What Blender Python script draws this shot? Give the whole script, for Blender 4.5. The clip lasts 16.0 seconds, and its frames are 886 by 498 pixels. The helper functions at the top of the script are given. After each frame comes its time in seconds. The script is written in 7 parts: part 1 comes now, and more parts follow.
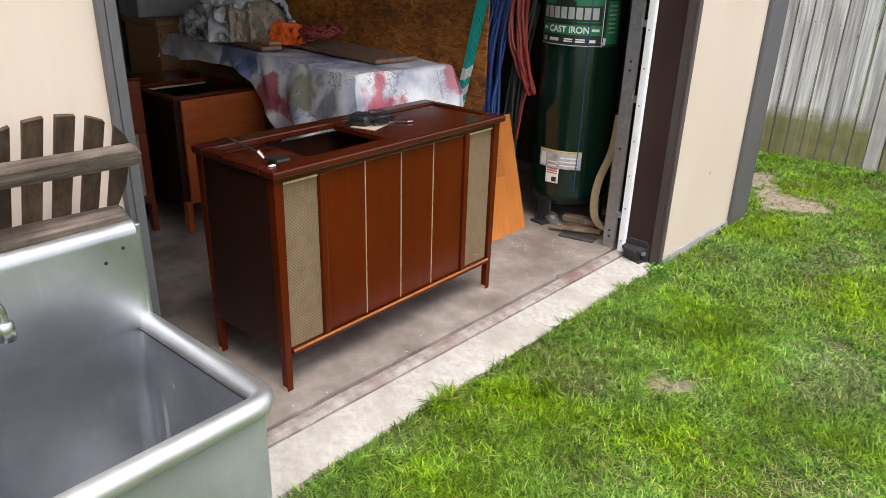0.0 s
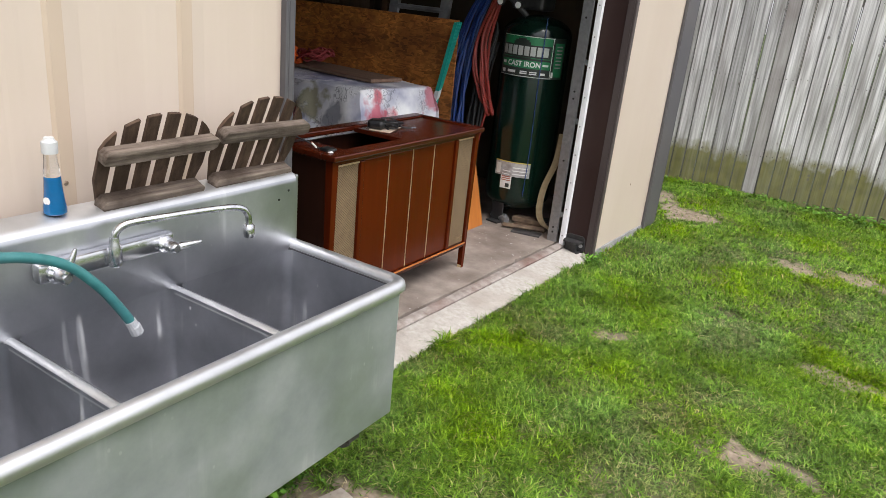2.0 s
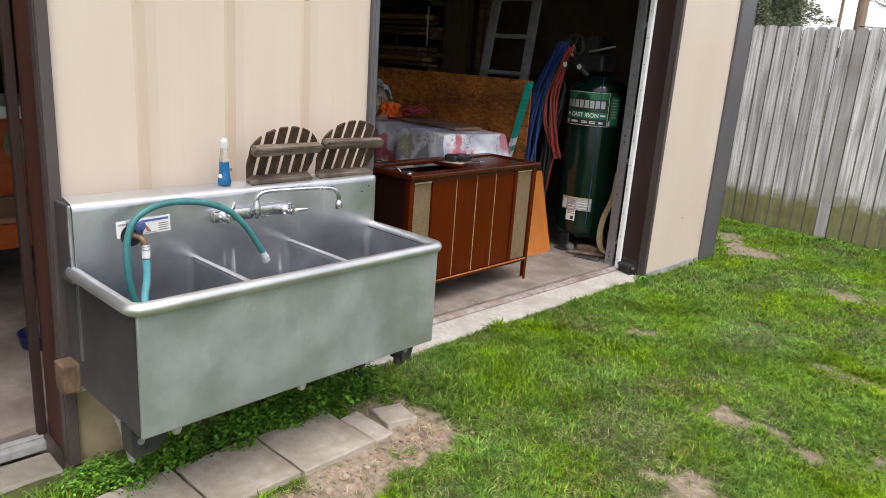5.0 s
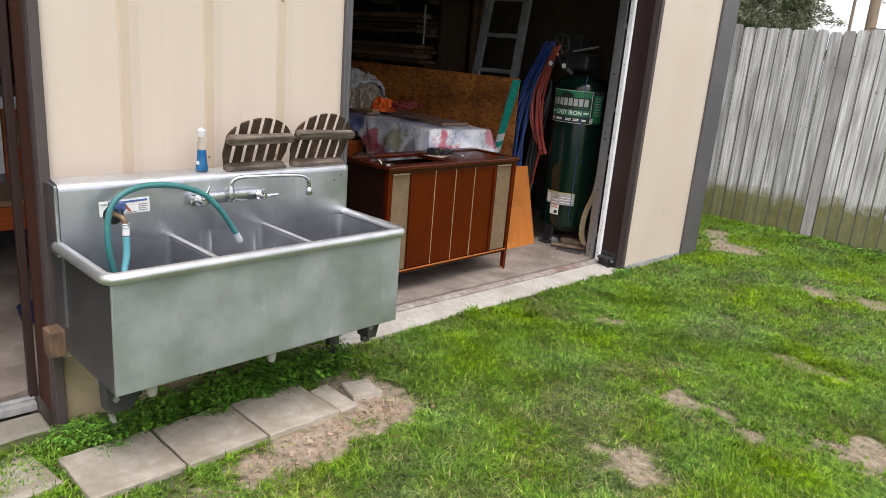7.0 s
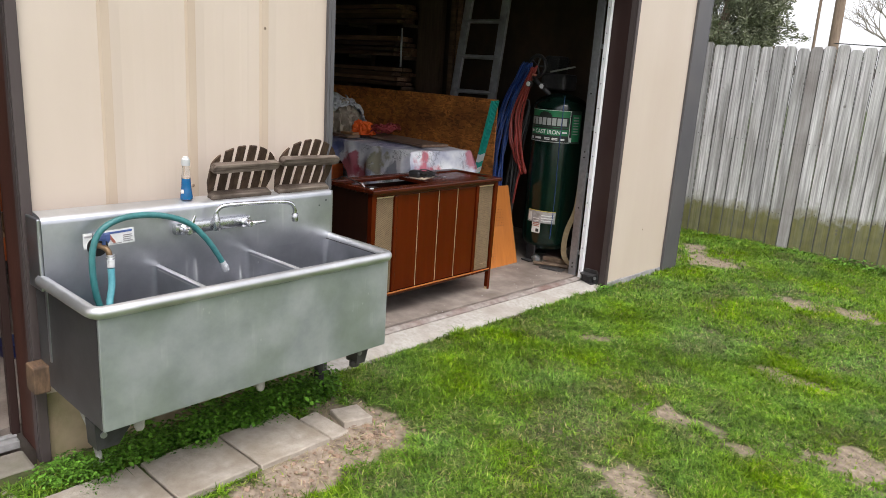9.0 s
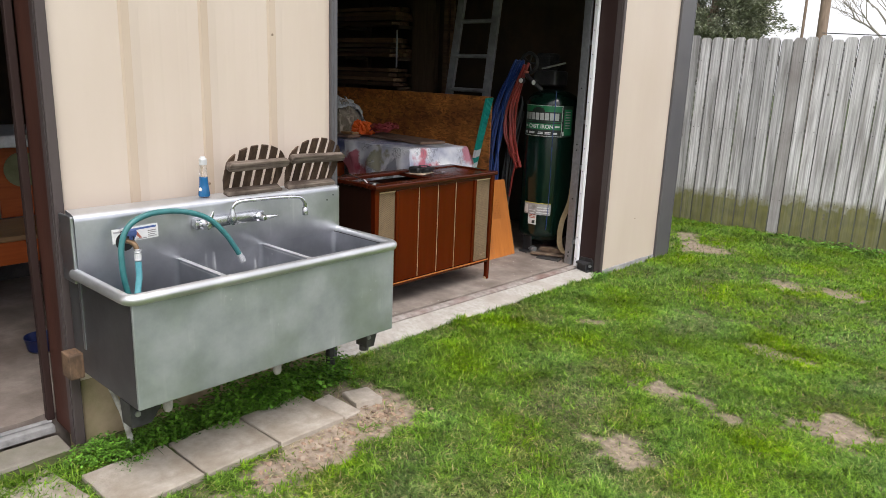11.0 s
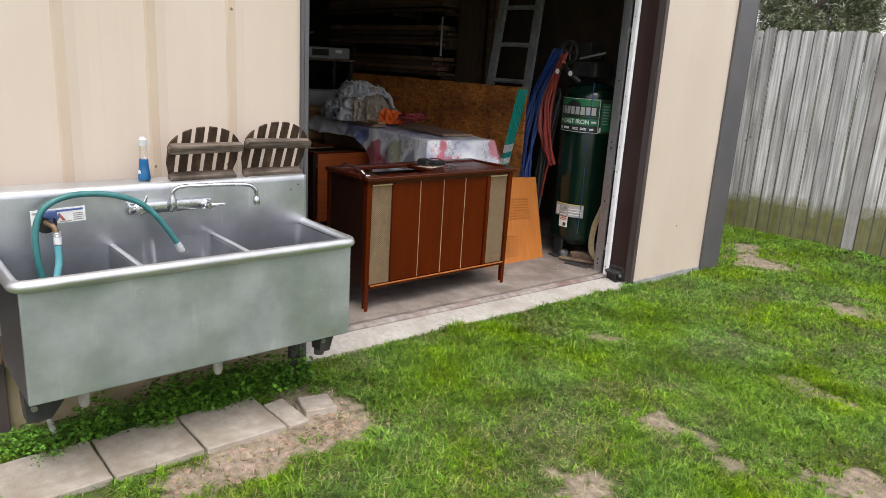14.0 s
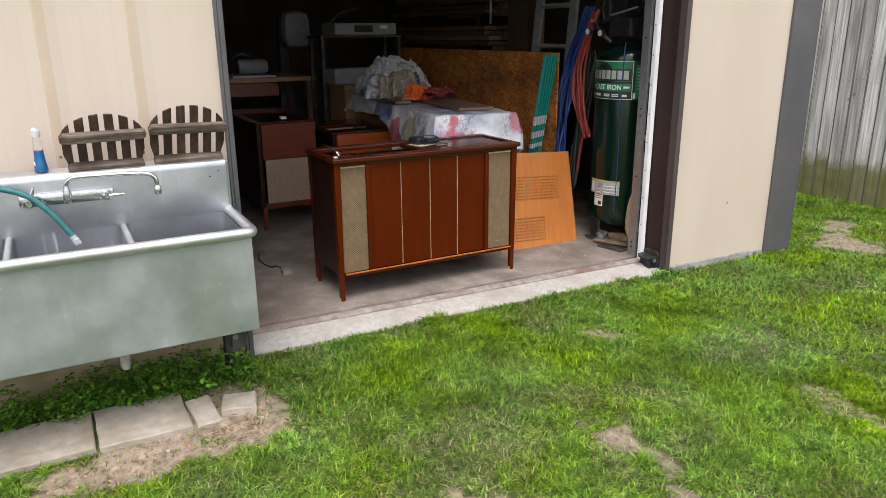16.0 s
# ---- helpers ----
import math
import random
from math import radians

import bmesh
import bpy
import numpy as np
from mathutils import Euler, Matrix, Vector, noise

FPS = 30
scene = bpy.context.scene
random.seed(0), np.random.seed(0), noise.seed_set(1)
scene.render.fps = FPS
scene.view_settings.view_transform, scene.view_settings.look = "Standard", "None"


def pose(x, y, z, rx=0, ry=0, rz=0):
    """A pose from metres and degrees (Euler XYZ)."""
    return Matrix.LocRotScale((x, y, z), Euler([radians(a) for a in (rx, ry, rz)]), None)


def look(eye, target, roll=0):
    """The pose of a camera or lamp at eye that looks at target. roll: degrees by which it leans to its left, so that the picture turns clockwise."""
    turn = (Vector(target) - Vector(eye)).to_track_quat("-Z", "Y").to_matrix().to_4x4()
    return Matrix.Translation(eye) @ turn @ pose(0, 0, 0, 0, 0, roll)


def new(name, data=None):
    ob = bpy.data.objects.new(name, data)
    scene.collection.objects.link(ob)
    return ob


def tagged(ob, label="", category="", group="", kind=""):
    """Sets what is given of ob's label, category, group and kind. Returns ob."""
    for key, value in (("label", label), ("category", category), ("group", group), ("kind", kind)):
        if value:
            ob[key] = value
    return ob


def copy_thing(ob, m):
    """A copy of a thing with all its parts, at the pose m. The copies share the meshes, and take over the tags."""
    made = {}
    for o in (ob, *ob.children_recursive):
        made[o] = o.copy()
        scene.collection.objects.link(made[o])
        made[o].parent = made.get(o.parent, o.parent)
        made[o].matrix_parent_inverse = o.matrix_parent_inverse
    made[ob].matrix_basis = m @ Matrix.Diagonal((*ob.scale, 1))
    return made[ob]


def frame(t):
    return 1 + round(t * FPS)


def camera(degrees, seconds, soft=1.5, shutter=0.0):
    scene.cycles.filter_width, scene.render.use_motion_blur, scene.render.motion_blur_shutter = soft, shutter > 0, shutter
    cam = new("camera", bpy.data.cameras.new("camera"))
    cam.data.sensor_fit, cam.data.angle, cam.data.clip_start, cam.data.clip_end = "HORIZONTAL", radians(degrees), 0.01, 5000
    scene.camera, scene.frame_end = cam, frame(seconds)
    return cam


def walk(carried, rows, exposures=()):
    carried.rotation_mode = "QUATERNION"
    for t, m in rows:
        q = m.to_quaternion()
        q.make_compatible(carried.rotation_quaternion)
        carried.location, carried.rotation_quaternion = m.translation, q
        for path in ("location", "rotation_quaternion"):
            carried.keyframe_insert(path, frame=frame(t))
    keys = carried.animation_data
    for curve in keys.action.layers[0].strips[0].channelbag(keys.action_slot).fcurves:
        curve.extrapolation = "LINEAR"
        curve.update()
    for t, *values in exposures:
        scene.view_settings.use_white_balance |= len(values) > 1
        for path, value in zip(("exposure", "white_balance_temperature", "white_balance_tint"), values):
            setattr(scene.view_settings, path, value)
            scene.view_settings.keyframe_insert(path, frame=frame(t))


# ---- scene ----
cam = camera(63.8, 16.0, soft=0.85)
PATH = [
    (0, (0.236, 0.193, 1.346), (-0.947, 1.604, 0.566), 1.7),
    (0.5, (0.357, -0.032, 1.334), (-0.805, 1.403, 0.564), 2.5),
    (1, (0.414, -0.241, 1.363), (-0.735, 1.251, 0.691), 2.5),
    (1.5, (0.347, -0.491, 1.371), (-0.66, 1.071, 0.632), 1.8),
    (2, (0.356, -0.626, 1.377), (-0.625, 0.976, 0.691), 5.9),
    (2.5, (0.554, -0.778, 1.367), (-0.554, 0.742, 0.687), 3.3),
    (3, (0.668, -0.926, 1.376), (-0.427, 0.618, 0.73), 2.8),
    (3.5, (0.697, -1.102, 1.375), (-0.404, 0.434, 0.719), 3.8),
    (4, (0.828, -1.154, 1.394), (-0.439, 0.297, 0.856), 2.5),
    (4.2, (0.924, -1.151, 1.383), (-0.34, 0.304, 0.848), 3.6),
    (6.3, (1.317, -1.111, 1.345), (-0.053, 0.23, 0.777), 5.5),
    (6.5, (1.379, -1.092, 1.363), (0.004, 0.23, 0.763), 6.5),
    (7, (1.429, -1.145, 1.377), (0.106, 0.254, 0.836), 4.7),
    (7.5, (1.418, -1.177, 1.396), (0.078, 0.228, 0.915), 3.0),
    (8, (1.414, -1.182, 1.385), (0.131, 0.265, 0.878), 3.5),
    (8.5, (1.393, -1.17, 1.387), (0.11, 0.284, 0.897), 3.7),
    (9, (1.398, -1.17, 1.389), (0.108, 0.279, 0.904), 3.7),
    (11.3, (1.523, -1.339, 1.387), (0.238, 0.115, 0.901), 2.1),
    (11.5, (1.515, -1.341, 1.396), (0.233, 0.119, 0.924), 2.4),
    (12, (1.504, -1.322, 1.395), (0.219, 0.141, 0.939), 2.4),
    (12.5, (1.517, -1.257, 1.363), (0.202, 0.168, 0.872), 0.5),
    (13, (1.632, -1.105, 1.364), (0.174, 0.189, 0.917), 3.8),
    (13.5, (1.691, -0.941, 1.357), (0.248, 0.338, 0.827), 3.0),
    (14, (1.662, -0.743, 1.358), (0.204, 0.528, 0.848), 3.4),
    (14.5, (1.767, -0.532, 1.335), (0.201, 0.59, 0.798), 0.6),
    (15, (1.903, -0.313, 1.35), (0.283, 0.713, 0.782), 2.0),
    (15.5, (1.895, -0.086, 1.329), (0.259, 0.924, 0.777), 1.2),
    (16, (1.908, 0.172, 1.344), (0.229, 1.089, 0.759), -0.5),
]
walk(cam, [(t, look(eye, target, roll)) for t, eye, target, roll in PATH],
     [(0.0, 0.75), (0.7, 0.69), (1.5, 0.56), (2.5, 0.48), (4.0, 0.42), (6.4, 0.50), (7.8, 0.43), (12.5, 0.43), (14.5, 0.46), (16.0, 0.53)])

# ---- world, sun, exposure ----
world = bpy.data.worlds.new("overcast_sky")
scene.world = world
world.use_nodes = True
wn, wl = world.node_tree.nodes, world.node_tree.links
sky = wn.new("ShaderNodeTexSky")
sky.sky_type, sky.sun_disc = "NISHITA", False
sky.sun_elevation, sky.sun_rotation = radians(63), radians(121)
sky.dust_density, sky.air_density = 4.0, 1.0
pale = wn.new("ShaderNodeHueSaturation")
pale.inputs["Saturation"].default_value = 0.28
wl.new(sky.outputs[0], pale.inputs["Color"])
cloud_layer = wn.new("ShaderNodeMix")
cloud_layer.data_type, cloud_layer.blend_type = "RGBA", "ADD"
cloud_layer.inputs["Factor"].default_value = 1.0
cloud_layer.inputs["B"].default_value = (3.2, 3.12, 3.36, 1)
wl.new(pale.outputs[0], cloud_layer.inputs["A"])
wl.new(cloud_layer.outputs["Result"], wn["Background"].inputs[0])
wn["Background"].inputs[1].default_value = 0.15
sun = new("sun", bpy.data.lights.new("sun", "SUN"))
sun.data.energy, sun.data.angle, sun.data.color = 1.6, radians(35), (1.0, 0.962, 0.945)
sun.matrix_world = look((3.9, -2.3, 9), (0, 0, 0))


# ---- materials ----
def mat(name, a, b, scale=8.0, rough=0.6, metal=0.0, bump=0.15, stretch=(1, 1, 1), stain=None, stain_scale=2.0,
        stain_amount=0.35, island=0.0, objrand=0.0, rough_var=0.1, spec=0.5, coat=0.0, fine=90.0):
    """A two-scale surface: a and b blend by grain, stain lies over them in larger patches."""
    m = bpy.data.materials.new(name)
    m.use_nodes = True
    n, l = m.node_tree.nodes, m.node_tree.links
    p = n["Principled BSDF"]
    co = n.new("ShaderNodeTexCoord")
    mp = n.new("ShaderNodeMapping")
    mp.inputs["Scale"].default_value = stretch
    l.new(co.outputs["Object"], mp.inputs[0])
    grain = n.new("ShaderNodeTexNoise")
    grain.inputs["Scale"].default_value, grain.inputs["Detail"].default_value = scale, 6
    grain.inputs["Roughness"].default_value = 0.62
    l.new(mp.outputs[0], grain.inputs["Vector"])
    ramp = n.new("ShaderNodeValToRGB")
    ramp.color_ramp.elements[0].position, ramp.color_ramp.elements[1].position = 0.32, 0.68
    ramp.color_ramp.elements[0].color, ramp.color_ramp.elements[1].color = (*a, 1), (*b, 1)
    l.new(grain.outputs["Fac"], ramp.inputs[0])
    colour = ramp.outputs[0]
    if stain:
        big = n.new("ShaderNodeTexNoise")
        big.inputs["Scale"].default_value, big.inputs["Detail"].default_value = stain_scale, 5
        l.new(co.outputs["Object"], big.inputs["Vector"])
        lim = n.new("ShaderNodeMapRange")
        lim.inputs["From Min"].default_value, lim.inputs["From Max"].default_value = 0.45, 0.7
        lim.inputs["To Max"].default_value = stain_amount
        l.new(big.outputs["Fac"], lim.inputs[0])
        mix = n.new("ShaderNodeMix")
        mix.data_type = "RGBA"
        l.new(lim.outputs[0], mix.inputs["Factor"])
        l.new(colour, mix.inputs["A"])
        mix.inputs["B"].default_value = (*stain, 1)
        colour = mix.outputs["Result"]
    if island or objrand:
        src = n.new("ShaderNodeNewGeometry").outputs["Random Per Island"] if island else n.new("ShaderNodeObjectInfo").outputs["Random"]
        amount = island or objrand
        rng = n.new("ShaderNodeMapRange")
        rng.inputs["To Min"].default_value, rng.inputs["To Max"].default_value = 1 - amount, 1 + amount
        l.new(src, rng.inputs[0])
        hsv = n.new("ShaderNodeHueSaturation")
        l.new(rng.outputs[0], hsv.inputs["Value"])
        l.new(colour, hsv.inputs["Color"])
        colour = hsv.outputs[0]
    l.new(colour, p.inputs["Base Color"])
    rr = n.new("ShaderNodeMapRange")
    rr.inputs["To Min"].default_value, rr.inputs["To Max"].default_value = max(rough - rough_var, 0.03), min(rough + rough_var, 1)
    l.new(grain.outputs["Fac"], rr.inputs[0])
    l.new(rr.outputs[0], p.inputs["Roughness"])
    p.inputs["Metallic"].default_value = metal
    p.inputs["Specular IOR Level"].default_value = spec
    p.inputs["Coat Weight"].default_value = coat
    p.inputs["Coat Roughness"].default_value = 0.2
    if bump:
        tiny = n.new("ShaderNodeTexNoise")
        tiny.inputs["Scale"].default_value, tiny.inputs["Detail"].default_value = fine, 4
        l.new(mp.outputs[0], tiny.inputs["Vector"])
        add = n.new("ShaderNodeMath")
        l.new(grain.outputs["Fac"], add.inputs[0])
        l.new(tiny.outputs["Fac"], add.inputs[1])
        bp = n.new("ShaderNodeBump")
        bp.inputs["Strength"].default_value, bp.inputs["Distance"].default_value = bump, 0.004
        l.new(add.outputs[0], bp.inputs["Height"])
        l.new(bp.outputs[0], p.inputs["Normal"])
    return m


M = {}
M["wall"] = mat("beige_metal", (0.505, 0.42, 0.35), (0.55, 0.465, 0.395), 3, 0.42, 0, 0.03, (1, 1, 0.15), (0.46, 0.365, 0.285), 1.5, 0.25)
M["wall_base"] = mat("brown_mossy_base", (0.26, 0.19, 0.12), (0.36, 0.28, 0.18), 6, 0.8, 0, 0.3, (1, 1, 1), (0.12, 0.14, 0.04), 4, 0.7)
M["trim"] = mat("grey_trim", (0.064, 0.061, 0.068), (0.085, 0.081, 0.088), 6, 0.5, 0.0, 0.05, stain=(0.125, 0.112, 0.105), stain_amount=0.3)
# Darker copy of the wall colour, painting the shaded side of the ribs.
M["wall_rib"] = mat("shaded_rib", (0.435, 0.342, 0.262), (0.50, 0.405, 0.318), 3, 0.45, 0, 0.03, (1, 1, 0.15), (0.395, 0.298, 0.215), 2, 0.4)
M["step"] = mat("grey_step", (0.17, 0.15, 0.125), (0.27, 0.245, 0.21), 14, 0.9, 0, 0.5, stain=(0.12, 0.115, 0.07), stain_scale=4, stain_amount=0.6)
M["flashing"] = mat("chalky_flashing", (0.17, 0.165, 0.165), (0.27, 0.265, 0.265), 25, 0.8, 0, 0.3, stain=(0.36, 0.35, 0.34), stain_scale=9, stain_amount=0.6)
M["brown"] = mat("brown_metal", (0.025, 0.0125, 0.0115), (0.034, 0.018, 0.016), 6, 0.55, 0.0, 0.05, (1, 1, 0.2), (0.05, 0.032, 0.028), 3, 0.3, spec=0.25)
M["brown_trim"] = mat("brown_trim", (0.056, 0.043, 0.042), (0.078, 0.062, 0.061), 6, 0.5, 0.0, 0.05, (1, 1, 0.2), (0.10, 0.085, 0.08), 3, 0.3, spec=0.3)
M["rust"] = mat("rust_brown", (0.052, 0.018, 0.0135), (0.085, 0.032, 0.023), 9, 0.55, 0, 0.1, (1, 1, 0.2), (0.028, 0.014, 0.010), 3, 0.5, spec=0.3)
M["white"] = mat("white_strip", (0.72, 0.73, 0.76), (0.8, 0.8, 0.82), 20, 0.5, 0, 0.05, stain=(0.5, 0.48, 0.45), stain_amount=0.3)
M["galv"] = mat("galvanised_steel", (0.26, 0.27, 0.28), (0.36, 0.37, 0.38), 40, 0.42, 0.75, 0.05, stain=(0.2, 0.19, 0.18))
M["black_metal"] = mat("black_metal", (0.018, 0.018, 0.02), (0.035, 0.034, 0.036), 30, 0.5, 0.2, 0.1, stain=(0.12, 0.11, 0.1), stain_scale=9, stain_amount=0.4)
M["slab"] = mat("garage_slab", (0.155, 0.125, 0.104), (0.30, 0.255, 0.222), 7, 0.75, 0, 0.4, stain=(0.088, 0.062, 0.048), stain_scale=2.6, stain_amount=0.8)
M["apron"] = mat("pale_concrete", (0.30, 0.275, 0.245), (0.42, 0.395, 0.36), 40, 0.9, 0, 0.7, stain=(0.24, 0.20, 0.165), stain_scale=5, stain_amount=0.6)
M["lip"] = mat("worn_edge", (0.17, 0.135, 0.115), (0.36, 0.325, 0.30), 18, 0.85, 0, 0.7, stain=(0.14, 0.07, 0.055), stain_scale=3.4, stain_amount=0.85)
M["paver"] = mat("concrete_paver", (0.26, 0.222, 0.182), (0.39, 0.347, 0.295), 16, 0.9, 0, 0.8, stain=(0.20, 0.16, 0.115), stain_scale=6, stain_amount=0.7, objrand=0.1)
M["chrome"] = mat("dull_chrome", (0.48, 0.485, 0.50), (0.64, 0.645, 0.66), 30, 0.25, 1.0, 0.02, rough_var=0.08)
M["brass"] = mat("gold_strip", (0.42, 0.30, 0.17), (0.54, 0.40, 0.24), 30, 0.45, 0.2, 0.0)
M["old_brass"] = mat("old_brass", (0.17, 0.10, 0.05), (0.29, 0.19, 0.11), 30, 0.4, 0.5, 0.05)
M["hose"] = mat("teal_hose", (0.02, 0.115, 0.115), (0.035, 0.165, 0.165), 30, 0.42, 0, 0.08, stain=(0.06, 0.16, 0.18), stain_scale=9)
M["hose_pale"] = mat("pale_blue_hose", (0.085, 0.30, 0.35), (0.14, 0.39, 0.43), 30, 0.4, 0, 0.05)
M["blue_hose"] = mat("blue_hose", (0.006, 0.026, 0.13), (0.012, 0.045, 0.20), 20, 0.4, 0, 0.05)
M["red_hose"] = mat("red_hose", (0.20, 0.02, 0.016), (0.29, 0.034, 0.024), 20, 0.45, 0, 0.05)
M["black_rubber"] = mat("black_rubber", (0.012, 0.012, 0.013), (0.022, 0.022, 0.024), 20, 0.5, 0, 0.05)
M["mahogany"] = mat("mahogany", (0.064, 0.0082, 0.0011), (0.080, 0.0106, 0.0014), 4, 0.22, 0, 0.006, (5, 5, 0.25), (0.040, 0.0055, 0.0009), 1.6, 0.5, spec=0.2, rough_var=0.04)
M["mahogany_h"] = mat("mahogany_along", (0.042, 0.0068, 0.0023), (0.058, 0.0092, 0.003), 5, 0.22, 0, 0.008, (6, 0.25, 6), (0.03, 0.005, 0.0018), 1.8, 0.4, spec=0.35, rough_var=0.05)
# Console sides, backs and well boards: much darker than the mahogany.
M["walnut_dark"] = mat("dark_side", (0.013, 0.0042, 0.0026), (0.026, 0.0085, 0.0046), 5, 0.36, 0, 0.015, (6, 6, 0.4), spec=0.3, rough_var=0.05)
M["cherry"] = mat("orange_wood", (0.27, 0.055, 0.013), (0.38, 0.088, 0.022), 7, 0.36, 0, 0.03, (6, 0.5, 6), (0.20, 0.04, 0.010), 2, 0.4, spec=0.35)
M["red_wood"] = mat("red_brown_wood", (0.105, 0.02, 0.008), (0.15, 0.031, 0.012), 6, 0.32, 0, 0.02, (6, 0.5, 6), (0.075, 0.014, 0.006), 2, 0.4, spec=0.4)
# Orange stands for the highlight on the lit mahogany edge.
M["lit_edge"] = mat("lit_mahogany_edge", (0.30, 0.085, 0.016), (0.42, 0.14, 0.03), 12, 0.28, 0, 0.01, (6, 0.4, 6), spec=0.5)
M["tan_grille"] = mat("tan_grille_cloth", (0.24, 0.165, 0.12), (0.33, 0.235, 0.175), 60, 0.9, 0, 0.2)
M["pine"] = mat("amber_plywood", (0.41, 0.135, 0.026), (0.53, 0.19, 0.042), 7, 0.45, 0, 0.05, (5, 5, 0.6), (0.33, 0.105, 0.02), 3, 0.4)
M["crate"] = mat("tan_wood", (0.24, 0.125, 0.055), (0.35, 0.20, 0.095), 8, 0.6, 0, 0.1, (6, 0.6, 6))
M["plank"] = mat("brown_plank", (0.125, 0.07, 0.046), (0.235, 0.145, 0.098), 8, 0.65, 0, 0.15, (0.5, 6, 6), (0.20, 0.14, 0.10), 3, 0.3)
M["lumber"] = mat("lumber", (0.11, 0.064, 0.038), (0.28, 0.165, 0.094), 8, 0.7, 0, 0.15, (0.4, 6, 6), (0.05, 0.034, 0.023), 3, 0.5, objrand=0.45)
M["grey_wood"] = mat("weathered_wood", (0.11, 0.09, 0.077), (0.27, 0.232, 0.205), 9, 0.85, 0, 0.7, (7, 0.5, 7), (0.06, 0.047, 0.038), 6, 0.7, objrand=0.1)
M["slat_wood"] = mat("weathered_slat", (0.044, 0.026, 0.018), (0.105, 0.068, 0.047), 10, 0.85, 0, 0.5, (6, 6, 0.6), (0.028, 0.018, 0.013), 4, 0.6, objrand=0.25, spec=0.2)
M["rail_wood"] = mat("worn_rail", (0.075, 0.052, 0.04), (0.27, 0.22, 0.18), 7, 0.85, 0, 0.8, (12, 0.7, 12), (0.042, 0.028, 0.021), 7, 0.85, objrand=0.15, spec=0.2)
M["bark"] = mat("pole_wood", (0.17, 0.12, 0.09), (0.27, 0.2, 0.15), 8, 0.9, 0, 0.4, (4, 4, 0.4))
M["tank"] = mat("dark_green_enamel", (0.0013, 0.0105, 0.0068), (0.0022, 0.0145, 0.0095), 6, 0.2, 0, 0.012, stain=(0.004, 0.0095, 0.008), stain_amount=0.4, spec=0.5, rough_var=0.04)
M["label_black"] = mat("label_black", (0.012, 0.016, 0.015), (0.02, 0.025, 0.022), 20, 0.4, 0, 0)
M["label_green"] = mat("label_green", (0.01, 0.14, 0.055), (0.015, 0.19, 0.075), 12, 0.4, 0, 0)
M["label_white"] = mat("label_white", (0.62, 0.63, 0.62), (0.74, 0.74, 0.73), 20, 0.45, 0, 0)
M["label_grey"] = mat("label_grey", (0.30, 0.30, 0.31), (0.42, 0.41, 0.41), 60, 0.6, 0, 0, stain=(0.2, 0.17, 0.16), stain_scale=25, stain_amount=0.8)
M["name_grey"] = mat("name_grey", (0.34, 0.35, 0.345), (0.44, 0.45, 0.44), 20, 0.45, 0, 0)
M["label_blue"] = mat("label_blue", (0.05, 0.09, 0.25), (0.08, 0.13, 0.33), 20, 0.5, 0, 0)
M["label_red"] = mat("label_red", (0.33, 0.09, 0.06), (0.42, 0.14, 0.09), 20, 0.5, 0, 0)
M["yellow"] = mat("label_yellow", (0.55, 0.45, 0.08), (0.62, 0.5, 0.1), 20, 0.5, 0, 0)
M["plastic_black"] = mat("black_plastic", (0.01, 0.01, 0.011), (0.018, 0.018, 0.019), 40, 0.35, 0, 0.05)
M["plastic_white"] = mat("white_plastic", (0.66, 0.67, 0.68), (0.76, 0.77, 0.78), 20, 0.4, 0, 0)
M["pvc"] = mat("white_pvc", (0.30, 0.29, 0.27), (0.48, 0.47, 0.44), 20, 0.5, 0, 0.02, stain=(0.12, 0.11, 0.09), stain_scale=22, stain_amount=0.8)
M["paper"] = mat("brown_paper", (0.42, 0.33, 0.25), (0.55, 0.45, 0.35), 20, 0.85, 0, 0.05)
M["orange_cloth"] = mat("orange_cloth", (0.62, 0.075, 0.006), (0.85, 0.15, 0.012), 12, 0.8, 0, 0.4, stain=(0.35, 0.035, 0.004), stain_scale=14, stain_amount=0.6)
M["rope"] = mat("dark_red_rope", (0.16, 0.014, 0.018), (0.30, 0.04, 0.04), 60, 0.8, 0, 0.3)
M["cloth_beige"] = mat("beige_cloth", (0.23, 0.185, 0.14), (0.33, 0.275, 0.22), 30, 0.95, 0, 0.25)
M["cloth_grey"] = mat("patterned_cloth", (0.33, 0.33, 0.345), (0.48, 0.48, 0.49), 25, 0.95, 0, 0.25, stain=(0.02, 0.02, 0.03), stain_scale=13, stain_amount=1.0)
M["cloth_white"] = mat("pale_cloth", (0.36, 0.36, 0.37), (0.47, 0.47, 0.48), 25, 0.95, 0, 0.2)
M["teal_paint"] = mat("teal_paint", (0.012, 0.30, 0.25), (0.02, 0.40, 0.33), 20, 0.4, 0, 0.03)
M["alu"] = mat("dull_aluminium", (0.40, 0.41, 0.43), (0.55, 0.56, 0.58), 30, 0.5, 0.3, 0.05)
M["machine"] = mat("pale_machine", (0.20, 0.205, 0.215), (0.28, 0.285, 0.29), 15, 0.5, 0, 0.03)
M["ladder_alu"] = mat("dusty_aluminium", (0.30, 0.305, 0.32), (0.44, 0.445, 0.46), 20, 0.55, 0.3, 0.08, stain=(0.17, 0.165, 0.16), stain_scale=7, stain_amount=0.6)
M["dark_wood"] = mat("dark_stud", (0.065, 0.042, 0.026), (0.124, 0.081, 0.052), 8, 0.8, 0, 0.2, (6, 6, 0.5))
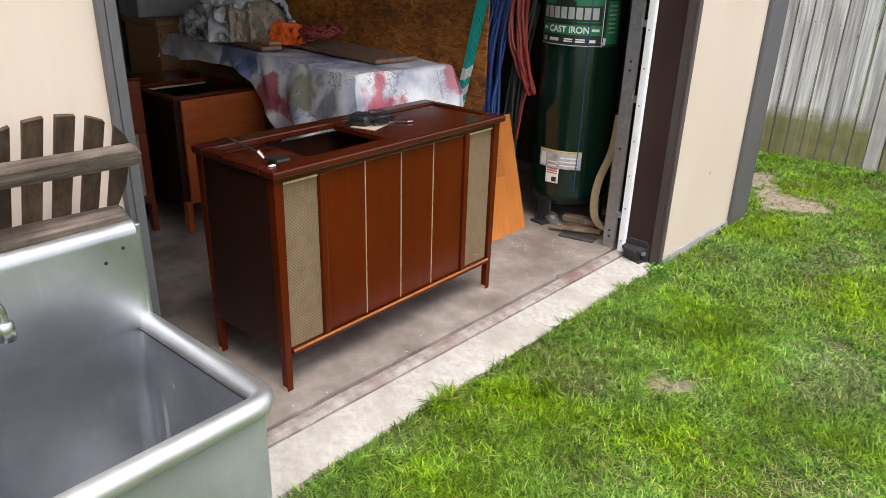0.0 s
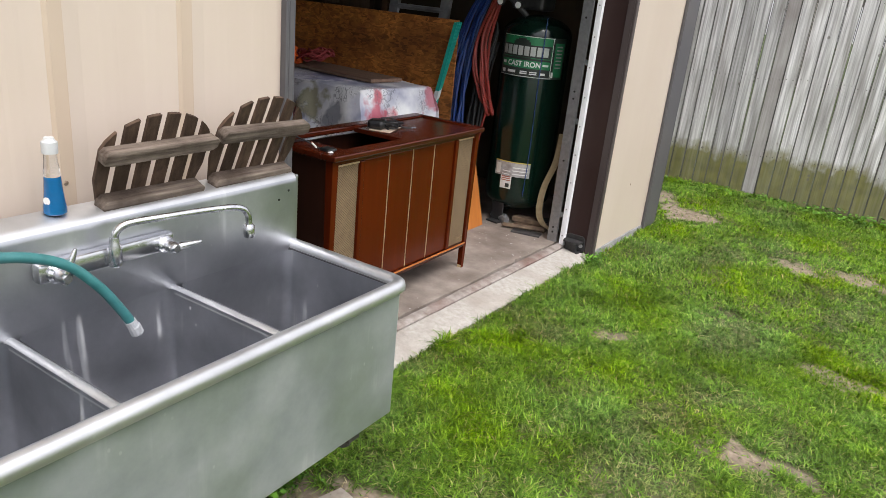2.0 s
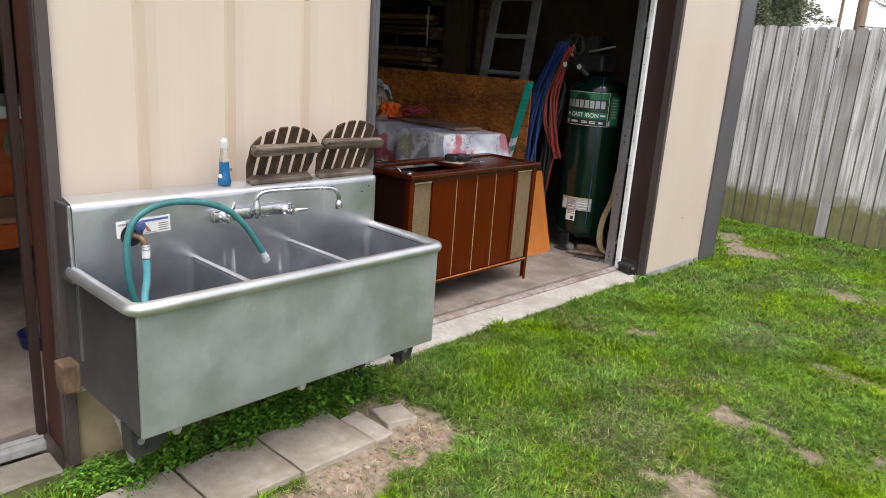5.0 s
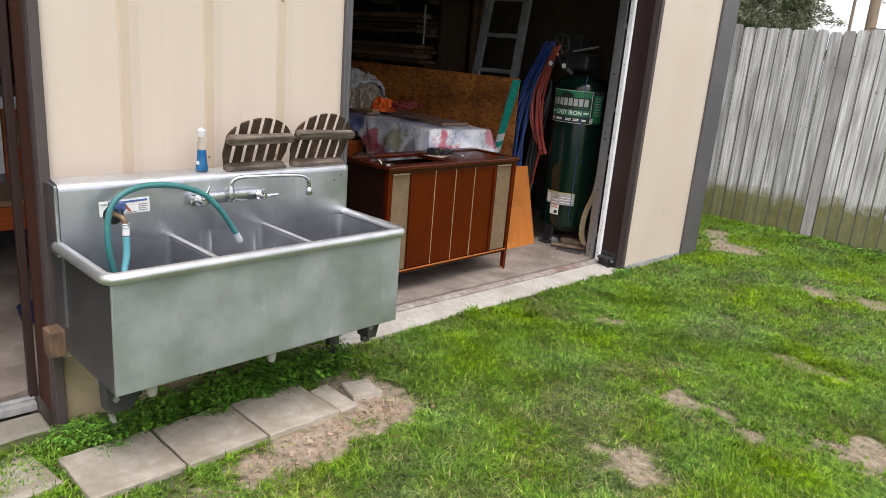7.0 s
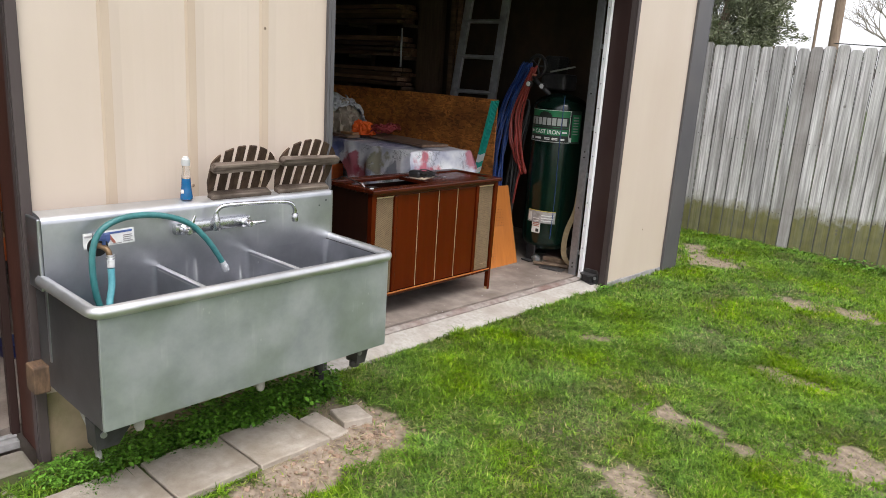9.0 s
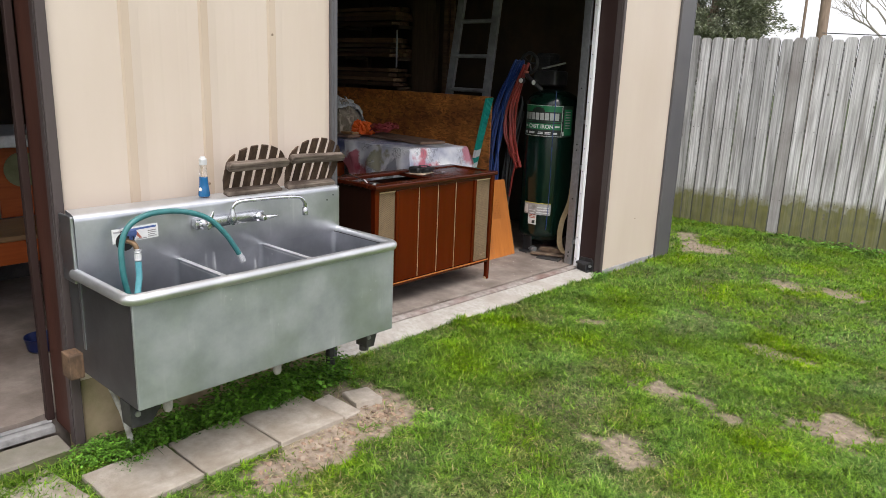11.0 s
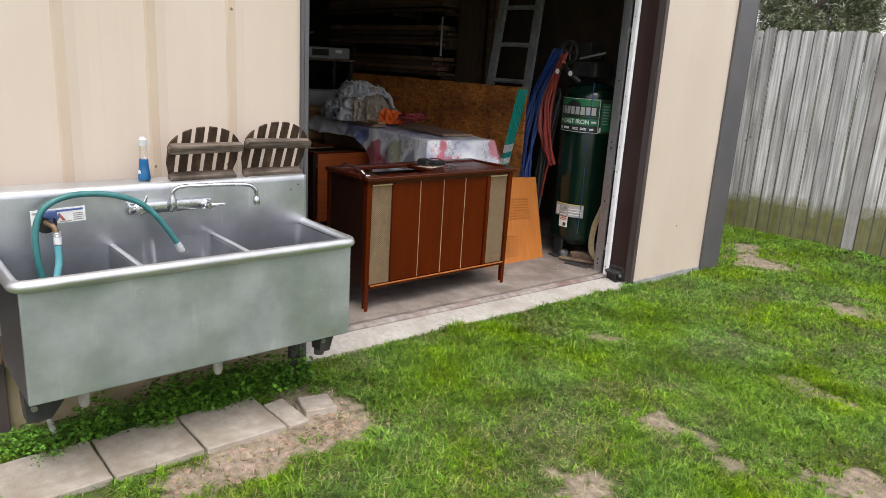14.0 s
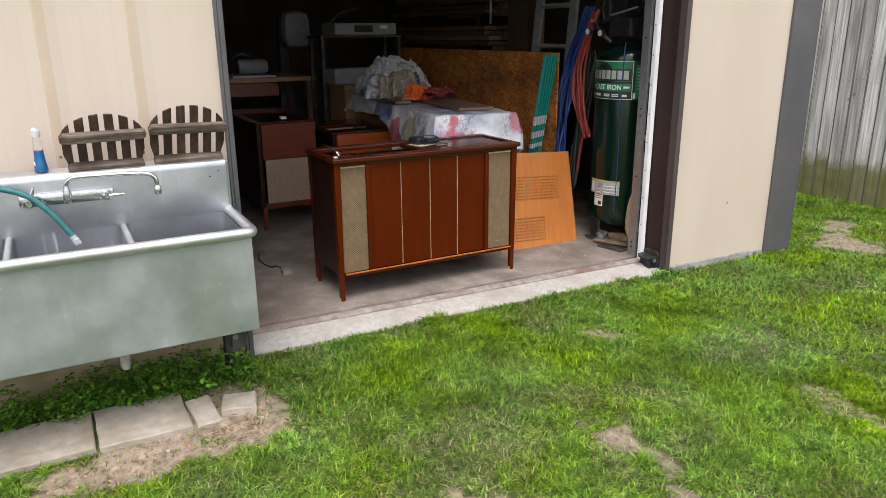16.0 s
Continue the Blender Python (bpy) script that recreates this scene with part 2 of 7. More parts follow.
M["strap"] = mat("tan_strap", (0.29, 0.215, 0.12), (0.40, 0.31, 0.19), 40, 0.9, 0, 0.2)
M["scrap_wood"] = mat("scrap_wood", (0.12, 0.082, 0.055), (0.24, 0.17, 0.115), 12, 0.85, 0, 0.4, stain=(0.07, 0.045, 0.03), stain_scale=14, stain_amount=0.7)
M["leaf"] = mat("weed_leaf", (0.043, 0.118, 0.011), (0.122, 0.265, 0.028), 15, 0.5, 0, 0.1, island=0.65, spec=0.25)
M["far_leaf"] = mat("evergreen_leaf", (0.115, 0.128, 0.08), (0.22, 0.235, 0.155), 3, 0.7, 0, 0, island=0.5)
M["twig"] = mat("grey_twig", (0.26, 0.23, 0.2), (0.36, 0.33, 0.3), 5, 0.9, 0, 0)
# Inner walls are coloured dark to deepen the shade inside the workshop.
M["interior"] = mat("darkened_interior_board", (0.056, 0.038, 0.025), (0.098, 0.067, 0.042), 5, 0.85, 0, 0.2, stain=(0.03, 0.022, 0.015), stain_amount=0.5)
# Sink ends: the shade they stand in is put into this darker steel.
M["steel_side"] = mat("shaded_side_steel", (0.10, 0.098, 0.104), (0.18, 0.178, 0.186), 5, 0.45, 0.8, 0.05, stain=(0.055, 0.052, 0.054), stain_amount=0.6)
M["blade"] = mat("bronzed_blade", (0.13, 0.13, 0.075), (0.22, 0.22, 0.14), 6, 0.35, 0.7, 0.02)
M["block_wood"] = mat("brown_block", (0.07, 0.041, 0.025), (0.19, 0.115, 0.068), 9, 0.7, 0, 0.3, (2, 8, 2), stain=(0.03, 0.02, 0.015), stain_scale=14, stain_amount=0.6)
M["bench_wood"] = mat("tan_bench", (0.17, 0.095, 0.04), (0.27, 0.16, 0.075), 8, 0.6, 0, 0.1, (6, 0.5, 6), (0.13, 0.065, 0.03), 3, 0.5)
M["navy_plastic"] = mat("navy_plastic", (0.004, 0.009, 0.05), (0.006, 0.014, 0.075), 20, 0.4, 0, 0.02)
# Roof is out of view; its grey only sets the bounce light indoors.
M["roof"] = mat("unseen_roof", (0.17, 0.165, 0.16), (0.24, 0.23, 0.225), 4, 0.7, 0, 0.05)


def weave_material():
    """Woven speaker cloth: two crossed waves of beige and brown thread."""
    m = mat("speaker_weave", (0.15, 0.096, 0.048), (0.205, 0.14, 0.074), 30, 0.85, 0, 0.0)
    n, l = m.node_tree.nodes, m.node_tree.links
    co = n.new("ShaderNodeTexCoord")
    heights = []
    for turn in (45, -45):
        mp = n.new("ShaderNodeMapping")
        mp.inputs["Rotation"].default_value = (radians(turn), 0, 0)
        l.new(co.outputs["Object"], mp.inputs[0])
        w = n.new("ShaderNodeTexWave")
        w.bands_direction, w.inputs["Scale"].default_value = "Y", 40
        l.new(mp.outputs[0], w.inputs[0])
        heights.append(w.outputs["Fac"])
    mul = n.new("ShaderNodeMath")
    mul.operation = "MULTIPLY"
    l.new(heights[0], mul.inputs[0]), l.new(heights[1], mul.inputs[1])
    old = n["Principled BSDF"].inputs["Base Color"].links[0].from_socket
    mix = n.new("ShaderNodeMix")
    mix.data_type = "RGBA"
    l.new(mul.outputs[0], mix.inputs["Factor"])
    l.new(old, mix.inputs["A"])
    mix.inputs["B"].default_value = (0.05, 0.034, 0.018, 1)
    l.new(mix.outputs["Result"], n["Principled BSDF"].inputs["Base Color"])
    bp = n.new("ShaderNodeBump")
    bp.inputs["Strength"].default_value, bp.inputs["Distance"].default_value, bp.invert = 0.5, 0.002, True
    l.new(mul.outputs[0], bp.inputs["Height"])
    l.new(bp.outputs[0], n["Principled BSDF"].inputs["Normal"])
    return m


def osb_material():
    """Pressed strand board: coarse flakes in amber and brown."""
    m = mat("strand_board", (0.36, 0.115, 0.024), (0.60, 0.225, 0.052), 14, 0.7, 0, 0.3, (1, 1, 1), (0.13, 0.04, 0.011), 2.6, 0.85)
    n, l = m.node_tree.nodes, m.node_tree.links
    co = n.new("ShaderNodeTexCoord")
    mp = n.new("ShaderNodeMapping")
    mp.inputs["Scale"].default_value = (1.0, 1.0, 2.4)
    l.new(co.outputs["Object"], mp.inputs[0])
    bend = n.new("ShaderNodeTexNoise")
    bend.inputs["Scale"].default_value = 9
    l.new(mp.outputs[0], bend.inputs["Vector"])
    mixv = n.new("ShaderNodeMix")
    mixv.data_type = "RGBA"
    mixv.inputs["Factor"].default_value = 0.18
    l.new(mp.outputs[0], mixv.inputs["A"]), l.new(bend.outputs["Color"], mixv.inputs["B"])
    v = n.new("ShaderNodeTexVoronoi")
    v.inputs["Scale"].default_value = 34
    l.new(mixv.outputs["Result"], v.inputs["Vector"])
    bw = n.new("ShaderNodeRGBToBW")
    l.new(v.outputs["Color"], bw.inputs[0])
    rng = n.new("ShaderNodeMapRange")
    rng.inputs["To Min"].default_value, rng.inputs["To Max"].default_value = 0.4, 1.55
    l.new(bw.outputs[0], rng.inputs[0])
    p = n["Principled BSDF"]
    old = p.inputs["Base Color"].links[0].from_socket
    hsv = n.new("ShaderNodeHueSaturation")
    l.new(rng.outputs[0], hsv.inputs["Value"]), l.new(old, hsv.inputs["Color"])
    l.new(hsv.outputs[0], p.inputs["Base Color"])
    return m


def fence_material():
    """Silvery cedar with running grain, and moss on the lowest part with a ragged upper edge."""
    m = mat("grey_cedar", (0.24, 0.233, 0.233), (0.68, 0.667, 0.67), 6, 0.9, 0, 0.7, (11, 11, 0.3), (0.17, 0.155, 0.145), 4, 0.75, objrand=0.26, fine=40)
    n, l = m.node_tree.nodes, m.node_tree.links
    p = n["Principled BSDF"]
    info = n.new("ShaderNodeObjectInfo")
    apart = n.new("ShaderNodeVectorMath")
    apart.operation = "SCALE"
    apart.inputs[0].default_value = (31.0, 17.0, 53.0)
    l.new(info.outputs["Random"], apart.inputs["Scale"])
    for node in [q for q in n if q.bl_idname == "ShaderNodeTexNoise"]:
        source = node.inputs["Vector"].links[0].from_socket
        own = n.new("ShaderNodeMapping")
        own.inputs["Scale"].default_value = (1, 1, 1) if source.node.bl_idname == "ShaderNodeMapping" else (3.2, 3.2, 0.45)
        l.new(source, own.inputs[0]), l.new(apart.outputs[0], own.inputs["Location"])
        l.new(own.outputs[0], node.inputs["Vector"])
    co = n.new("ShaderNodeTexCoord")
    sep = n.new("ShaderNodeSeparateXYZ")
    l.new(co.outputs["Object"], sep.inputs[0])
    mp = n.new("ShaderNodeMapping")
    mp.inputs["Scale"].default_value = (3.0, 3.0, 2.2)
    l.new(co.outputs["Object"], mp.inputs[0]), l.new(info.outputs["Location"], mp.inputs["Location"])
    nz = n.new("ShaderNodeTexNoise")
    nz.inputs["Scale"].default_value, nz.inputs["Detail"].default_value = 5, 6
    l.new(mp.outputs[0], nz.inputs["Vector"])
    edge = n.new("ShaderNodeMath")
    edge.operation = "MULTIPLY_ADD"
    edge.inputs[1].default_value, edge.inputs[2].default_value = 0.24, 0.25
    l.new(nz.outputs["Fac"], edge.inputs[0])
    edge2 = n.new("ShaderNodeMath")
    edge2.operation = "MULTIPLY_ADD"
    edge2.inputs[1].default_value = 0.09
    l.new(info.outputs["Random"], edge2.inputs[0]), l.new(edge.outputs[0], edge2.inputs[2])
    dif = n.new("ShaderNodeMath")
    dif.operation = "SUBTRACT"
    l.new(edge2.outputs[0], dif.inputs[0]), l.new(sep.outputs["Z"], dif.inputs[1])
    lim = n.new("ShaderNodeMapRange")
    lim.inputs["From Min"].default_value, lim.inputs["From Max"].default_value = -0.03, 0.09
    lim.inputs["To Max"].default_value = 0.88
    l.new(dif.outputs[0], lim.inputs[0])
    old = p.inputs["Base Color"].links[0].from_socket
    moss = n.new("ShaderNodeValToRGB")
    moss.color_ramp.elements[0].color, moss.color_ramp.elements[1].color = (0.04, 0.045, 0.005, 1), (0.185, 0.17, 0.022, 1)
    l.new(nz.outputs["Fac"], moss.inputs[0])
    mix = n.new("ShaderNodeMix")
    mix.data_type = "RGBA"
    l.new(lim.outputs[0], mix.inputs["Factor"]), l.new(old, mix.inputs["A"]), l.new(moss.outputs[0], mix.inputs["B"])
    v = n.new("ShaderNodeTexVoronoi")
    v.inputs["Scale"].default_value = 6.5
    shift = n.new("ShaderNodeMapping")
    shift.inputs["Scale"].default_value = (1, 1, 0.8)
    l.new(co.outputs["Object"], shift.inputs[0]), l.new(info.outputs["Location"], shift.inputs["Location"])
    l.new(shift.outputs[0], v.inputs["Vector"])
    knot = n.new("ShaderNodeMapRange")
    knot.inputs["From Min"].default_value, knot.inputs["From Max"].default_value = 0.085, 0.05
    knot.inputs["To Max"].default_value = 0.75
    l.new(v.outputs["Distance"], knot.inputs[0])
    mixk = n.new("ShaderNodeMix")
    mixk.data_type = "RGBA"
    l.new(knot.outputs[0], mixk.inputs["Factor"]), l.new(mix.outputs["Result"], mixk.inputs["A"])
    mixk.inputs["B"].default_value = (0.12, 0.105, 0.09, 1)
    l.new(mixk.outputs["Result"], p.inputs["Base Color"])
    return m


def printed_cloth_material():
    """White plastic cover: clouded violet-grey wash that paints shading in, a few pink and olive printed patches, thin
    drawn lines.
    """
    m = mat("printed_cover", (0.76, 0.76, 0.79), (0.88, 0.88, 0.90), 5, 0.38, 0, 0.06, stain=(0.22, 0.23, 0.38), stain_scale=4.2, stain_amount=0.95)
    n, l = m.node_tree.nodes, m.node_tree.links
    p = n["Principled BSDF"]
    co = n.new("ShaderNodeTexCoord")
    colour = p.inputs["Base Color"].links[0].from_socket
    warp = n.new("ShaderNodeTexNoise")
    warp.inputs["Scale"].default_value, warp.inputs["Detail"].default_value = 9, 4
    l.new(co.outputs["Object"], warp.inputs["Vector"])
    # Blue-violet entries deepen the painted shading; pink and olive ones are print.
    patches = (((0.87, -0.20, -0.12), 0.13, (0.52, 0.05, 0.09, 1)), ((0.88, 0.26, -0.05), 0.10, (0.42, 0.10, 0.14, 1)), ((0.22, -0.38, -0.17), 0.15, (0.40, 0.03, 0.07, 1)), ((0.42, -0.38, -0.20), 0.10, (0.36, 0.03, 0.06, 1)),
               ((0.55, -0.38, -0.10), 0.13, (0.26, 0.24, 0.13, 1)), ((-0.1, -0.3, 0.0), 0.24, (0.15, 0.17, 0.34, 1)), ((0.45, -0.1, 0.01), 0.2, (0.24, 0.24, 0.44, 1)), ((0.05, -0.36, -0.1), 0.12, (0.08, 0.10, 0.24, 1)),
               ((0.70, -0.38, -0.16), 0.10, (0.24, 0.25, 0.30, 1)))
    for centre, size, tint in patches:
        d = n.new("ShaderNodeVectorMath")
        d.operation = "DISTANCE"
        l.new(co.outputs["Object"], d.inputs[0])
        d.inputs[1].default_value = centre
        wob = n.new("ShaderNodeMath")
        wob.operation = "MULTIPLY_ADD"
        wob.inputs[1].default_value = size * 2.6
        l.new(warp.outputs["Fac"], wob.inputs[0]), l.new(d.outputs["Value"], wob.inputs[2])
        lim = n.new("ShaderNodeMapRange")
        lim.inputs["From Min"].default_value, lim.inputs["From Max"].default_value, lim.inputs["To Max"].default_value = size * 2.15, size * 1.85, 0.85
        l.new(wob.outputs[0], lim.inputs[0])
        mix = n.new("ShaderNodeMix")
        mix.data_type = "RGBA"
        l.new(lim.outputs[0], mix.inputs["Factor"]), l.new(colour, mix.inputs["A"])
        mix.inputs["B"].default_value = tint
        colour = mix.outputs["Result"]
    v = n.new("ShaderNodeTexVoronoi")
    v.feature, v.inputs["Scale"].default_value = "DISTANCE_TO_EDGE", 16
    mv = n.new("ShaderNodeMix")
    mv.data_type = "RGBA"
    mv.inputs["Factor"].default_value = 0.3
    l.new(co.outputs["Object"], mv.inputs["A"]), l.new(warp.outputs["Color"], mv.inputs["B"])
    l.new(mv.outputs["Result"], v.inputs["Vector"])
    line = n.new("ShaderNodeMapRange")
    line.inputs["From Min"].default_value, line.inputs["From Max"].default_value = 0.02, 0.06
    line.inputs["To Min"].default_value, line.inputs["To Max"].default_value = 0.6, 0.0
    l.new(v.outputs["Distance"], line.inputs[0])
    part_of = n.new("ShaderNodeTexNoise")
    part_of.inputs["Scale"].default_value = 3.4
    l.new(co.outputs["Object"], part_of.inputs["Vector"])
    only = n.new("ShaderNodeMapRange")
    only.inputs["From Min"].default_value, only.inputs["From Max"].default_value = 0.5, 0.56
    l.new(part_of.outputs["Fac"], only.inputs[0])
    mul = n.new("ShaderNodeMath")
    mul.operation = "MULTIPLY"
    l.new(line.outputs[0], mul.inputs[0]), l.new(only.outputs[0], mul.inputs[1])
    mix = n.new("ShaderNodeMix")
    mix.data_type = "RGBA"
    l.new(mul.outputs[0], mix.inputs["Factor"]), l.new(colour, mix.inputs["A"])
    mix.inputs["B"].default_value = (0.12, 0.12, 0.15, 1)
    l.new(mix.outputs["Result"], p.inputs["Base Color"])
    return m


def grass_material(name, stops):
    """Blades whose colours run over a ramp, blade by blade."""
    m = bpy.data.materials.new(name)
    m.use_nodes = True
    n, l = m.node_tree.nodes, m.node_tree.links
    p = n["Principled BSDF"]
    geo = n.new("ShaderNodeNewGeometry")
    ramp = n.new("ShaderNodeValToRGB")
    ramp.color_ramp.elements[0].color, ramp.color_ramp.elements[1].color = (*stops[0][1], 1), (*stops[-1][1], 1)
    for at, c in stops[1:-1]:
        ramp.color_ramp.elements.new(at).color = (*c, 1)
    l.new(geo.outputs["Random Per Island"], ramp.inputs[0])
    co = n.new("ShaderNodeTexCoord")
    nz = n.new("ShaderNodeTexNoise")
    nz.inputs["Scale"].default_value, nz.inputs["Detail"].default_value = 4.5, 4
    l.new(co.outputs["Object"], nz.inputs["Vector"])
    tv = n.new("ShaderNodeMapRange")
    tv.inputs["From Min"].default_value, tv.inputs["From Max"].default_value = 0.35, 0.65
    tv.inputs["To Min"].default_value, tv.inputs["To Max"].default_value = 0.75, 1.25
    l.new(nz.outputs["Fac"], tv.inputs[0])
    hv = n.new("ShaderNodeHueSaturation")
    tuft = n.new("ShaderNodeTexNoise")
    tuft.inputs["Scale"].default_value, tuft.inputs["Detail"].default_value = 34, 3
    l.new(co.outputs["Object"], tuft.inputs["Vector"])
    tuft_v = n.new("ShaderNodeMapRange")
    tuft_v.inputs["From Min"].default_value, tuft_v.inputs["From Max"].default_value = 0.36, 0.64
    tuft_v.inputs["To Min"].default_value, tuft_v.inputs["To Max"].default_value = 0.70, 1.28
    l.new(tuft.outputs["Fac"], tuft_v.inputs[0])
    both = n.new("ShaderNodeMath")
    both.operation = "MULTIPLY"
    l.new(tv.outputs[0], both.inputs[0]), l.new(tuft_v.outputs[0], both.inputs[1])
    tint = n.new("ShaderNodeTexNoise")
    tint.inputs["Scale"].default_value, tint.inputs["Detail"].default_value = 1.9, 3
    l.new(co.outputs["Object"], tint.inputs["Vector"])
    for socket, low, high in (("Hue", 0.509, 0.491), ("Saturation", 0.86, 1.05)):
        shift = n.new("ShaderNodeMapRange")
        shift.inputs["From Min"].default_value, shift.inputs["From Max"].default_value = 0.33, 0.67
        shift.inputs["To Min"].default_value, shift.inputs["To Max"].default_value = low, high
        l.new(tint.outputs["Fac"], shift.inputs[0]), l.new(shift.outputs[0], hv.inputs[socket])
    l.new(both.outputs[0], hv.inputs["Value"]), l.new(ramp.outputs[0], hv.inputs["Color"])
    l.new(hv.outputs[0], p.inputs["Base Color"])
    p.inputs["Roughness"].default_value = 0.55
    p.inputs["Specular IOR Level"].default_value = 0.14
    tr = n.new("ShaderNodeBsdfTranslucent")
    l.new(hv.outputs[0], tr.inputs[0])
    ms = n.new("ShaderNodeMixShader")
    ms.inputs[0].default_value = 0.2
    l.new(p.outputs[0], ms.inputs[1]), l.new(tr.outputs[0], ms.inputs[2])
    l.new(ms.outputs[0], n["Material Output"].inputs["Surface"])
    return m


def glass_material(name, tint, rough=0.05):
    m = bpy.data.materials.new(name)
    m.use_nodes = True
    p = m.node_tree.nodes["Principled BSDF"]
    p.inputs["Base Color"].default_value = (*tint, 1)
    p.inputs["Transmission Weight"].default_value = 1.0
    p.inputs["Roughness"].default_value = rough
    p.inputs["IOR"].default_value = 1.4
    return m


def marked_steel(name, a, b, stain, rough, metal, marked=0.4):
    """Worn stainless: clouded metal with dried white spots and run marks down the walls."""
    m = mat(name, a, b, 5, rough, metal, 0.04, (1, 1, 1), stain, 3, 0.6, rough_var=0.12, fine=160)
    n, l = m.node_tree.nodes, m.node_tree.links
    p = n["Principled BSDF"]
    co = n.new("ShaderNodeTexCoord")
    marks = []
    for kind, stretch, scale, low, high in (("spot", (1, 1, 0.7), 26, 0.10, 0.06), ("run", (1, 1, 0.06), 34, 0.6, 0.72)):
        mp = n.new("ShaderNodeMapping")
        mp.inputs["Scale"].default_value = stretch
        l.new(co.outputs["Object"], mp.inputs[0])
        tex = n.new("ShaderNodeTexVoronoi" if kind == "spot" else "ShaderNodeTexNoise")
        tex.inputs["Scale"].default_value = scale
        l.new(mp.outputs[0], tex.inputs["Vector"])
        lim = n.new("ShaderNodeMapRange")
        lim.inputs["From Min"].default_value, lim.inputs["From Max"].default_value = low, high
        l.new(tex.outputs["Distance" if kind == "spot" else "Fac"], lim.inputs[0])
        marks.append(lim.outputs[0])
    patch = n.new("ShaderNodeTexNoise")
    patch.inputs["Scale"].default_value, patch.inputs["Detail"].default_value = 5, 3
    l.new(co.outputs["Object"], patch.inputs["Vector"])
    where = n.new("ShaderNodeMapRange")
    where.inputs["From Min"].default_value, where.inputs["From Max"].default_value, where.inputs["To Max"].default_value = 0.5, 0.64, marked
    l.new(patch.outputs["Fac"], where.inputs[0])
    both = n.new("ShaderNodeMath")
    both.operation = "MAXIMUM"
    l.new(marks[0], both.inputs[0]), l.new(marks[1], both.inputs[1])
    amount = n.new("ShaderNodeMath")
    amount.operation = "MULTIPLY"
    l.new(both.outputs[0], amount.inputs[0]), l.new(where.outputs[0], amount.inputs[1])
    old = p.inputs["Base Color"].links[0].from_socket
    mix = n.new("ShaderNodeMix")
    mix.data_type = "RGBA"
    l.new(amount.outputs[0], mix.inputs["Factor"]), l.new(old, mix.inputs["A"])
    mix.inputs["B"].default_value = (0.7, 0.71, 0.7, 1)
    l.new(mix.outputs["Result"], p.inputs["Base Color"])
    dull = n.new("ShaderNodeMath")
    dull.operation = "MULTIPLY_ADD"
    dull.inputs[1].default_value, dull.inputs[2].default_value = -metal, metal
    l.new(amount.outputs[0], dull.inputs[0])
    l.new(dull.outputs[0], p.inputs["Metallic"])
    return m


M["steel"] = marked_steel("worn_stainless", (0.39, 0.40, 0.43), (0.56, 0.57, 0.605), (0.29, 0.295, 0.31), 0.36, 0.95, 0.5)
# Paler copy of the steel: the sky highlight on rim and ledge is coloured in.
M["steel_rim"] = marked_steel("sky_lit_steel", (0.50, 0.505, 0.515), (0.68, 0.685, 0.695), (0.36, 0.365, 0.37), 0.40, 0.85, 0.4)
M["steel_dark"] = marked_steel("dull_bowl", (0.38, 0.39, 0.42), (0.55, 0.56, 0.60), (0.25, 0.254, 0.27), 0.36, 0.94, 0.75)
M["steel_front"] = marked_steel("grey_green_apron", (0.295, 0.318, 0.33), (0.435, 0.455, 0.468), (0.15, 0.20, 0.12), 0.40, 0.55, 0.22)
M["weave"] = weave_material()
M["osb"] = osb_material()
M["fence"] = fence_material()
M["fence_dark"] = mat("dark_cedar", (0.27, 0.252, 0.245), (0.44, 0.42, 0.415), 7, 0.9, 0, 0.6, (9, 9, 0.3), (0.15, 0.12, 0.112), 2.2, 0.6)
# Picket chamfers: dark colour stands in for the shaded gaps between boards.
M["fence_edge"] = mat("dark_seam_edge", (0.06, 0.057, 0.052), (0.15, 0.143, 0.135), 9, 0.95, 0, 0.4, (9, 9, 0.5))
M["cover"] = printed_cloth_material()
M["grass"] = grass_material("bright_blade", ((0.0, (0.046, 0.106, 0.004)), (0.3, (0.09, 0.19, 0.007)), (0.7, (0.152, 0.28, 0.011)), (0.95, (0.23, 0.36, 0.024)), (1.0, (0.38, 0.32, 0.14))))
M["grass_dull"] = grass_material("dull_blade", ((0.0, (0.05, 0.087, 0.012)), (0.3, (0.09, 0.15, 0.022)), (0.72, (0.16, 0.23, 0.04)), (0.92, (0.25, 0.26, 0.085)), (1.0, (0.34, 0.265, 0.13))))
M["clear"] = glass_material("clear_plastic", (0.95, 0.96, 0.97))
M["milky"] = mat("milky_plastic", (0.46, 0.465, 0.47), (0.56, 0.565, 0.57), 20, 0.3, 0, 0)
M["blue_liquid"] = mat("blue_liquid", (0.0012, 0.075, 0.20), (0.0025, 0.10, 0.27), 8, 0.1, 0, 0, coat=0.4)
M["rusty"] = mat("rusty_screw", (0.16, 0.10, 0.06), (0.30, 0.24, 0.19), 60, 0.7, 0.3, 0.2)
M["soil"] = mat("lawn_soil", (0.034, 0.028, 0.016), (0.078, 0.064, 0.035), 30, 0.95, 0, 0.8, stain=(0.03, 0.042, 0.012), stain_scale=3, stain_amount=0.6)
M["dirt"] = mat("bare_dirt", (0.20, 0.13, 0.09), (0.34, 0.24, 0.175), 22, 0.95, 0, 0.9, stain=(0.15, 0.095, 0.062), stain_scale=8, stain_amount=0.6, island=0.35)
M["straw"] = mat("dry_thatch", (0.20, 0.165, 0.085), (0.33, 0.28, 0.16), 15, 0.95, 0, 0.1, island=0.4)

# ---- mesh helpers ----
W = {}


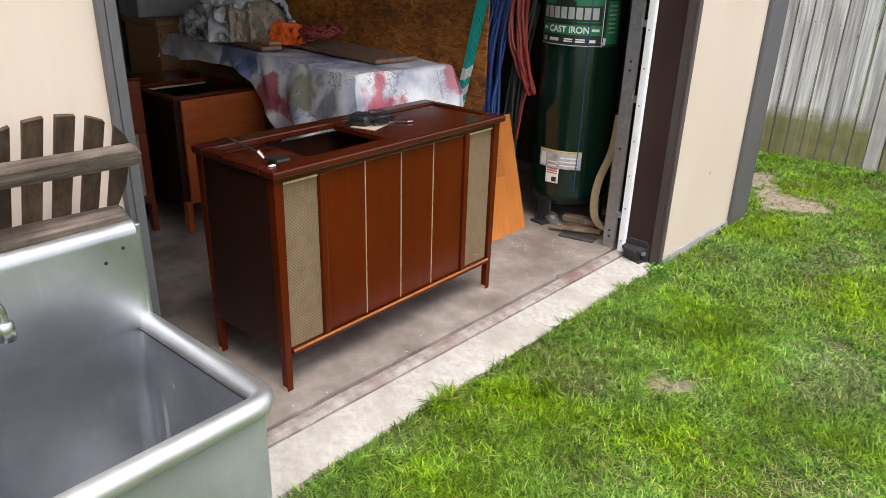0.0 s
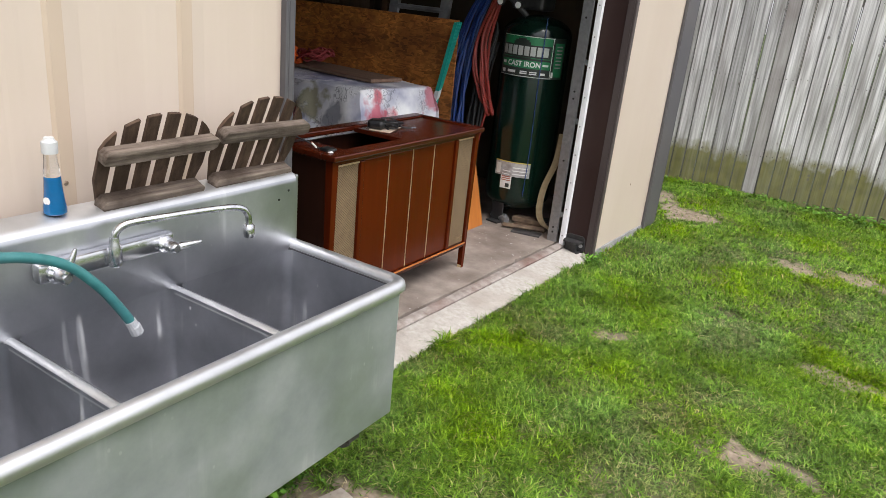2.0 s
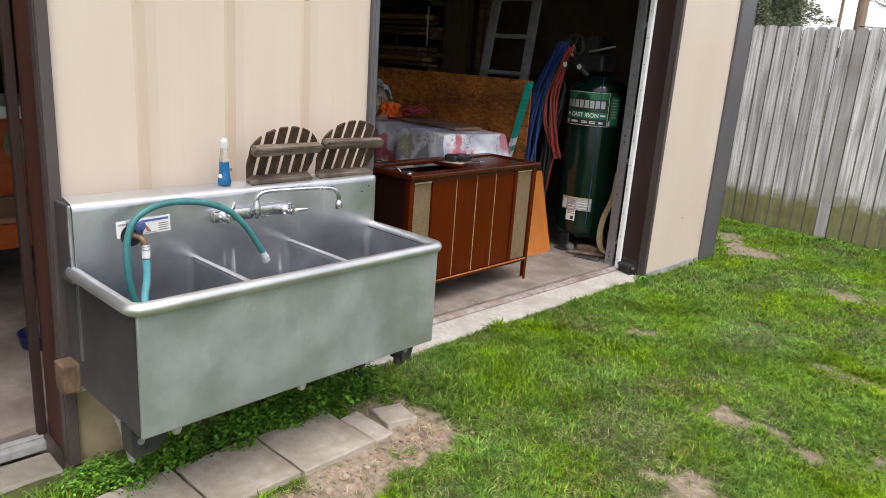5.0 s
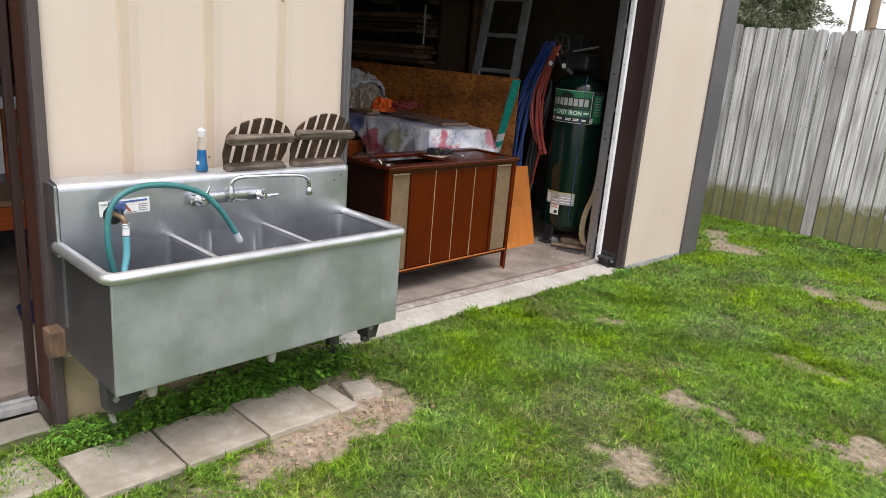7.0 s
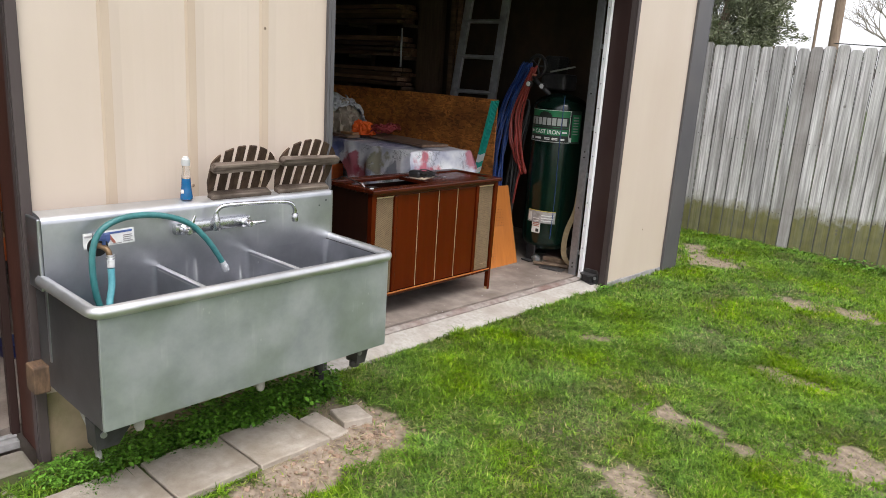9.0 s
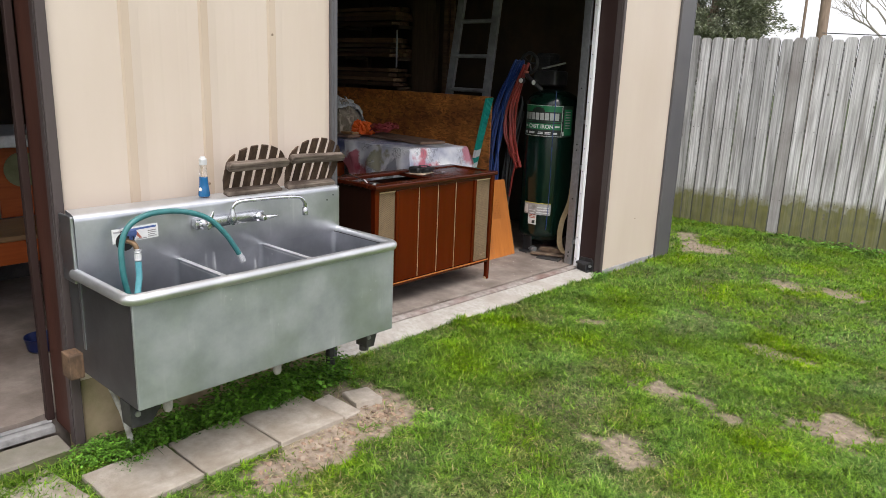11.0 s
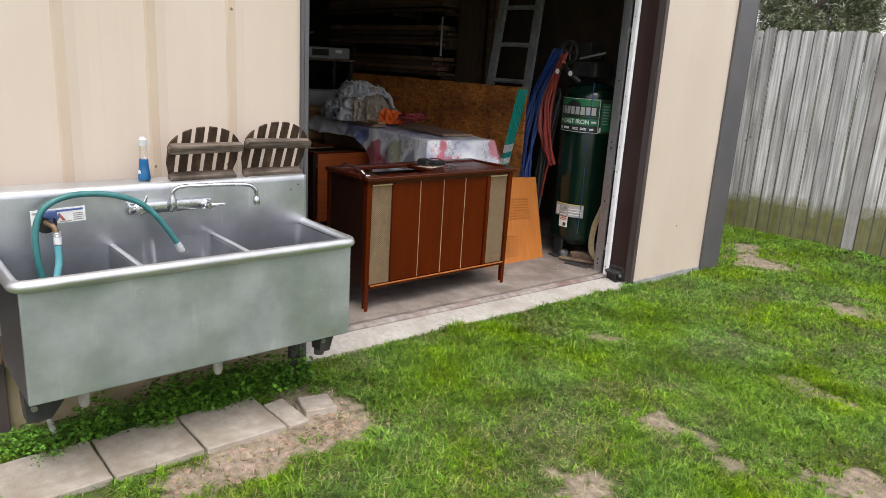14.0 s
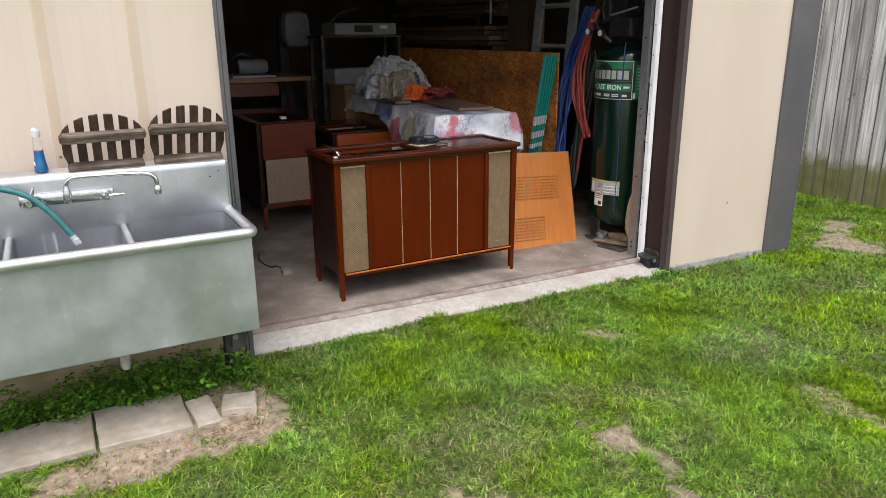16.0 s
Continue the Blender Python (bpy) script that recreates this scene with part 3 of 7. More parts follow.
def thing(name, at, label="", category="", group="", kind="", turn=0.0):
    ob = new(name)
    ob.empty_display_size = 0.1
    W[ob] = Matrix.Translation(at) @ Matrix.Rotation(radians(turn), 4, "Z")
    ob.matrix_basis = W[ob]
    return tagged(ob, label, category, group, kind)


def finish(bm, name, material, smooth=False):
    bmesh.ops.recalc_face_normals(bm, faces=bm.faces)
    me = bpy.data.meshes.new(name)
    bm.to_mesh(me)
    bm.free()
    me.materials.append(material)
    if smooth:
        me.polygons.foreach_set("use_smooth", [True] * len(me.polygons))
        me.set_sharp_from_angle(angle=radians(40))
    return me


def part(name, bm, material, parent, label="", smooth=False, local=False):
    """Links a bmesh, given in world places (local: in the parent's own), as one mesh under parent."""
    if not local:
        bm.transform(W[parent].inverted())
    ob = new(name, finish(bm, name, material, smooth))
    ob.parent = parent
    W[ob] = W[parent]
    return tagged(ob, label)


def structure(name, bm, material, label="", matrix=None, smooth=False, category=""):
    ob = new(name, finish(bm, name, material, smooth))
    W[ob] = matrix or Matrix()
    ob.matrix_basis = W[ob]
    return tagged(ob, label, category, "", "structure")


def solo(name, bm, material, at, label, category, group="", kind="", smooth=False):
    """A thing that is one mesh, given in world places, with its origin at its base."""
    bm.transform(Matrix.Translation(at).inverted())
    ob = new(name, finish(bm, name, material, smooth))
    W[ob] = Matrix.Translation(at)
    ob.matrix_basis = W[ob]
    return tagged(ob, label, category, group, kind)


def box(bm, lo, hi, bevel=0.0, matrix=None, seg=2):
    """A box from corner to corner, its edges rounded by bevel."""
    c, s = [(a + b) / 2 for a, b in zip(lo, hi)], [abs(b - a) for a, b in zip(lo, hi)]
    m = Matrix.Translation(c) @ Matrix.Diagonal((*s, 1))
    if matrix:
        m = matrix @ m
    vs = bmesh.ops.create_cube(bm, size=1, matrix=m)["verts"]
    if bevel:
        es = list({e for v in vs for e in v.link_edges})
        bmesh.ops.bevel(bm, geom=es, offset=min(bevel, min(s) * 0.45), segments=seg, affect="EDGES", profile=0.5)
    return bm


def boxed(lo, hi, bevel=0.0, matrix=None):
    return box(bmesh.new(), lo, hi, bevel, matrix)


def tube(bm, pts, r, seg=10, caps=True, closed=False, sx=1.0):
    """A round tube of radius r (or one radius a point) along points."""
    pts = [Vector(p) for p in pts]
    rs = r if isinstance(r, (list, tuple)) else [r] * len(pts)
    rings, up = [], None
    for i, p in enumerate(pts):
        a = pts[i - 1] if i or closed else p
        b = pts[(i + 1) % len(pts)] if i < len(pts) - 1 or closed else p
        d = (b - a).normalized()
        if up is None:
            up = d.orthogonal().normalized()
        up = (up - d * up.dot(d)).normalized()
        side = d.cross(up)
        rings.append([bm.verts.new(p + rs[i] * (math.cos(k * 2 * math.pi / seg) * up + sx * math.sin(k * 2 * math.pi / seg) * side)) for k in range(seg)])
    n = len(rings)
    for i in range(n if closed else n - 1):
        for k in range(seg):
            bm.faces.new((rings[i][k], rings[i][(k + 1) % seg], rings[(i + 1) % n][(k + 1) % seg], rings[(i + 1) % n][k]))
    if caps and not closed:
        bm.faces.new(rings[0][::-1]), bm.faces.new(rings[-1])
    return bm


def smooth_path(pts, per=8):
    """A Catmull-Rom curve through points."""
    p = [Vector(q) for q in pts]
    p = [2 * p[0] - p[1]] + p + [2 * p[-1] - p[-2]]
    out = []
    for i in range(1, len(p) - 2):
        for k in range(per):
            t = k / per
            out.append(0.5 * ((2 * p[i]) + (p[i + 1] - p[i - 1]) * t + (2 * p[i - 1] - 5 * p[i] + 4 * p[i + 1] - p[i + 2]) * t**2
                              + (3 * p[i] - p[i - 1] - 3 * p[i + 1] + p[i + 2]) * t**3))
    return out + [p[-2]]


def lathe(bm, profile, at, seg=32, axis="z"):
    """Turns (radius, height) pairs round an axis through at."""
    rings = []
    for r, h in profile:
        ring = []
        for k in range(seg):
            c, s = r * math.cos(k * 2 * math.pi / seg), r * math.sin(k * 2 * math.pi / seg)
            v = (c, s, h) if axis == "z" else (h, c, s) if axis == "x" else (c, h, s)
            ring.append(bm.verts.new(Vector(at) + Vector(v)))
        rings.append(ring)
    for a, b in zip(rings, rings[1:]):
        for k in range(seg):
            bm.faces.new((a[k], a[(k + 1) % seg], b[(k + 1) % seg], b[k]))
    bm.faces.new(rings[0][::-1]), bm.faces.new(rings[-1])
    return bm


def prism(bm, outline, lo, hi, axis="x"):
    """A flat outline of (a, b) pairs pushed out from lo to hi along an axis."""
    def at(a, b, h):
        return (h, a, b) if axis == "x" else (a, h, b) if axis == "y" else (a, b, h)
    low, high = [bm.verts.new(at(a, b, lo)) for a, b in outline], [bm.verts.new(at(a, b, hi)) for a, b in outline]
    n = len(outline)
    for i in range(n):
        bm.faces.new((low[i], low[(i + 1) % n], high[(i + 1) % n], high[i]))
    bm.faces.new(low[::-1]), bm.faces.new(high)
    return bm


def grid_mesh(name, xs, ys, height):
    """A sheet over xs and ys with heights from a function of arrays."""
    gx, gy = np.meshgrid(xs, ys, indexing="ij")
    v = np.stack([gx, gy, height(gx, gy)], -1).reshape(-1, 3)
    i, j = np.meshgrid(np.arange(len(xs) - 1), np.arange(len(ys) - 1), indexing="ij")
    a = (i * len(ys) + j).ravel()
    f = np.stack([a, a + len(ys), a + len(ys) + 1, a + 1], -1)
    me = bpy.data.meshes.new(name)
    me.from_pydata(v.tolist(), [], f.tolist())
    me.polygons.foreach_set("use_smooth", [True] * len(me.polygons))
    return me


def letters(text, size, at_matrix, bend=None):
    """Flat letters as a bmesh; bend maps each flat place (x, y) to a place in the world."""
    cu = bpy.data.curves.new("letters", "FONT")
    cu.body, cu.size, cu.align_x, cu.align_y, cu.offset = text, size, "CENTER", "CENTER", size * 0.028
    ob = bpy.data.objects.new("letters", cu)
    scene.collection.objects.link(ob)
    dg = bpy.context.evaluated_depsgraph_get()
    dg.update()
    me = bpy.data.meshes.new_from_object(ob.evaluated_get(dg))
    bm = bmesh.new()
    bm.from_mesh(me)
    bpy.data.objects.remove(ob), bpy.data.curves.remove(cu), bpy.data.meshes.remove(me)
    for v in bm.verts:
        v.co = bend(v.co.x, v.co.y) if bend else at_matrix @ v.co
    return bm


# ---- the lawn ----
BARE = ((0.20, 1.84, 0.14, 0.09, 0.92), (0.35, 1.89, 0.12, 0.055, 0.75), (0.55, 1.81, 0.08, 0.06, 0.82), (0.33, 1.18, 0.15, 0.11, 0.9), (0.93, 2.03, 0.2, 0.14, 0.95), (-0.56, 2.35, 0.11, 0.09, 0.88),
        (0.44, 2.79, 0.17, 0.11, 0.78), (0.03, 4.27, 0.15, 0.15, 0.84), (0.37, 4.40, 0.14, 0.15, 0.84), (-0.85, 4.83, 0.22, 0.28, 0.97), (-1.1, 5.15, 0.14, 0.18, 0.85), (-0.49, 0.3, 0.10, 0.40, 1.0),
        (-0.56, 0.66, 0.16, 0.17, 0.95), (-0.43, -0.1, 0.11, 0.25, 0.6), (-0.1, 3.0, 0.2, 0.12, 0.3), (0.0, 1.3, 0.25, 0.2, 0.3), (-0.54, 0.40, 0.11, 0.28, 1.0), (-0.62, 0.78, 0.15, 0.09, 0.95), (-0.78, 0.62, 0.12, 0.1, 0.9))


def outward(x, y):
    return (x + 1.09) * 0.9993 - (y - 0.807) * 0.0384


def ripple(x, y, k, seed):
    return (np.sin(k * x + seed) * np.cos(k * 1.13 * y + 2.1 * seed) + np.sin(k * 0.61 * (x + y) + 3.3 * seed) + np.cos(k * 1.7 * (x - 0.8 * y) + seed)) / 3


def cloud(x, y, size, seed):
    """Smooth random values from 0 to 1 over cells of a size."""
    lat = np.random.default_rng(seed).uniform(0, 1, (256, 256))
    u, v = x / size + 500.3, y / size + 500.7
    i, j = np.floor(u).astype(int), np.floor(v).astype(int)
    a, b = u - i, v - j
    a, b = a * a * (3 - 2 * a), b * b * (3 - 2 * b)
    i, j = i % 256, j % 256
    k, m = (i + 1) % 256, (j + 1) % 256
    return lat[i, j] * (1 - a) * (1 - b) + lat[k, j] * a * (1 - b) + lat[i, m] * (1 - a) * b + lat[k, m] * a * b


def bare_at(x, y):
    worn = np.zeros_like(x)
    for cx, cy, rx, ry, strength in BARE:
        d = np.sqrt(((x - cx) / rx / 1.05) ** 2 + ((y - cy) / ry / 1.05) ** 2) + 0.6 * (cloud(x, y, 0.12, 3) - 0.5) + 1.2 * (cloud(x, y, 0.04, 4) - 0.5)
        worn = np.maximum(worn, strength * np.clip((1.25 - d) / 0.5, 0, 1))
    return worn


def ground_height(x, y):
    d = outward(x, y)
    z = -0.055 - 0.04 * np.clip(d, 0, 1.5) + 0.008 * ripple(x, y, 5, 1.0) + 0.004 * ripple(x, y, 17, 2.0)
    z = z - 0.03 * np.clip(1 - np.abs((x + 0.45) / 0.16), 0, 1) * np.clip(1 - np.abs((y - 0.25) / 0.5), 0, 1)
    return np.where((d < 0.0) & (y < 4.3), -0.2, z)


def ground_material():
    m = M["soil"].copy()
    m.name = "ground"
    n, l = m.node_tree.nodes, m.node_tree.links
    p = n["Principled BSDF"]
    at = n.new("ShaderNodeAttribute")
    at.attribute_name = "bare"
    nz = n.new("ShaderNodeTexNoise")
    nz.inputs["Scale"].default_value, nz.inputs["Detail"].default_value = 30, 6
    co = n.new("ShaderNodeTexCoord")
    l.new(co.outputs["Object"], nz.inputs["Vector"])
    dirt = n.new("ShaderNodeValToRGB")
    dirt.color_ramp.elements[0].position, dirt.color_ramp.elements[1].position = 0.3, 0.7
    dirt.color_ramp.elements[0].color, dirt.color_ramp.elements[1].color = (0.125, 0.09, 0.066, 1), (0.325, 0.258, 0.195, 1)
    l.new(nz.outputs["Fac"], dirt.inputs[0])
    mix = n.new("ShaderNodeMix")
    mix.data_type = "RGBA"
    old = p.inputs["Base Color"].links[0].from_socket
    l.new(at.outputs["Fac"], mix.inputs["Factor"]), l.new(old, mix.inputs["A"]), l.new(dirt.outputs[0], mix.inputs["B"])
    turf = n.new("ShaderNodeAttribute")
    turf.attribute_name = "turf"
    green = n.new("ShaderNodeValToRGB")
    green.color_ramp.elements[0].position, green.color_ramp.elements[1].position = 0.35, 0.65
    green.color_ramp.elements[0].color, green.color_ramp.elements[1].color = (0.036, 0.066, 0.004, 1), (0.078, 0.122, 0.008, 1)
    l.new(nz.outputs["Fac"], green.inputs[0])
    mix2 = n.new("ShaderNodeMix")
    mix2.data_type = "RGBA"
    l.new(turf.outputs["Fac"], mix2.inputs["Factor"]), l.new(mix.outputs["Result"], mix2.inputs["A"]), l.new(green.outputs[0], mix2.inputs["B"])
    l.new(mix2.outputs["Result"], p.inputs["Base Color"])
    return m


gxs = np.concatenate([[-90, -40, -18, -8, -4, -2], np.arange(-1.3, 1.5, 0.03), np.arange(1.5, 4.6, 0.06), [5.5, 8, 14, 30, 90]])
gys = np.concatenate([[-90, -40, -16, -6, -3], np.arange(-2.0, 6.6, 0.04), [8, 12, 20, 40, 90]])
gme = grid_mesh("ground", gxs, gys, ground_height)
ground = new("ground", gme)
gme.materials.append(ground_material())
gv = np.array([v.co[:2] for v in gme.vertices])
gme.attributes.new("bare", "FLOAT", "POINT").data.foreach_set("value", bare_at(gv[:, 0], gv[:, 1]).astype(np.float32))
gw = 0.5 * (cloud(gv[:, 0], gv[:, 1], 0.5, 31) - 0.5)
away = np.maximum.reduce([np.clip((gv[:, 0] - 1.3) / 0.5 + gw, 0, 1) * np.clip((3.4 - gv[:, 1]) / 0.6, 0, 1), np.clip((-0.7 - gv[:, 1]) / 0.5 + gw, 0, 1), np.clip((gv[:, 0] - 3.8) / 0.8 + gw, 0, 1), np.clip((gv[:, 1] - 6.1) / 0.4, 0, 1)])
away = np.maximum(away, 0.4 * (1 - bare_at(gv[:, 0], gv[:, 1])))
gme.attributes.new("turf", "FLOAT", "POINT").data.foreach_set("value", away.astype(np.float32))
tagged(ground, "lawn soil with bare brown patches under the grass", "ground", "", "structure")


def blades(name, material, x, y, length, width, lean, rng, label):
    """Grass: one bent, tapering blade of three faces at each place, all in one mesh."""
    n = len(x)
    z = ground_height(x, y)
    az, bend = rng.uniform(0, 2 * np.pi, n), rng.uniform(0.2, 1.0, n) * lean
    dx, dy = np.cos(az), np.sin(az)
    v = np.zeros((n, 5, 3), np.float32)
    for k, (h, w) in enumerate(((0.0, 1.0), (0.55, 0.8))):
        cx, cy = x + dx * length * bend * h**2, y + dy * length * bend * h**2
        cz = z - 0.004 + length * h * (1 - 0.35 * bend * h)
        for side, s in enumerate((-0.5, 0.5)):
            v[:, 2 * k + side] = np.stack([cx - dy * width * w * s, cy + dx * width * w * s, cz], -1)
    v[:, 4] = np.stack([x + dx * length * bend, y + dy * length * bend, z + length * (1 - 0.45 * bend)], -1)
    me = bpy.data.meshes.new(name)
    base = (np.arange(n) * 5)[:, None]
    quads, tris = base + np.array([[0, 1, 3, 2]]), base + np.array([[2, 3, 4]])
    loops = np.concatenate([quads, tris], 1).ravel().astype(np.int32)
    me.vertices.add(5 * n), me.loops.add(7 * n), me.polygons.add(2 * n)
    me.vertices.foreach_set("co", v.ravel())
    me.loops.foreach_set("vertex_index", loops)
    me.polygons.foreach_set("loop_start", (np.arange(n)[:, None] * 7 + np.array([[0, 4]])).ravel().astype(np.int32))
    me.update(calc_edges=True)
    me.materials.append(material)
    return tagged(new(name, me), label, "grass", "", "stuff")


def on_pavers(x, y):
    row = (x > -0.92) & (x < -0.60) & (y > -0.49) & (y < 0.475)
    return row | ((x > -0.82) & (x < -0.61) & (y >= 0.475) & (y < 0.585)) | ((x > -0.77) & (x < -0.63) & (y > 0.60) & (y < 0.715))


rng = np.random.default_rng(5)
near = rng.uniform((-1.05, -1.1), (1.9, 3.1), (690000, 2))
far = rng.uniform((-1.0, 2.7), (4.4, 6.15), (340000, 2))
behind = rng.uniform((-2.4, 4.33), (-1.0, 5.9), (40000, 2))
outer = rng.uniform((-1.0, -5.5), (9.0, 6.6), (170000, 2))
spot = np.concatenate([near, far, behind, outer])
sx, sy = spot[:, 0], spot[:, 1]
# dull where the lawn is tired: broad patches with ragged borders, most of it by the sink
dull = 0.4 * cloud(sx, sy, 0.34, 21) + 0.4 * cloud(sx, sy, 0.13, 22) + 0.3 * cloud(sx, sy, 0.05, 23) + 0.15 * np.exp(-((sx + 0.15) / 0.55) ** 2 - ((sy - 0.9) / 0.9) ** 2) - 0.05 * np.clip(sy - 3.5, 0, 2)
is_dull = dull > 0.612 + 0.08 * rng.normal(0, 1, len(sx))
clump = 0.35 * cloud(sx, sy, 0.5, 11) + 0.55 * cloud(sx, sy, 0.09, 12) + 0.5 * cloud(sx, sy, 0.035, 13) - 0.2
border = np.ones(len(sx))
border[: len(near)] = np.clip((1.62 - near[:, 0] + 0.9 * (cloud(near[:, 0], near[:, 1], 0.3, 41) - 0.5)) / 0.5, 0, 1) * np.clip((near[:, 1] + 1.12 + 0.9 * (cloud(near[:, 0], near[:, 1], 0.3, 42) - 0.5)) / 0.5, 0, 1)
keep = ((outward(sx, sy) > 0.008 + 0.04 * (cloud(sx, sy, 0.1, 5) - 0.4)) | (sy > 4.34)) & ~on_pavers(sx, sy) & (sy < 6.04 + 0.1 * sx)
keep &= rng.uniform(0, 1, len(sx)) < border * np.clip(0.3 + 0.7 * clump, 0.2, 1.0) * (1 - 0.98 * bare_at(sx, sy)) * np.where(is_dull, 0.8, 1.0)
for kind, material, sort, lo, hi, lean, words in (("grass", M["grass"], keep & ~is_dull, 0.024, 0.054, 2.0, "patchy bright green lawn grass with worn spots"),
                                            ("dull_grass", M["grass_dull"], keep & is_dull, 0.018, 0.040, 2.4, "thin tired grey-green grass between the bright patches")):
    bx, by, bc = sx[sort], sy[sort], clump[sort]
    edge = np.clip(1 - outward(bx, by) / 0.12, 0, 1) + np.clip(1 - (6.04 + 0.1 * bx - by) / 0.5, 0, 1)
    blades(kind, material, bx, by, rng.uniform(lo, hi, len(bx)) * (0.65 + 0.6 * np.clip(bc, 0, 1.2)) * (1 + 0.3 * edge) * (1 - 0.55 * np.clip(bare_at(bx, by) * 1.5, 0, 1)), rng.uniform(0.0032, 0.0062, len(bx)) * (1 + 0.35 * np.clip((by - 2.6) / 1.5, 0, 1) + 0.35 * np.clip((bx - 1.4) / 1.0, 0, 1)), lean, rng, words)
dry = rng.uniform((-1.0, -1.2), (3.6, 6.0), (90000, 2))
dx_, dy_ = dry[:, 0], dry[:, 1]
keep = (outward(dx_, dy_) > 0.05) & ~on_pavers(dx_, dy_) & (rng.uniform(0, 1, len(dx_)) < 0.13 + 0.35 * bare_at(dx_, dy_) + 0.5 * np.clip(cloud(dx_, dy_, 0.4, 6) - 0.45, 0, 1))
blades("dry_grass", M["straw"], dx_[keep], dy_[keep], rng.uniform(0.015, 0.04, keep.sum()), rng.uniform(0.002, 0.004, keep.sum()), 2.2, rng, "dry straw-coloured thatch in the lawn")


def weeds(name, places, count, spread, height, size, seed, label):
    """Low leafy weeds: small folded leaves on many short stems, in one mesh."""
    r = random.Random(seed)
    bm = bmesh.new()
    for px, py, pz in places:
        for _ in range(count):
            a, d = r.uniform(0, 6.283), spread * math.sqrt(r.random())
            base = Vector((px + d * math.cos(a), py + d * math.sin(a), pz + height * r.random() ** 1.3 * (1 - 0.5 * d / spread)))
            s, yaw, tip = size * r.uniform(0.6, 1.3), r.uniform(0, 6.283), r.uniform(-0.5, 0.7)
            f, g = Vector((math.cos(yaw), math.sin(yaw), tip)).normalized() * s, Vector((-math.sin(yaw), math.cos(yaw), r.uniform(-0.3, 0.3))) * s * 0.42
            mid, low = base + f * 0.5, Vector((0, 0, -0.12 * s))
            q = [bm.verts.new(c) for c in (base, mid + g, base + f + low * 2, mid - g)]
            bm.faces.new((q[0], q[1], q[2])), bm.faces.new((q[0], q[2], q[3]))
    me = finish(bm, name, M["leaf"])
    return tagged(new(name, me), label, "plant", "", "stuff")


wr = random.Random(3)
under = [(-0.985 + wr.uniform(-0.05, 0.06), -0.42 + 1.16 * i / 50 + wr.uniform(-0.012, 0.012), -0.06) for i in range(51)]
weeds("weeds", under, 170, 0.068, 0.085, 0.0135, 4, "low leafy green weeds growing under the sink")
clumps = [(-0.95 + wr.uniform(-0.03, 0.03), y + wr.uniform(-0.02, 0.02), -0.06) for y in (-0.12, 0.08, 0.16, 0.23, 0.31, 0.36, 0.43, 0.5, 0.6, 0.7)]
weeds("leafy_weeds", clumps, 400, 0.085, 0.19, 0.020, 14, "taller leafy weeds in clumps under the sink")
weeds("creeping_weeds", [(-0.88 + wr.uniform(-0.02, 0.03), y, -0.055) for y in (-0.33, -0.28, 0.06, 0.1, 0.3, 0.34, 0.4, 0.55, 0.63, 0.74)], 70, 0.055, 0.03, 0.008, 24, "small weeds creeping over the slab edges")
weeds("weed_tuft", [(-0.99, 3.22, -0.07), (-0.97, 3.27, -0.07), (-0.94, 3.2, -0.07), (-0.96, 3.33, -0.07)], 130, 0.05, 0.075, 0.016, 6, "small green weed tuft at the door jamb")
weeds("step_weeds", [(-1.02, -0.5, -0.07), (-0.98, -0.56, -0.07), (-0.93, -0.46, -0.07), (-0.86, -0.56, -0.07), (-0.62, -0.62, -0.08), (-0.56, -0.5, -0.08), (-0.5, -0.4, -0.09)], 90, 0.08, 0.03, 0.009, 8, "short weeds round the paving slabs")
fringe = [(-1.35 + i * 0.11, 6.0 + 0.1 * (-1.35 + i * 0.11) - 0.1, -0.075) for i in range(40)]
weeds("fence_weeds", fringe, 26, 0.1, 0.09, 0.035, 9, "taller green weeds along the foot of the fence")

cr = random.Random(88)
bm = bmesh.new()
for _ in range(420):
    if cr.random() < 0.6:
        x, y = cr.gauss(-0.50, 0.05), cr.uniform(-0.1, 0.72)
    else:
        x, y = cr.gauss(-0.56, 0.06), cr.gauss(0.66, 0.08)
    if x < -0.585 and y < 0.6:
        continue
    s = 0.0025 + 0.011 * cr.random() ** 3
    z = float(ground_height(np.array(x), np.array(y)))
    lump = bmesh.ops.create_icosphere(bm, subdivisions=1, radius=s, matrix=Matrix.Translation((x, y, z + s * 0.1)) @ Matrix.Rotation(cr.uniform(0, 3), 4, "Z") @ Matrix.Diagonal((cr.uniform(0.6, 1.7), cr.uniform(0.6, 1.2), cr.uniform(0.4, 0.8), 1)))
    for v in lump["verts"]:
        v.co += Vector((cr.uniform(-1, 1), cr.uniform(-1, 1), cr.uniform(-1, 1))) * s * 0.35
tagged(new("dirt_clods", finish(bm, "dirt_clods", M["dirt"])), "small brown clods of dirt before the slabs", "dirt", "", "stuff")
bm = bmesh.new()
for _ in range(90):
    x, y = cr.gauss(-0.52, 0.07), cr.gauss(0.52, 0.2)
    if x < -0.585 and y < 0.6:
        continue
    z, a, ln = float(ground_height(np.array(x), np.array(y))), cr.uniform(0, 3.1), cr.uniform(0.012, 0.04)
    tube(bm, [(x, y, z + 0.004), (x + ln * math.cos(a), y + ln * math.sin(a), z + 0.006 + cr.uniform(0, 0.006))], 0.0011, 4)
tagged(new("twigs", finish(bm, "twigs", M["straw"])), "dry straw and twigs lying on the bare dirt", "debris", "", "stuff")

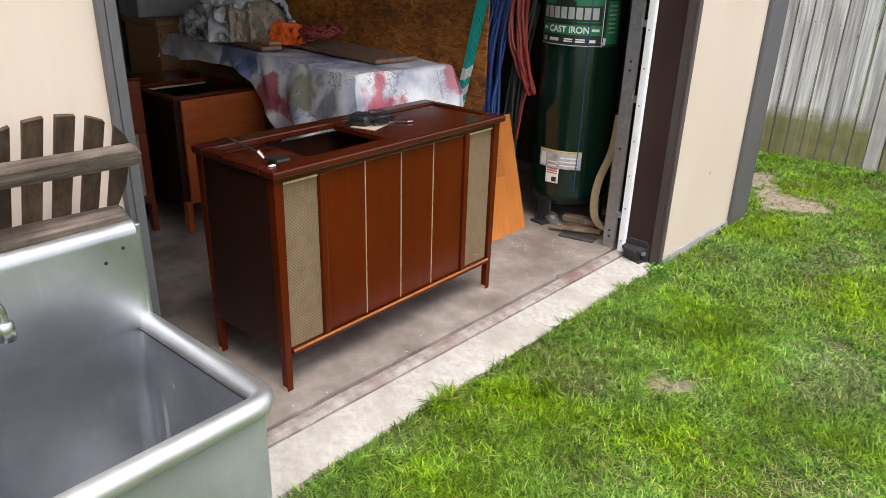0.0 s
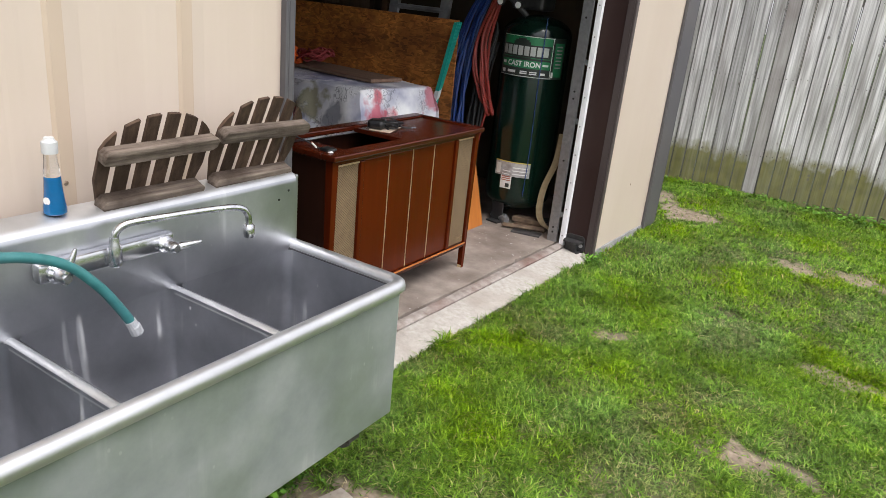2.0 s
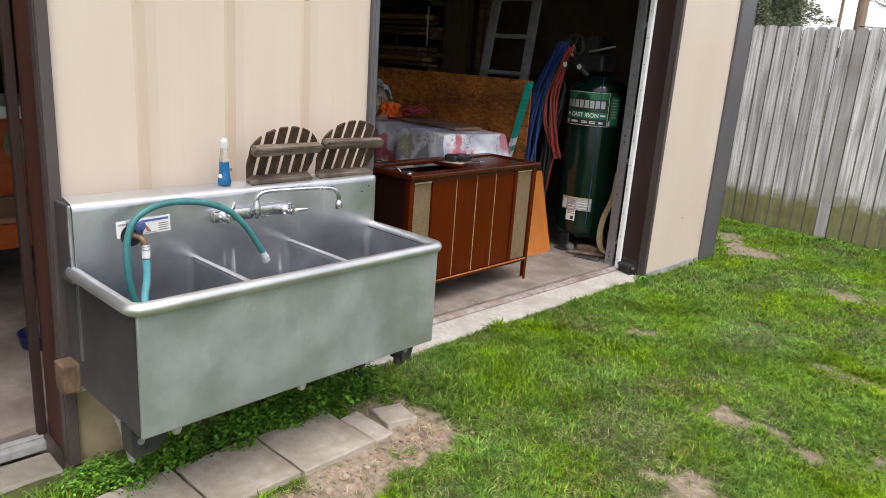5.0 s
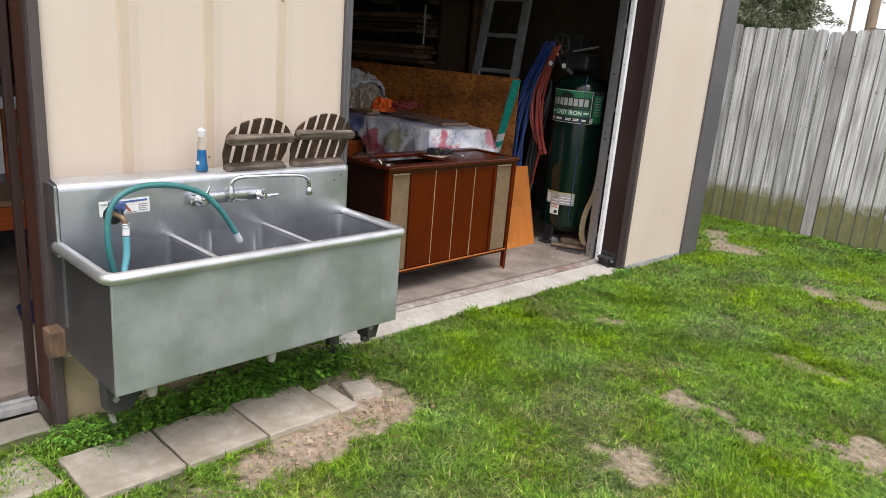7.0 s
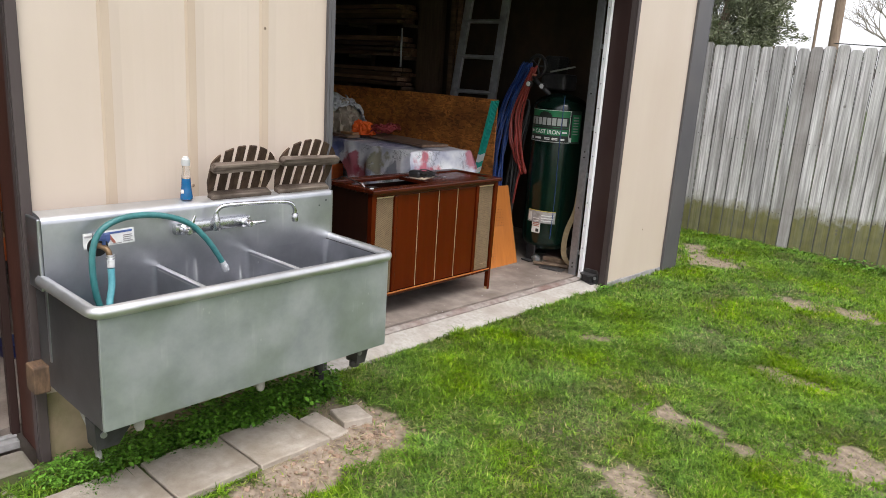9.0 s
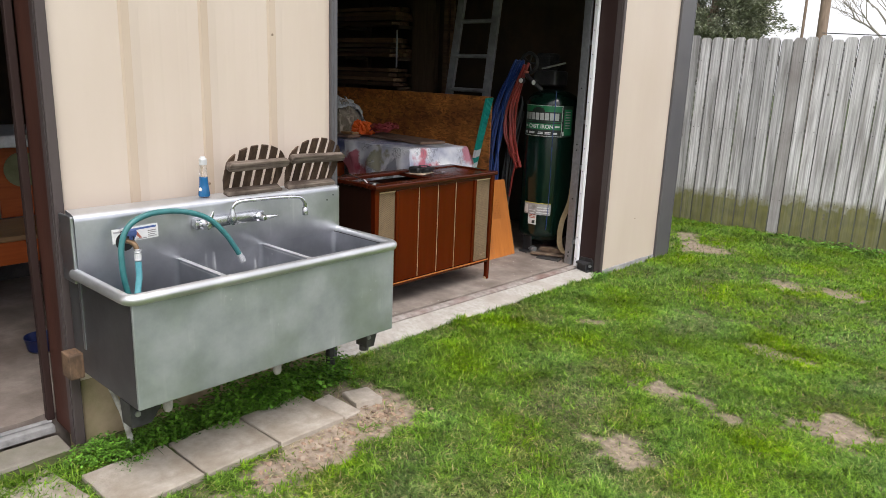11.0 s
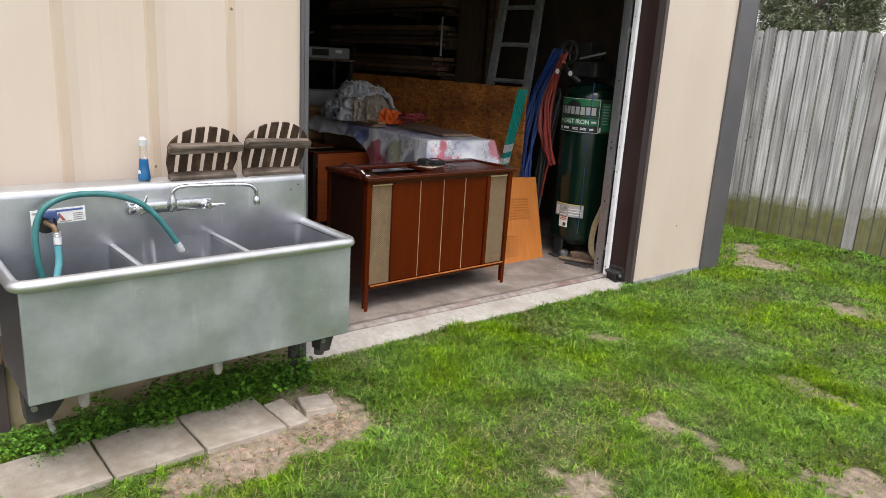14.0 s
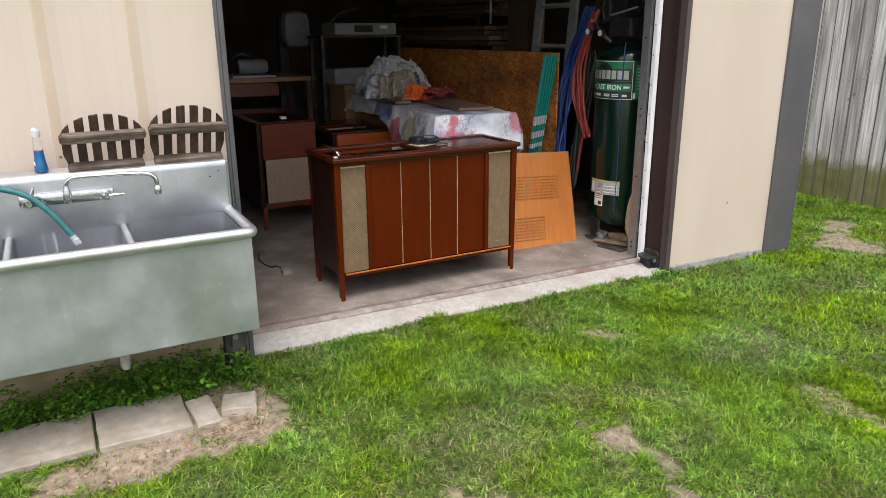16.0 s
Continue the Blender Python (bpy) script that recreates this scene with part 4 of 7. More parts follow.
# ---- the metal building: its own axes, x out of the front wall, y along it ----
BUILD = Matrix.Translation((-1.09, 0.807, 0)) @ Matrix.Rotation(radians(-2.2), 4, "Z")


def panel_wall(y0, y1, z0, z1, ribs):
    """Ribbed sheet metal with depth: the profile along y, pushed up."""
    line = [(y0, 0.0)]
    for c in ribs:
        line += [(c - 0.034, 0.0), (c - 0.026, 0.006), (c + 0.004, 0.006), (c + 0.040, 0.0)]
        for minor in (0.10, 0.205):
            if c + minor + 0.03 < y1:
                line += [(c + minor - 0.022, 0.0), (c + minor - 0.012, 0.0007), (c + minor + 0.012, 0.0007), (c + minor + 0.022, 0.0)]
    line.append((y1, 0.0))
    bm = bmesh.new()
    prism(bm, [(x, y) for y, x in line] + [(-0.14, y1), (-0.14, y0)], z0, z1, "z")
    return bm


# Far side of the second opening, unseen, brought in to cut light on the floor.
LEFT_END = -2.2
wall_front = structure("wall_front", panel_wall(-1.19, 0.0, 0.2, 2.9, (-1.21 + 0.305, -0.6, -0.295)), M["wall"], "beige ribbed sheet-metal wall", BUILD, category="wall")
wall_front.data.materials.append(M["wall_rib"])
# Rib tops and -y slopes get the shade colour; +y slopes stay wall beige.
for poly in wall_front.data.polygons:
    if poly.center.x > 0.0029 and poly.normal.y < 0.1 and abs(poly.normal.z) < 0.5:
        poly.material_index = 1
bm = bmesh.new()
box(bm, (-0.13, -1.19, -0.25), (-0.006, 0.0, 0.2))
structure("wall_base", bm, M["wall_base"], "brown mossy wall foot behind the weeds", BUILD, category="wall")
structure("wall_corner", boxed((-0.14, 2.475, -0.09), (0.0, 3.50, 2.9)), M["wall"], "plain beige metal wall beside the opening", BUILD, category="wall")
# Header is out of view; its height is set to limit sky light indoors.
structure("wall_header", boxed((-0.14, -6.0, 2.13), (-0.002, 2.475, 2.9)), M["wall"], "unseen beige wall over the openings, set low against sky light", BUILD, category="wall")
structure("wall_far_left", boxed((-0.14, -6.0, -0.25), (-0.001, LEFT_END, 2.13)), M["wall"], "unseen beige wall that narrows the second opening", BUILD, category="wall")
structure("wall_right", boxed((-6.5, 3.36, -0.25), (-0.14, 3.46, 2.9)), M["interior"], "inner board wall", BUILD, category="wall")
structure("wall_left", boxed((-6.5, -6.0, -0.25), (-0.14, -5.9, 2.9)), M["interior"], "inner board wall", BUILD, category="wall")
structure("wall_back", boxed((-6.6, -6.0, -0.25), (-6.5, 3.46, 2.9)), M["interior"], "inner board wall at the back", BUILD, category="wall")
structure("ceiling", boxed((-6.7, -6.1, 2.9), (0.15, 3.62, 3.0)), M["roof"], "unseen roof over the workshop", BUILD, category="ceiling")


def worn_edge_slab():
    """The garage floor: a slab whose front edge is chipped and uneven."""
    bm = bmesh.new()
    r = random.Random(12)
    ys = [-5.9 + i * 0.05 for i in range(int((3.36 + 5.9) / 0.05) + 1)]
    front = [(-0.213 + r.uniform(-0.006, 0.004) - (0.02 if r.random() < 0.05 else 0), y) for y in ys]
    prism(bm, front + [(-6.5, ys[-1]), (-6.5, ys[0])], -0.2, 0.0, "z")
    return bm


structure("floor", worn_edge_slab(), M["slab"], "dusty grey concrete garage floor", BUILD, category="floor")


def apron():
    bm = bmesh.new()
    r = random.Random(14)
    ys = [-0.06 + i * 0.06 for i in range(44)]
    rows = []
    for y in ys:
        e = 0.006 + r.uniform(-0.006, 0.006)
        rows.append([bm.verts.new(c) for c in ((-0.145, y, -0.016), (-0.08, y, -0.024), (e - 0.012, y, -0.036), (e, y, -0.048), (e, y, -0.2))])
    for a, b in zip(rows, rows[1:]):
        for i in range(4):
            bm.faces.new((a[i], a[i + 1], b[i + 1], b[i]))
    return bm


structure("threshold", apron(), M["apron"], "pale concrete apron along the opening", BUILD, smooth=True, category="threshold")


def lip():
    """A strip of older concrete between slab and apron, with a dark crack on either side."""
    bm = bmesh.new()
    rows = []
    for i in range(130):
        y = -0.05 + i * 0.0196
        j = 0.004 * noise.noise(Vector((y * 9, 0, 0))) + 0.002 * noise.noise(Vector((y * 40, 2, 0)))
        k = 0.003 * noise.noise(Vector((y * 7, 5, 0))) + 0.0015 * noise.noise(Vector((y * 45, 7, 0)))
        rows.append([bm.verts.new(c) for c in ((-0.205 + j, y, -0.04), (-0.203 + j, y, -0.006 + k), (-0.175, y, -0.005 + k), (-0.151 - j, y, -0.012 + k), (-0.149 - j, y, -0.04))])
    for a, b in zip(rows, rows[1:]):
        for i in range(4):
            bm.faces.new((a[i], a[i + 1], b[i + 1], b[i]))
    return bm


structure("floor_edge", lip(), M["lip"], "chipped rust-stained slab edge", BUILD, category="floor")


def opening_jamb(y, flip, reveal, tag):
    """One side of an overhead-door opening: reveal, corner trim, white seal and steel track. flip 1: the wall lies towards +y."""
    def b(lo, hi, bevel=0.0):
        ya, yb = y + flip * lo[1], y + flip * hi[1]
        return boxed((lo[0], min(ya, yb), lo[2]), (hi[0], max(ya, yb), hi[2]), bevel)
    structure("jamb_" + tag, b((-0.20, -0.012, -0.03), (0.006, 0.0, 2.13)), reveal, "dark brown metal door reveal", BUILD, category="door jamb")
    bm = b((0.006, -0.014, -0.05), (0.02, 0.02, 2.2), 0.003)
    box(bm, (-0.03, min(y - flip * 0.016, y - flip * 0.0125), -0.05), (0.006, max(y - flip * 0.016, y - flip * 0.0125), 2.2))
    structure("trim_" + tag, bm, M["brown_trim"], "dark brown metal corner trim", BUILD, category="trim")


opening_jamb(2.46, 1, M["brown"], "right")
opening_jamb(-1.20, 1, M["rust"], "left")
structure("trim_opening", boxed((-0.15, 0.001, -0.05), (0.022, 0.022, 2.2), 0.003), M["trim"], "grey metal corner trim", BUILD, category="trim")
bm = boxed((0.001, -0.012, -0.05), (0.022, 0.0, 2.2), 0.002)
structure("trim_opening_face", bm, M["trim"], "grey metal corner trim", BUILD, category="trim")
bm = boxed((0.001, 3.285, -0.06), (0.022, 3.50, 2.9), 0.003)
box(bm, (-0.14, 3.501, -0.06), (0.022, 3.515, 2.9), 0.003)
structure("trim_corner", bm, M["trim"], "wide grey metal corner trim", BUILD, category="trim")


def base_flashing():
    bm = bmesh.new()
    r = random.Random(21)
    rows = []
    for i in range(41):
        y = 2.50 + i * 0.0195
        top = -0.014 + r.uniform(-0.0015, 0.0015) + 0.002 * math.sin(y * 19)
        rows.append([bm.verts.new(c) for c in ((0.003, y, top), (0.009, y, top - 0.004), (0.016 + r.uniform(-0.003, 0.003), y, -0.09), (0.0, y, -0.09))])
    for a, b in zip(rows, rows[1:]):
        for i in range(3):
            bm.faces.new((a[i], a[i + 1], b[i + 1], b[i]))
    return bm


structure("trim_base", base_flashing(), M["flashing"], "ragged grey flashing at the wall foot", BUILD, category="trim")

# door hardware in the opening
def at_building(x, y, z):
    return tuple(BUILD @ Vector((x, y, z)))


def door_track(y, tag_label):
    t = thing("door_track", at_building(-0.24, y, 0), tag_label, "door track", turn=-2.2)
    rail = bmesh.new()
    prism(rail, [(-0.030, -0.02), (0.028, -0.02), (0.028, 0.0), (0.024, 0.0), (0.024, -0.016), (-0.026, -0.016), (-0.026, 0.02), (-0.03, 0.02)], 0.0, 2.35, "z")
    part("rail", rail, M["galv"], t, local=True)
    for z in (0.16, 0.72, 1.05, 1.6):
        bm = boxed((-0.005, -0.012, z), (0.07, 0.004, z + 0.03), 0.002)
        part("bracket", bm, M["galv"], t, local=True)
    for z in (0.06, 0.09, 0.5, 0.86, 0.9, 1.3):
        bm = bmesh.new()
        lathe(bm, [(0.006, -0.024), (0.006, -0.0195)], (0, 0, 0), 8, "y")
        bm.transform(Matrix.Translation((0.0, 0.0, z)))
        part("bolt", bm, M["black_metal"], t, local=True)
    return t


door_track(2.425, "galvanised steel overhead-door track by the jamb")
seal = thing("door_seal", at_building(-0.18, 2.44, 0.0), "white vinyl door seal strip with screws on the jamb", "door seal", turn=-2.2)
part("strip", boxed((-0.012, -0.028, -0.012), (0.02, 0.0, 2.13), 0.003), M["white"], seal, local=True)
for k in range(12):
    bm = bmesh.new()
    lathe(bm, [(0.0045, -0.030), (0.0045, -0.027)], (0.004, 0, 0.05 + 0.165 * k), 8, "y")
    part("screw", bm, M["galv"], seal, local=True)
seal2 = copy_thing(seal, Matrix.Translation(at_building(-0.2, -1.222, 0.0)) @ Matrix.Rotation(radians(-2.2), 4, "Z"))
for o in seal2.children:
    o.data = o.data.copy()
    o.data.materials[0] = M["brown"]
tagged(seal2, "dark brown door seal strip on the jamb", "door seal")

guide = thing("door_stop", at_building(-0.10, 2.40, -0.03), "black iron door guide bolted to the jamb foot", "door hardware", turn=-2.2)
bm = bmesh.new()
prism(bm, [(-0.062, -0.005), (0.060, -0.005), (0.066, 0.02), (0.06, 0.085), (0.045, 0.1), (-0.045, 0.1), (-0.066, 0.085)], 0.034, 0.046, "y")
part("back_plate", bm, M["black_metal"], guide, local=True)
bm = bmesh.new()
prism(bm, [(-0.055, 0.03), (-0.05, -0.02), (-0.02, -0.04), (0.025, -0.04), (0.05, -0.02), (0.055, 0.03)], 0.062, 0.074, "z")
prism(bm, [(-0.05, 0.03), (-0.045, -0.015), (0.045, -0.015), (0.05, 0.03)], 0.0, 0.01, "z")
box(bm, (-0.045, -0.005, 0.005), (0.03, 0.03, 0.066), 0.004)
part("roller_cup", bm, M["black_metal"], guide, local=True)
bm = bmesh.new()
lathe(bm, [(0.012, -0.012), (0.012, 0.0)], (0.046, 0.03, 0.045), 6, "y")
part("bolt", bm, M["galv"], guide, local=True)

# second opening: sill and step
structure("sill_step", boxed((-0.12, LEFT_END, -0.25), (0.03, -1.235, -0.045), 0.012), M["step"], "grey concrete step at the second opening", BUILD, category="step")
bm = boxed((-0.20, LEFT_END, -0.044), (-0.125, -1.24, -0.012), 0.004)
box(bm, (-0.17, LEFT_END, -0.011), (-0.155, -1.24, -0.004), 0.002)
structure("sill_strip", bm, M["flashing"], "dull aluminium threshold strip", BUILD, category="threshold")

# ---- the fence ----
FENCE = Matrix.Translation((0, 6.04, 0)) @ Matrix.Rotation(math.atan(0.1), 4, "Z")
fence = thing("fence", (0, 6.04, -0.1), "weathered grey dog-eared picket fence, mossy at the foot", "fence", turn=math.degrees(math.atan(0.1)))


def picket_mesh(seed):
    """A dog-eared picket, slightly cupped and twisted."""
    r = random.Random(seed)
    w, h, lean = 0.0525, 1.905 + r.uniform(-0.008, 0.008), r.uniform(-0.003, 0.003)
    bm = bmesh.new()
    prism(bm, [(-w, 0), (w, 0), (w + lean, h - 0.028), (w - 0.02 + lean, h), (-w + 0.02 + lean, h), (-w + lean, h - 0.028)], 0.0, 0.017, "y")
    es = [e for e in bm.edges if abs(e.verts[0].co.z - e.verts[1].co.z) > 1]
    bmesh.ops.bevel(bm, geom=es, offset=0.005, segments=1, affect="EDGES")
    for z in (0.39, 1.04, 1.69):
        for x in (-0.026, 0.026):
            x, s = x + r.uniform(-0.006, 0.006), r.uniform(0.002, 0.0034)
            box(bm, (x - s, -0.001, z - s), (x + s, 0.002, z + s))
    me = finish(bm, "picket", M["fence"])
    me.materials.append(M["black_metal"])
    me.materials.append(M["fence_edge"])
    # Nails get black metal; long chamfers get the colour that paints dark gaps.
    for poly in me.polygons:
        if poly.area < 0.0002 and poly.center.z < 1.8:
            poly.material_index = 1
        elif 0.3 < abs(poly.normal.x) < 0.95 and poly.area > 0.003:
            poly.material_index = 2
    return me


PICKETS = [picket_mesh(i) for i in range(7)]
pr = random.Random(40)
dark_picket = PICKETS[2].copy()
dark_picket.materials[0] = M["fence_dark"]
for i in range(73):
    ob = new("picket", dark_picket if i == 26 else PICKETS[pr.randrange(7)])
    ob.parent = fence
    ob.matrix_basis = pose(-3.4 + i * 0.1066, -0.017 + pr.uniform(-0.006, 0.006), pr.uniform(-0.02, 0.02), 0, pr.uniform(-0.12, 0.12), pr.uniform(-1.6, 1.6))
for z in (0.35, 1.0, 1.65):
    part("fence_rail", boxed((-3.5, 0.012, z), (4.3, 0.05, z + 0.085)), M["grey_wood"], fence, local=True)
for x in (-3.0, -0.6, 1.8, 4.1):
    part("fence_post", boxed((x, 0.052, -0.1), (x + 0.09, 0.14, 1.75), 0.004), M["grey_wood"], fence, local=True)

# ---- beyond the fence ----
def leafy_crown(name, centre, size, sprays, leaves, leaf, material, seed):
    """A crown of many leafy sprays that point out and up, thick inside and ragged at the rim."""
    r = np.random.default_rng(seed)
    d = r.normal(0, 1, (sprays, 3))
    d /= np.linalg.norm(d, axis=1, keepdims=True)
    root = d * r.uniform(0.35, 1.0, (sprays, 1)) ** 0.5 * np.array(size) * r.uniform(0.72, 1.0, (sprays, 1))
    way = d + np.array((0, 0, 0.35)) + r.normal(0, 0.35, (sprays, 3))
    reach = r.uniform(0.25, 0.5, (sprays, 1))
    k = r.integers(0, sprays, leaves)
    along = r.uniform(-0.4, 1, (leaves, 1))
    p = np.array(centre) + root[k] + way[k] * reach[k] * along + r.normal(0, 0.085, (leaves, 3)) * (1.2 - 0.8 * along)
    u = way[k] + r.normal(0, 0.6, (leaves, 3))
    u /= np.linalg.norm(u, axis=1, keepdims=True)
    w = np.cross(u, r.normal(0, 1, (leaves, 3)))
    w /= np.linalg.norm(w, axis=1, keepdims=True)
    s = leaf * r.uniform(0.6, 1.5, (leaves, 1))
    v = np.stack([p - u * s, p + w * s * 0.3, p + u * s, p - w * s * 0.3], 1).reshape(-1, 3)
    me = bpy.data.meshes.new(name)
    me.from_pydata(v.tolist(), [], (np.arange(leaves)[:, None] * 4 + np.arange(4)).tolist())
    me.materials.append(material)
    return me


def add_part_mesh(name, me, parent):
    me.transform(W[parent].inverted())
    ob = new(name, me)
    ob.parent = parent
    W[ob] = W[parent]
    return ob


tree = thing("evergreen_tree", (-6.2, 17.5, -0.1), "dark grey-green evergreen tree behind the fence", "tree")
bm = bmesh.new()
tube(bm, smooth_path([(-6.2, 17.5, -0.1), (-6.15, 17.5, 1.2), (-6.25, 17.45, 2.2), (-6.1, 17.5, 3.8)], 5), [0.22 - 0.008 * i for i in range(16)], 9)
for a in range(7):
    ang = a * 0.9
    tube(bm, smooth_path([(-6.2, 17.5, 1.5 + 0.25 * a), (-6.2 + 0.8 * math.cos(ang), 17.5 + 0.8 * math.sin(ang), 2.0 + 0.25 * a), (-6.2 + 1.5 * math.cos(ang), 17.5 + 1.5 * math.sin(ang), 2.2 + 0.3 * a)], 4), 0.05, 6)
part("trunk", bm, M["bark"], tree, smooth=True)
add_part_mesh("crown", leafy_crown("crown", (-6.2, 17.5, 3.1), (1.5, 1.3, 1.7), 420, 90000, 0.042, M["far_leaf"], 3), tree)


def utility_pole(x, y, h, r, label, lean=0.0):
    t = thing("utility_pole", (x, y, -0.1), label, "pole")
    bm = bmesh.new()
    tube(bm, [(x, y, -0.1), (x + lean * 0.5, y, h / 2), (x + lean, y, h)], [r, r * 0.93, r * 0.85], 14)
    part("shaft", bm, M["bark"], t, smooth=True)
    return t


utility_pole(-3.66, 18.0, 7.0, 0.12, "brown wooden utility pole behind the fence", -0.12)
utility_pole(-4.12, 18.0, 6.5, 0.035, "thin dark pole behind the fence", -0.06)
for x0, z0, drop in ((-3.86, 3.66, 0.088), (-3.66, 2.59, 0.058)):
    wire = [(x0 + 1.1 * k, 17.85 + 0.02 * k, z0 - drop * 1.1 * k + 0.012 * k * k) for k in range(9)]
    solo("overhead_wire", tube(bmesh.new(), wire, 0.011, 6), M["black_rubber"], wire[0], "thin dark overhead wire fixed to the utility pole", "wire", "overhead wires")
bare_tree = thing("bare_tree", (-2.4, 19.0, -0.1), "leafless pale grey tree behind the fence", "tree")
bm = bmesh.new()
tr_ = random.Random(77)


def branch(bm, at, way, length, r, depth):
    end = at + way * length
    tube(bm, [at, at + way * length * 0.5 + Vector((tr_.uniform(-0.05, 0.05), 0, tr_.uniform(-0.03, 0.05))), end], [r, r * 0.8, r * 0.6], 5)
    if depth:
        for _ in range(3):
            d = (way + Vector((tr_.uniform(-0.8, 0.8), tr_.uniform(-0.5, 0.5), tr_.uniform(-0.25, 0.5)))).normalized()
            branch(bm, at + way * length * tr_.uniform(0.55, 1.0), d, length * tr_.uniform(0.55, 0.8), r * 0.55, depth - 1)


branch(bm, Vector((-2.0, 19.0, -0.1)), Vector((-0.05, 0, 1)), 2.3, 0.09, 0)
for k in range(5):
    branch(bm, Vector((-2.1, 19.0, 2.0)), Vector((-0.8 + 0.35 * k, 0.1, 0.8)).normalized(), 1.1, 0.04, 4)
part("crown", bm, M["twig"], bare_tree)

# ---- paving along the sink ----
def paver(x0, y0, x1, y1, top, turn, seed, name="paver", label="square tan concrete paving slab", tilt=0.0, h=0.055):
    r = random.Random(seed)
    bm = bmesh.new()
    c = Vector(((x0 + x1) / 2, (y0 + y1) / 2, top - h))
    hx, hy = (x1 - x0) / 2, (y1 - y0) / 2
    bmesh.ops.create_cube(bm, size=1, matrix=Matrix.Diagonal((2 * hx, 2 * hy, h, 1)))
    bmesh.ops.bevel(bm, geom=list(bm.edges), offset=0.004, segments=1, affect="EDGES")
    bmesh.ops.subdivide_edges(bm, edges=[e for e in bm.edges if e.calc_length() > 0.08], cuts=7, use_grid_fill=True)
    for v in bm.verts:
        v.co += Vector((noise.noise(v.co * 14 + Vector((seed, 0, 0))), noise.noise(v.co * 14 + Vector((0, seed, 0))), noise.noise(v.co * 18 + Vector((0, 0, seed))))) * 0.0028
        v.co.z += h / 2
    ob = new(name, finish(bm, name, M["paver"], True))
    W[ob] = pose(c.x, c.y, c.z, r.uniform(-1, 1), tilt, turn)
    ob.matrix_basis = W[ob]
    return tagged(ob, label, "paving slab", "row of paving slabs")


paver(-0.90, 0.157, -0.60, 0.473, -0.05, 0.6, 1)
paver(-0.90, -0.155, -0.605, 0.148, -0.047, -0.3, 2)
paver(-0.91, -0.475, -0.615, -0.165, -0.052, 0.5, 3)
paver(-1.02, -0.82, -0.74, -0.52, -0.055, 8, 5, label="square tan concrete paving slab beside the step")
paver(-0.82, 0.487, -0.615, 0.58, -0.06, 4, 6, "brick", "pale broken concrete brick at the row's end", 3)
paver(-0.775, 0.603, -0.63, 0.735, -0.05, -14, 7, "stone_block", "pale concrete lump at the row's end", -3, 0.05)

# ---- the three-bowl sink ----
sink = thing("sink", (-0.80, 0.18, -0.06), "worn stainless three-compartment sink with a grey-green front", "sink")
SY0, SY1, SZ0, SZ1 = -0.388, 0.754, 0.275, 0.652
bm = boxed((-0.617, SY0, SZ0), (-0.603, SY1, SZ1 + 0.008), 0.004)
part("front_panel", bm, M["steel_front"], sink, "grey-green stained steel front")
# Both ends take the steel that is darkened to show them in shade.
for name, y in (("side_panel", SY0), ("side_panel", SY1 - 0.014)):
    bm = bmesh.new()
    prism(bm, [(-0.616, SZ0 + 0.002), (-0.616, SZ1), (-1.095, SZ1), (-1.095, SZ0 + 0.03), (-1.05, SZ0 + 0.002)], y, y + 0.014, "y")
    part(name, bm, M["steel_side"], sink, "steel side coloured dark for its shade")
part("underside", boxed((-0.99, SY0 + 0.014, SZ0 + 0.001), (-0.618, SY1 - 0.014, SZ0 + 0.012)), M["steel_dark"], sink)


def bowl(y0, y1):
    """One bowl: an open tray with rounded inner corners."""
    bm = bmesh.new()
    def ring(inset, z, round_):
        pts, x0, x1, ya, yb = [], -0.9872 + inset, -0.623 - inset, y0 + inset, y1 - inset
        for cx, cy, a0 in ((x1 - round_, yb - round_, 0), (x0 + round_, yb - round_, 90), (x0 + round_, ya + round_, 180), (x1 - round_, ya + round_, 270)):
            for k in range(5):
                a = radians(a0 + 22.5 * k)
                pts.append(bm.verts.new((cx + round_ * math.cos(a), cy + round_ * math.sin(a), z)))
        return pts
    rings = [ring(0, SZ1 - 0.002, 0.02), ring(0.009, SZ0 + 0.08, 0.026), ring(0.018, SZ0 + 0.035, 0.03), ring(0.05, SZ0 + 0.018, 0.03)]
    for a, b in zip(rings, rings[1:]):
        for i in range(len(a)):
            bm.faces.new((a[i], a[(i + 1) % len(a)], b[(i + 1) % len(a)], b[i]))
    bm.faces.new(rings[-1])
    return bm


for y0, y1 in ((SY0 + 0.016, -0.029), (-0.005, 0.349), (0.373, SY1 - 0.016)):
    part("bowl", bowl(y0, y1), M["steel_dark"], sink, "dull streaked steel bowl", smooth=True)
for y in (-0.017, 0.361):
    bm = boxed((-0.985, y - 0.0115, SZ0 + 0.02), (-0.622, y + 0.0115, SZ1 - 0.012))
    tube(bm, [(-0.99, y, SZ1 - 0.012), (-0.609, y, SZ1 - 0.012)], 0.0128, 14)
    part("divider", bm, M["steel_rim"], sink, "rolled steel divider", smooth=True)
# rolled rim round three sides
corner = 0.03
RZ = SZ1 + 0.002
path = [(-1.01, SY0 - 0.009, RZ), (-0.609 - corner, SY0 - 0.009, RZ)]
path += [(-0.609 - corner + (corner + 0.007) * math.sin(a), SY0 - 0.009 + corner - corner * math.cos(a), RZ) for a in (0.4, 0.8, 1.2)]
path += [(-0.602, SY0 + corner, RZ), (-0.602, SY1 - corner, RZ)]
